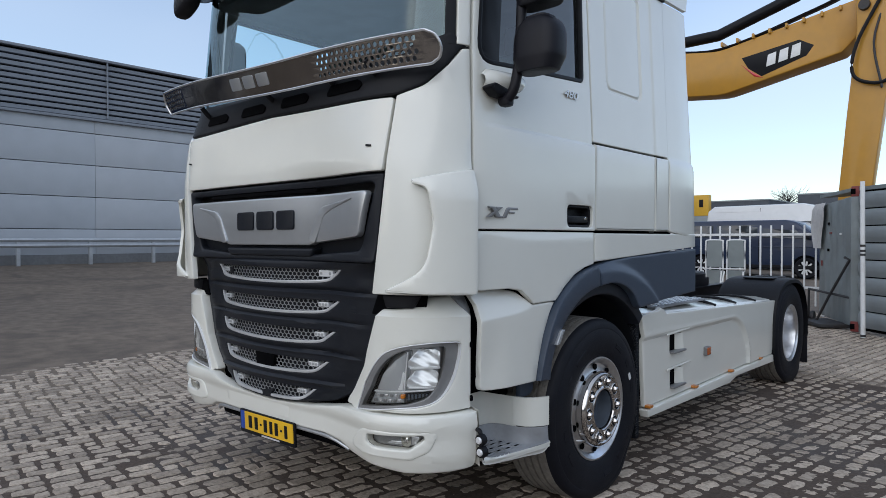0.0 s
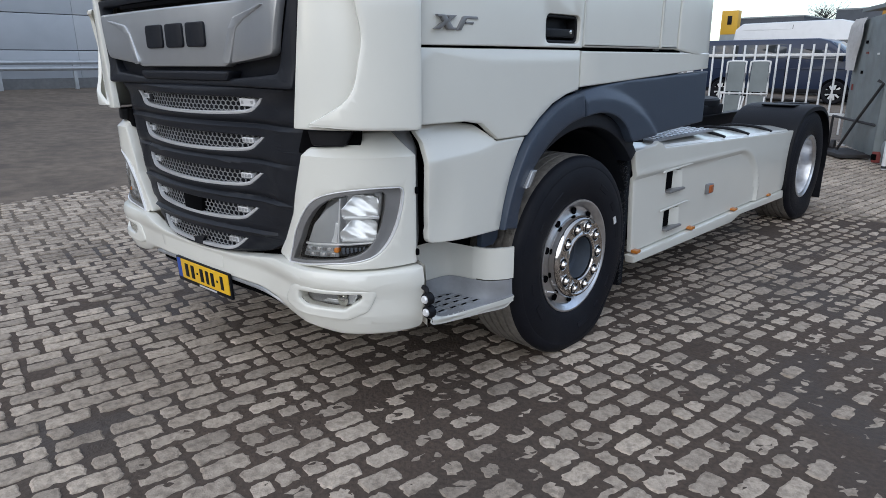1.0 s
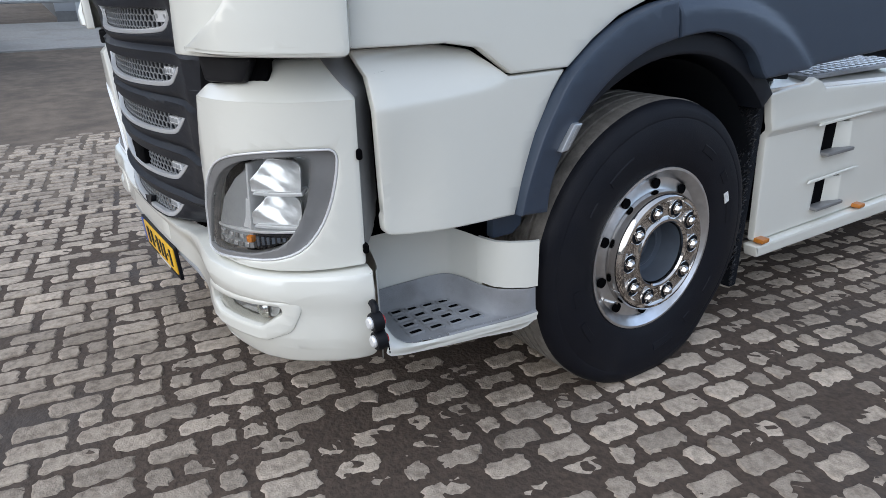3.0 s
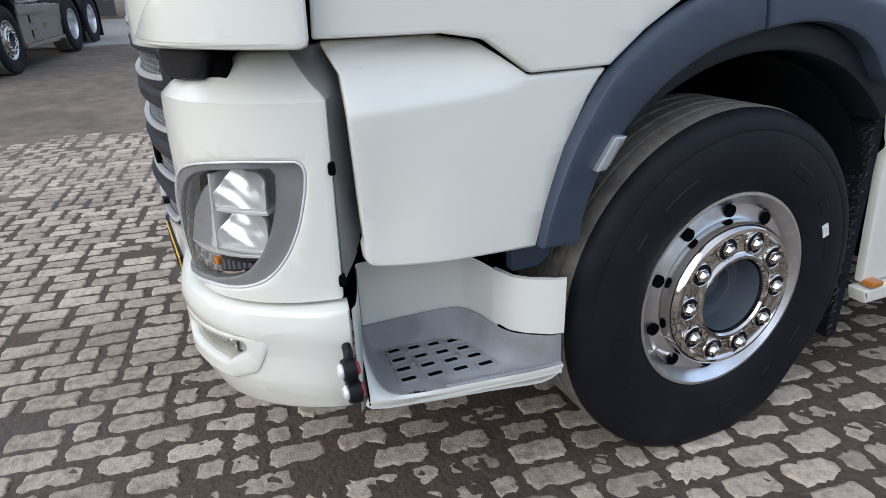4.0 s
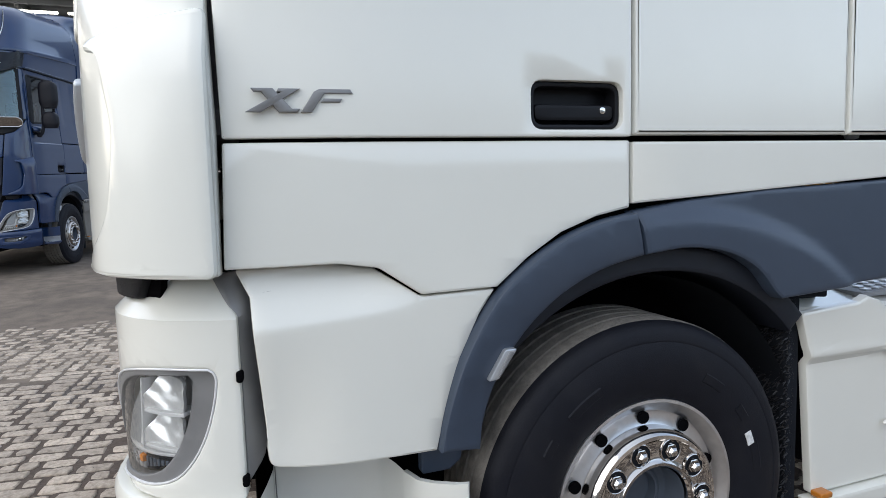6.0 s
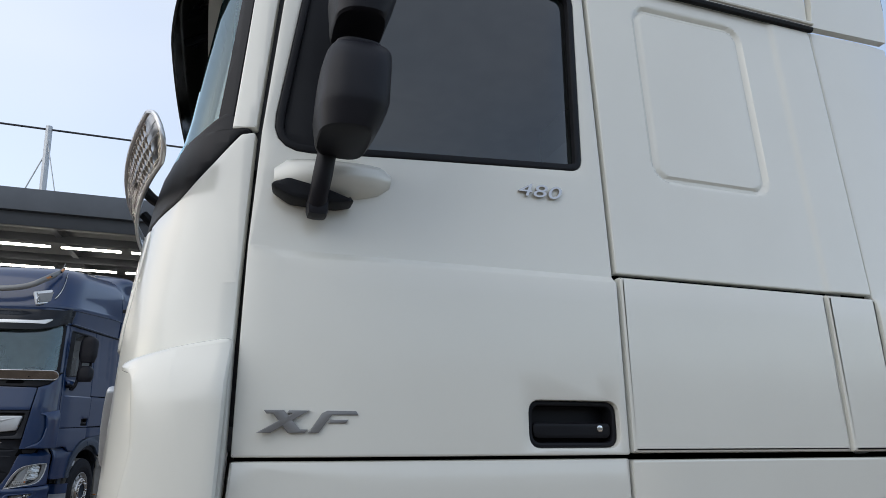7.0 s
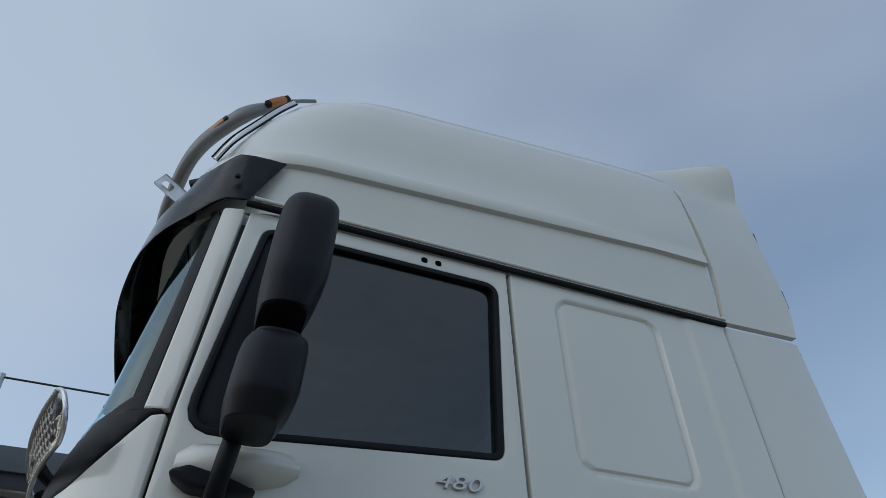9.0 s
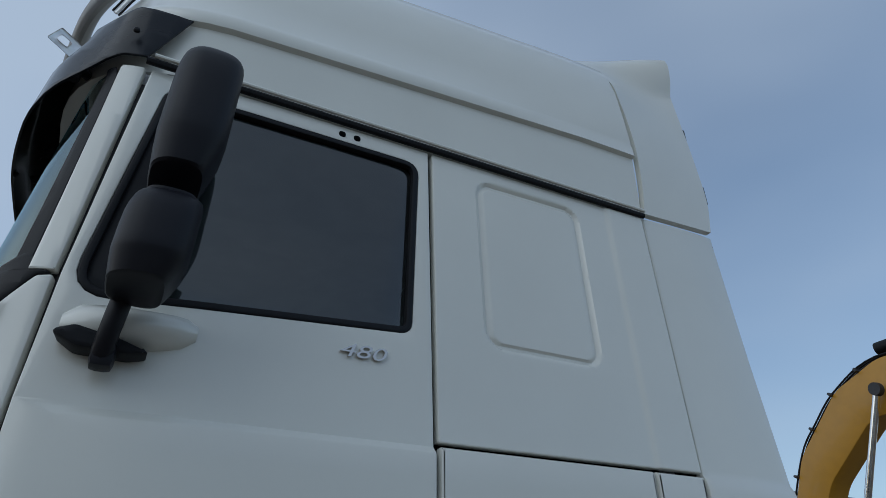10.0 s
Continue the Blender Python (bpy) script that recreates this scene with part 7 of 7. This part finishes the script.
for i in range(9):
    t = i / 8
    w = 0.34 - 0.10 * t + 0.05 * math.sin(5 * t)
    c = 0.22 - 0.10 * t + 0.03 * math.sin(7 * t)
    cl_pts.append([tuple(cw(c + w * (2 * q / 10 - 1), 2.20 - 0.85 * t, 0.05 + 0.02 * math.sin(q * 2.1 + 3 * t) + (0.03 if i else -0.02))) for q in range(11)] )
back = [[tuple(Vector(p) - Vector((0.012, -0.006, 0))) for p in r][::-1] for r in cl_pts]
tagged(part("cloth", loft([a + b for a, b in zip(cl_pts, back)], True, True), CLOTH), "white cloth hung over the container edge", "cloth")
pole = thing("pole", "white pole with dark bands beside the container", "pole")
part("pole_tube", tube([(1.24, 9.66, 0.0), (1.20, 9.76, 2.42)], 0.034, 12, 1), WHITE_METAL, pole)
for z in (1.28, 1.34, 1.42, 0.03):
    part("dark_band", tube([(1.24 - 0.04 * z / 2.42, 9.66 + 0.1 * z / 2.42, z - 0.015), (1.24 - 0.04 * z / 2.42, 9.66 + 0.1 * z / 2.42, z + 0.02)], 0.038, 12, 1), IRON, pole)
jack = thing("trolley_jack", "black iron lifting trolley leaning at the container", "trolley")
part("upright", tube([(0.30, 11.0, 0.05), (0.56, 10.75, 0.55), (0.92, 10.40, 1.18), (0.84, 10.42, 1.22)], 0.022, 8, 1), IRON, jack)
part("frame_bar", tube([(0.12, 11.25, 0.05), (0.16, 11.1, 0.62), (1.30, 10.2, 0.50)], 0.022, 8, 1), IRON, jack)
part("foot_plate", box((0.9, 0.5, 0.06), (0.45, 10.85, 0.05), 0.01, pose(0, 0, 0, 0, 0, -55)), IRON, jack)
for q in ((0.20, 11.2), (0.10, 11.05)):
    part("small_wheel", lathe([(0.0, 0.03), (0.10, 0.03), (0.11, 0.0), (0.10, -0.03), (0.0, -0.03)], (q[0], q[1], 0.11), 16), IRON, jack)


def van(name, label, m, paint, prof, wheels, windows, lines, screen):
    """prof: the side view from the rear sill over the roof to the nose; the front faces +x."""
    root = thing(name, label, "van", m)
    W, H = 0.95, max(z for x, z in prof)
    side_y = lambda z: W - 0.13 * ss(1.0, H, z)
    smooth_prof = rounded([(x, z, 0.12) for x, z in prof], 4)
    rg = []
    for t in (-1.0, -0.97, -0.90, -0.6, 0.0, 0.6, 0.90, 0.97, 1.0):
        g = 0.955 if abs(t) == 1 else (0.985 if abs(t) == 0.97 else 1.0)
        cx, cz = 0.5 * prof[-1][0], 0.9
        rg.append([(cx + (x - cx) * (0.5 + 0.5 * g), t * side_y(z), cz + (z - cz) * g) for x, z in smooth_prof])
    part("body", loft(rg, True, True), paint, root, angle=40)
    for side in (1, -1):
        wf = lambda u, v, d, side=side: Vector((u, side * (side_y(v) + d), v))
        for pts in windows:
            part("side_window", panel(rounded([(*p, 0.05) for p in pts]), wf, off=0.006, thick=0.03, roll=0.004, step=(9, 0.12)), CAR_GLASS, root, "dark side window")
        for x0, z0, x1, z1 in lines:
            part("body_line", panel([(x0, z0), (x1, z0), (x1, z1), (x0, z1)], wf, off=0.004, thick=0.01, roll=0.002, step=(9, 0.12)), BLACK if x1 - x0 < 0.05 else paint, root)
        part("sill_trim", panel([(0.1, 0.30), (prof[-1][0] - 0.2, 0.30), (prof[-1][0] - 0.2, 0.42), (0.1, 0.42)], wf, off=0.010, thick=0.02, roll=0.004, step=(9, 9)), BLACK, root)
        for wx in wheels:
            wl2 = part("wheel", lathe([(0.0, 0.03), (0.21, 0.03), (0.225, 0.06), (0.30, 0.07), (0.34, 0.03), (0.34, -0.15), (0.0, -0.15)], (wx, side * (W - 0.045), 0.34), 32, "y") if side > 0 else mirrored_y(lathe([(0.0, 0.03), (0.21, 0.03), (0.225, 0.06), (0.30, 0.07), (0.34, 0.03), (0.34, -0.15), (0.0, -0.15)], (wx, W - 0.045, 0.34), 32, "y")), RUBBER, root, "wheel with silver spokes")
            # black patch on the body paints the shaded wheel housing
            part("wheel_gap", panel([(wx + 0.40 * math.cos(q * math.pi / 12), 0.34 + 0.40 * math.sin(q * math.pi / 12)) for q in range(-2, 15)], wf, off=0.004, thick=0.02, roll=0.002, step=(9, 9)), VOID, root)
            for q in range(9):
                a = 2 * math.pi * q / 9
                part("spoke", box((0.19, 0.02, 0.06), (wx + 0.12 * math.cos(a), side * (W - 0.005), 0.34 + 0.12 * math.sin(a)), 0.006, pose(0, 0, 0, 0, -math.degrees(a), 0)), WHITE_METAL, wl2, "silver spoke")
    (xb, zb), (xt, zt) = screen
    ln = math.hypot(xt - xb, zt - zb)
    part("front_glass", panel(rounded([(-0.78, 0.04, 0.06), (0.78, 0.04, 0.06), (0.70, ln - 0.06, 0.08), (-0.70, ln - 0.06, 0.08)]), plane_warp((xb + 0.006, 0, zb + 0.006), (0, 1, 0), (xt - xb, 0, zt - zb)), thick=0.02, roll=0.004, step=(9, 9)), CAR_GLASS, root, "windscreen")
    for side in (1, -1):
        part("wing_mirror", box((0.14, 0.20, 0.20), (xb - 0.25, side * (W + 0.10), zb + 0.02), 0.05), BLACK, root)
    return root


def mirrored_y(bm):
    for v in bm.verts:
        v.co.y = -v.co.y
    bmesh.ops.reverse_faces(bm, faces=bm.faces[:])
    return bm


van("passenger_van", "dark blue passenger van parked behind the fence", pose(-6.15, 20.95, 0.285), NAVY,
    [(0.0, 0.32), (0.0, 1.0), (0.14, 1.78), (0.35, 1.85), (3.55, 1.85), (3.85, 1.78), (4.50, 1.30), (4.98, 1.10), (5.10, 0.80), (5.10, 0.32)], (0.97, 4.17),
    [[(0.35, 1.30), (1.35, 1.30), (1.35, 1.70), (0.42, 1.70)], [(1.45, 1.30), (2.75, 1.30), (2.75, 1.70), (1.45, 1.70)], [(2.88, 1.28), (4.15, 1.25), (3.72, 1.68), (2.92, 1.70)]],
    [(2.80, 0.5, 2.825, 1.74), (0.2, 0.98, 4.4, 1.02)], ((4.50, 1.30), (3.85, 1.78)))
van("panel_van", "white high panel van parked behind the blue van", pose(-6.75, 25.4, 0.285), VAN_WHITE,
    [(0.0, 0.35), (0.0, 1.2), (0.10, 2.35), (0.35, 2.55), (3.60, 2.58), (4.05, 2.45), (4.95, 1.55), (5.40, 1.25), (5.55, 0.85), (5.55, 0.35)], (1.05, 4.60),
    [[(3.55, 1.42), (4.70, 1.42), (4.15, 2.05), (3.55, 2.10)]],
    [(0.4, 2.02, 3.3, 2.05), (0.4, 2.30, 3.3, 2.325), (2.1, 0.6, 2.118, 2.45), (3.42, 0.6, 3.438, 2.40)], ((4.95, 1.55), (4.05, 2.45)))
for x0, x1, y0, top in ((-14.0, -10.1, 45.0, 4.25), (-8.35, -2.4, 45.0, 4.50)):
    tr = thing("trailer_box", "dark box trailer in the distance", "trailer", group="dark trailers in the distance")
    gz = ground_z((x0 + x1) / 2, y0)
    part("box_body", box((x1 - x0, 8.0, top - 1.2 - gz), ((x0 + x1) / 2, y0 + 4.0, (top + 1.1 + gz) / 2), 0.04), CANVAS, tr)
    part("roof_edge", box((x1 - x0 + 0.06, 8.06, 0.10), ((x0 + x1) / 2, y0 + 4.0, top - 0.03), 0.02), SLATE, tr)
    for q in (y0 + 0.9, y0 + 6.4):
        for sx in (x0 + 0.35, x1 - 0.35):
            part("wheel", lathe([(0.0, 0.14), (0.45, 0.14), (0.5, 0.08), (0.5, -0.14), (0.0, -0.14)], (sx, q, gz + 0.5), 20), RUBBER, tr)
    part("chassis_frame", box((x1 - x0 - 1.0, 7.8, 0.5), ((x0 + x1) / 2, y0 + 4.0, gz + 0.95), 0.02), IRON, tr)
ybox = thing("cargo_box", "yellow cargo box with dark emblem block", "cargo box")
gz = ground_z(-12.75, 40)
part("box_body", box((0.98, 0.5, 1.36), (-12.80, 40.25, 3.72), 0.03), YELLOW_BOX, ybox)
part("lower_body", box((0.98, 0.5, 3.04 - gz), (-12.80, 40.25, (3.04 + gz) / 2), 0.03), SLATE, ybox)
part("emblem_block", box((0.26, 0.03, 0.50), (-12.78, 39.99, 3.85), 0.01), BLACK, ybox, "plain dark emblem block")
bare = thing("bare_tree", "bare winter tree top in the distance", "tree", pose(-9.6, 22.0, 1.3))
trunk = tube([(-5.0, 45, 0), (-4.9, 45, 2.2), (-5.1, 45.1, 3.4), (-5.0, 45, 4.6)], lambda t: 0.16 * (1 - 0.8 * t), 7, 3)
limbs = []
for i in range(70):
    a, h = random.uniform(0, 6.28), random.uniform(1.8, 4.2)
    L = random.uniform(0.8, 2.2)
    p = Vector((-5.0, 45, h))
    q = p + Vector((math.cos(a) * L * 0.8, math.sin(a) * L * 0.8, L * 0.5))
    limbs.append(tube([tuple(p), tuple((p + q) / 2 + Vector((0, 0, 0.15))), tuple(q)], lambda t: 0.035 * (1 - 0.8 * t), 4, 2))
    for k in range(3):
        r0 = p.lerp(q, random.uniform(0.4, 1.0))
        limbs.append(tube([tuple(r0), tuple(r0 + Vector((random.uniform(-0.5, 0.5), random.uniform(-0.3, 0.3), random.uniform(0.2, 0.7))))], 0.012, 3, 1))
part("trunk", trunk, IRON, bare)
part("twigs", merge(*limbs), IRON, bare)

# ---- excavator ----
ex = thing("excavator", "yellow excavator with raised boom behind the fence", "excavator")
EY = 13.3


def slab(pts, y0, y1, name, mat, parent, label=""):
    bm = panel(pts, lambda u, v, d: Vector((u, y0 - d, v)), thick=y1 - y0, roll=0.03, step=(9, 9), back=True)
    return part(name, bm, mat, parent, label)


boom = rounded([(-7.9, 1.7, 0.2), (-7.3, 1.7, 0.2), (-5.9, 4.0, 1.0), (-4.6, 5.0, 0.8), (-2.4, 4.80, 1.5), (0.15, 5.30, 0.2), (0.80, 5.95, 0.25), (0.62, 6.35, 0.2), (-0.4, 6.17, 0.5), (-2.5, 5.80, 1.5), (-4.1, 6.02, 1.0), (-5.2, 5.65, 0.8), (-6.4, 4.6, 1.0)])
bo2 = slab(boom, EY - 0.28, EY + 0.28, "boom", YELLOW, ex, "yellow cranked boom")
stick = rounded([(0.48, 5.6, 0.1), (0.30, 3.9), (0.05, 1.2, 0.1), (0.60, 1.2, 0.1), (1.00, 4.2), (1.28, 5.9, 0.2), (0.95, 6.5, 0.2), (0.45, 6.45, 0.2)])
slab(stick, EY - 0.62, EY - 0.32, "stick", YELLOW, ex, "yellow dipper stick")
part("pivot_pin", lathe([(0.0, -0.40), (0.10, -0.40), (0.11, -0.36), (0.11, 0.36)], (0.62, EY - 0.3, 6.05), 20, "y"), IRON, bo2)
part("emblem_panel", panel([(-1.95, 5.55), (-1.80, 5.30), (-1.50, 5.08), (-0.55, 5.36), (-0.40, 5.55), (-0.70, 5.72)], lambda u, v, d: Vector((u, EY - 0.28 - d, v)), off=0.004, thick=0.01, roll=0.002, step=(9, 9)), BLACK, bo2, "black emblem panel")
for k in range(3):
    c = -1.40 + 0.26 * k
    part("emblem_block", panel([(c, 5.27 + 0.045 * k), (c + 0.2, 5.31 + 0.045 * k), (c + 0.22, 5.56 + 0.05 * k), (c + 0.04, 5.52 + 0.05 * k)], lambda u, v, d: Vector((u, EY - 0.28 - d, v)), off=0.010, thick=0.008, roll=0.002, step=(9, 9)), WHITE_METAL, bo2, "plain white emblem block")
part("emblem_wedge", panel([(-1.98, 5.42), (-1.66, 5.10), (-1.46, 5.04), (-1.78, 5.26)], lambda u, v, d: Vector((u, EY - 0.28 - d, v)), off=0.010, thick=0.008, roll=0.002, step=(9, 9)), RED, bo2, "red wedge")
part("stick_cylinder", tube([(-4.2, EY, 6.25), (-2.6, EY, 6.25), (-0.8, EY, 6.75)], 0.13, 14, 1), BLACK, ex, "black hydraulic cylinder")
part("cylinder_rod", tube([(-0.8, EY, 6.75), (0.75, EY, 7.15)], 0.06, 12, 1), CHROME, ex, "chrome rod")
for k, r in enumerate((0.024, 0.02, 0.02)):
    part("hose", tube([(-7.62, EY - 0.1 - 0.08 * k, 2.30), (-6.95, EY - 0.1 - 0.08 * k, 3.62), (-6.36, EY - 0.1 - 0.08 * k, 4.66), (-5.85, EY - 0.1 - 0.08 * k, 5.16), (-5.2, EY - 0.1 - 0.08 * k, 5.66), (-4.15, EY - 0.1 - 0.08 * k, 6.04), (-2.45, EY - 0.1 - 0.08 * k, 5.86), (-0.4, EY - 0.1 - 0.08 * k, 6.30), (0.5, EY - 0.2 - 0.08 * k, 6.50), (0.95, EY - 0.5, 6.2), (0.80, EY - 0.68, 5.3), (0.95, EY - 0.7, 4.4)], r, 8, 6), BLACK if k else IRON, ex, "black hydraulic hose")
part("hose_loop", tube([(0.95, EY - 0.66, 6.2), (0.50, EY - 0.72, 5.3), (0.45, EY - 0.72, 4.7), (0.9, EY - 0.7, 4.5), (1.3, EY - 0.68, 4.7)], 0.035, 8, 6), BLACK, ex, "black hydraulic hose")
for x, z, tilt in ((-7.1, 3.35, 62), (-6.62, 4.25, 60), (-5.95, 5.06, 42), (-5.3, 5.60, 38), (-4.6, 5.90, 20)):
    part("pipe_clamp", box((0.05, 0.34, 0.08), (x, EY - 0.18, z), 0.01, Matrix.Rotation(radians(-tilt), 3, "Y")), IRON, bo2)
for k in range(8):
    x = -2.4 + 0.36 * k
    part("pipe_clamp", box((0.05, 0.34, 0.10), (x, EY - 0.18, 5.93 + 0.14 * (k / 7) ** 1.5 + 0.12 * k / 7), 0.01), YELLOW, bo2)
for sg in (-1, 1):
    part("boom_cylinder", tube([(-6.2, EY + sg * 0.42, 1.5), (-5.2, EY + sg * 0.42, 3.5)], 0.13, 14, 1), BLACK, ex, "black boom cylinder")
    part("boom_rod", tube([(-5.2, EY + sg * 0.42, 3.5), (-4.27, EY + sg * 0.42, 5.36)], 0.065, 12, 1), CHROME, ex, "chrome rod")
    part("rod_pin", lathe([(0.0, -0.06), (0.12, -0.06), (0.13, 0.06), (0.0, 0.06)], (-4.24, EY + sg * 0.46, 5.40), 18, "y"), IRON, ex)
part("upper_body", merge(box((3.4, 2.6, 1.3), (-9.6, EY, 1.75), 0.12), box((1.5, 1.0, 1.6), (-8.4, EY - 0.8, 2.3), 0.10)), YELLOW, ex, "yellow machine body")
for sg in (-1, 1):
    part("track", box((4.4, 0.6, 0.95), (-9.2, EY + sg * 1.15, 0.475), 0.40, None, 4), IRON, ex, "steel crawler track")
part("undercarriage", box((2.4, 1.8, 0.5), (-9.2, EY, 0.85), 0.05), IRON, ex)
ex.location.x, ex.scale.x = 0.15, 0.92

# lorry yard closed behind the camera by a plain hedge-high wall far off
part_wall = part("wall_far", merge(box((0.4, 120, 4.0), (38, 10, 1.5), 0.02), box((110, 0.4, 4.0), (0, -42, 1.5), 0.02)), CONCRETE)
tagged(part_wall, "unseen plain grey wall added to darken the lorry side in the distance", "wall", kind="structure")


# ---- worn concrete pavers, laid in rows along the lorry ----
PAVER = material("worn_concrete_paver", (0.52, 0.435, 0.35), 0.85, grain=0.45, scale=55.0, stain=0.5, stain_scale=9.0, stain_color=(0.37, 0.305, 0.24), bump=0.5, bump_scale=160.0, per_piece=0.24, dirt=(0.10, 0.077, 0.057))
rng = random.Random(7)
DU, DV = 0.112, 0.212
# the rows run a few degrees off the lorry's line
ROW = radians(8.0)
ROW_C, ROW_S = math.cos(ROW), math.sin(ROW)


def paver_ring(long, wide, worn, r, nl=4, nw=2):
    """The outline of one stone, clockwise from above, worn at its corners."""
    pts = [(-wide / 2, -long / 2 + long * k / nl) for k in range(nl)] + [(-wide / 2 + wide * k / nw, long / 2) for k in range(nw)]
    pts += [(wide / 2, long / 2 - long * k / nl) for k in range(nl)] + [(wide / 2 - wide * k / nw, -long / 2) for k in range(nw)]
    j = 0.0035 + 0.006 * worn
    bite = r.choice((0, 0, 0.012, 0.02)) * (0.4 + worn)
    at = r.randrange(len(pts))
    out = []
    for i, (a, b) in enumerate(pts):
        c = 0.006 + 0.008 * worn if i in (0, nl, nl + nw, 2 * nl + nw) else 0.0
        near = min(abs(i - at), len(pts) - abs(i - at))
        c += bite * (1.0, 0.7, 0.25)[near] if near < 3 else 0.0
        q = math.hypot(a, b) or 1
        out.append((a - a / q * c + r.uniform(-j, j), b - b / q * c + r.uniform(-j, j)))
    return out


def paver_geo(ring, tilt, h):
    """A stone with a rounded rim and a slightly domed top."""
    n, verts = len(ring), []
    for k, dz in ((1.0, -0.014), (0.95, -0.0045), (0.74, 0.0)):
        verts += [(x * k, y * (k if k > 0.9 else 0.5 + 0.5 * k), h + dz + tilt[0] * x + tilt[1] * y) for x, y in ring]
    faces = [(m * n + i, (m + 1) * n + i, (m + 1) * n + (i + 1) % n, m * n + (i + 1) % n) for m in range(2) for i in range(n)]
    faces.append(tuple(2 * n + i for i in range(n))[::-1])
    return verts, faces


kinds = []
for k in range(48):
    r = random.Random(100 + k)
    v, f = paver_geo(paver_ring(0.198, 0.101, (0.25, 0.6, 1.0)[k % 3], r, 9, 5), (r.uniform(-0.03, 0.03), r.uniform(-0.02, 0.02)), 0.0)
    me = bpy.data.meshes.new("paver")
    me.from_pydata(v, [], f)
    me.materials.append(PAVER)
    kinds.append(me)

rest_v, rest_f, single = [], [], 0
for i in range(-150, 78):
    u = 0.05 + i * DU
    w = -11.0 + (0.106 if i % 2 else 0.0)
    while w < 14.0:
        half = rng.random() < 0.36
        step = DV / 2 if half else DV
        wc = w + step / 2
        w += step
        x, yc = 1.0 + (u - 1.0) * ROW_C + wc * ROW_S, wc * ROW_C - (u - 1.0) * ROW_S
        if yc < -9.0 or yc > 13.0:
            continue
        fine = FX0 + 0.3 < x < FX1 - 0.3 and FY0 + 0.3 < yc < FY1 - 0.3
        b = bare_patch(x, yc)
        if fine:
            if rng.random() < 0.02:
                continue
            shrink, h = 0.985 - 0.30 * max(0.0, b - 0.25) + rng.uniform(-0.06, 0.01), rng.uniform(-0.0035, 0.003)
        else:
            if x < -5.2 or b > (0.76 if x > -3.2 else 0.60) or rng.random() < 0.05 * b:
                continue
            shrink = 0.98 - 0.60 * max(0.0, b - 0.32) + rng.uniform(-0.06, 0.03)
            h = -0.003 - 0.005 * max(0.0, b - 0.3) + rng.uniform(-0.003, 0.003)
        z = ground_z(x, yc)
        near = 1.30 < x < 2.9 and -0.9 < yc < 2.4
        if near and single < 300 and not half:
            single += 1
            ob = bpy.data.objects.new("paver", rng.choice(kinds))
            scene.collection.objects.link(ob)
            ob.parent = ground
            ob.location = (x + rng.uniform(-0.004, 0.004), yc + rng.uniform(-0.005, 0.005), h)
            ob.rotation_euler = (0, 0, -ROW + rng.uniform(-0.03, 0.03) + (math.pi if rng.random() < 0.5 else 0))
            ob.scale = (shrink * rng.uniform(0.93, 1.0), shrink * rng.uniform(0.94, 1.0), 1)
            continue
        ring = paver_ring((step - 0.012) * shrink, 0.102 * shrink, clamp(0.2 + 1.0 * b), rng, *((9 if step == DV else 5, 5) if fine and x > -0.5 else (4, 2)))
        v, f = paver_geo(ring, (rng.uniform(-0.03, 0.03), rng.uniform(-0.02, 0.02)), h)
        a0 = -ROW + rng.uniform(-0.04, 0.04)
        ca, sa = math.cos(a0), math.sin(a0)
        base = len(rest_v)
        rest_v += [(x + a * ca - c * sa, yc + a * sa + c * ca, z + d) for a, c, d in v]
        rest_f += [tuple(base + q for q in face) for face in f]
me = bpy.data.meshes.new("pavers")
me.from_pydata(rest_v, [], rest_f)
me.materials.append(PAVER)
pavers = new("pavers", me)
pavers.parent = ground
tagged(pavers, "worn grey concrete pavers", kind="stuff")
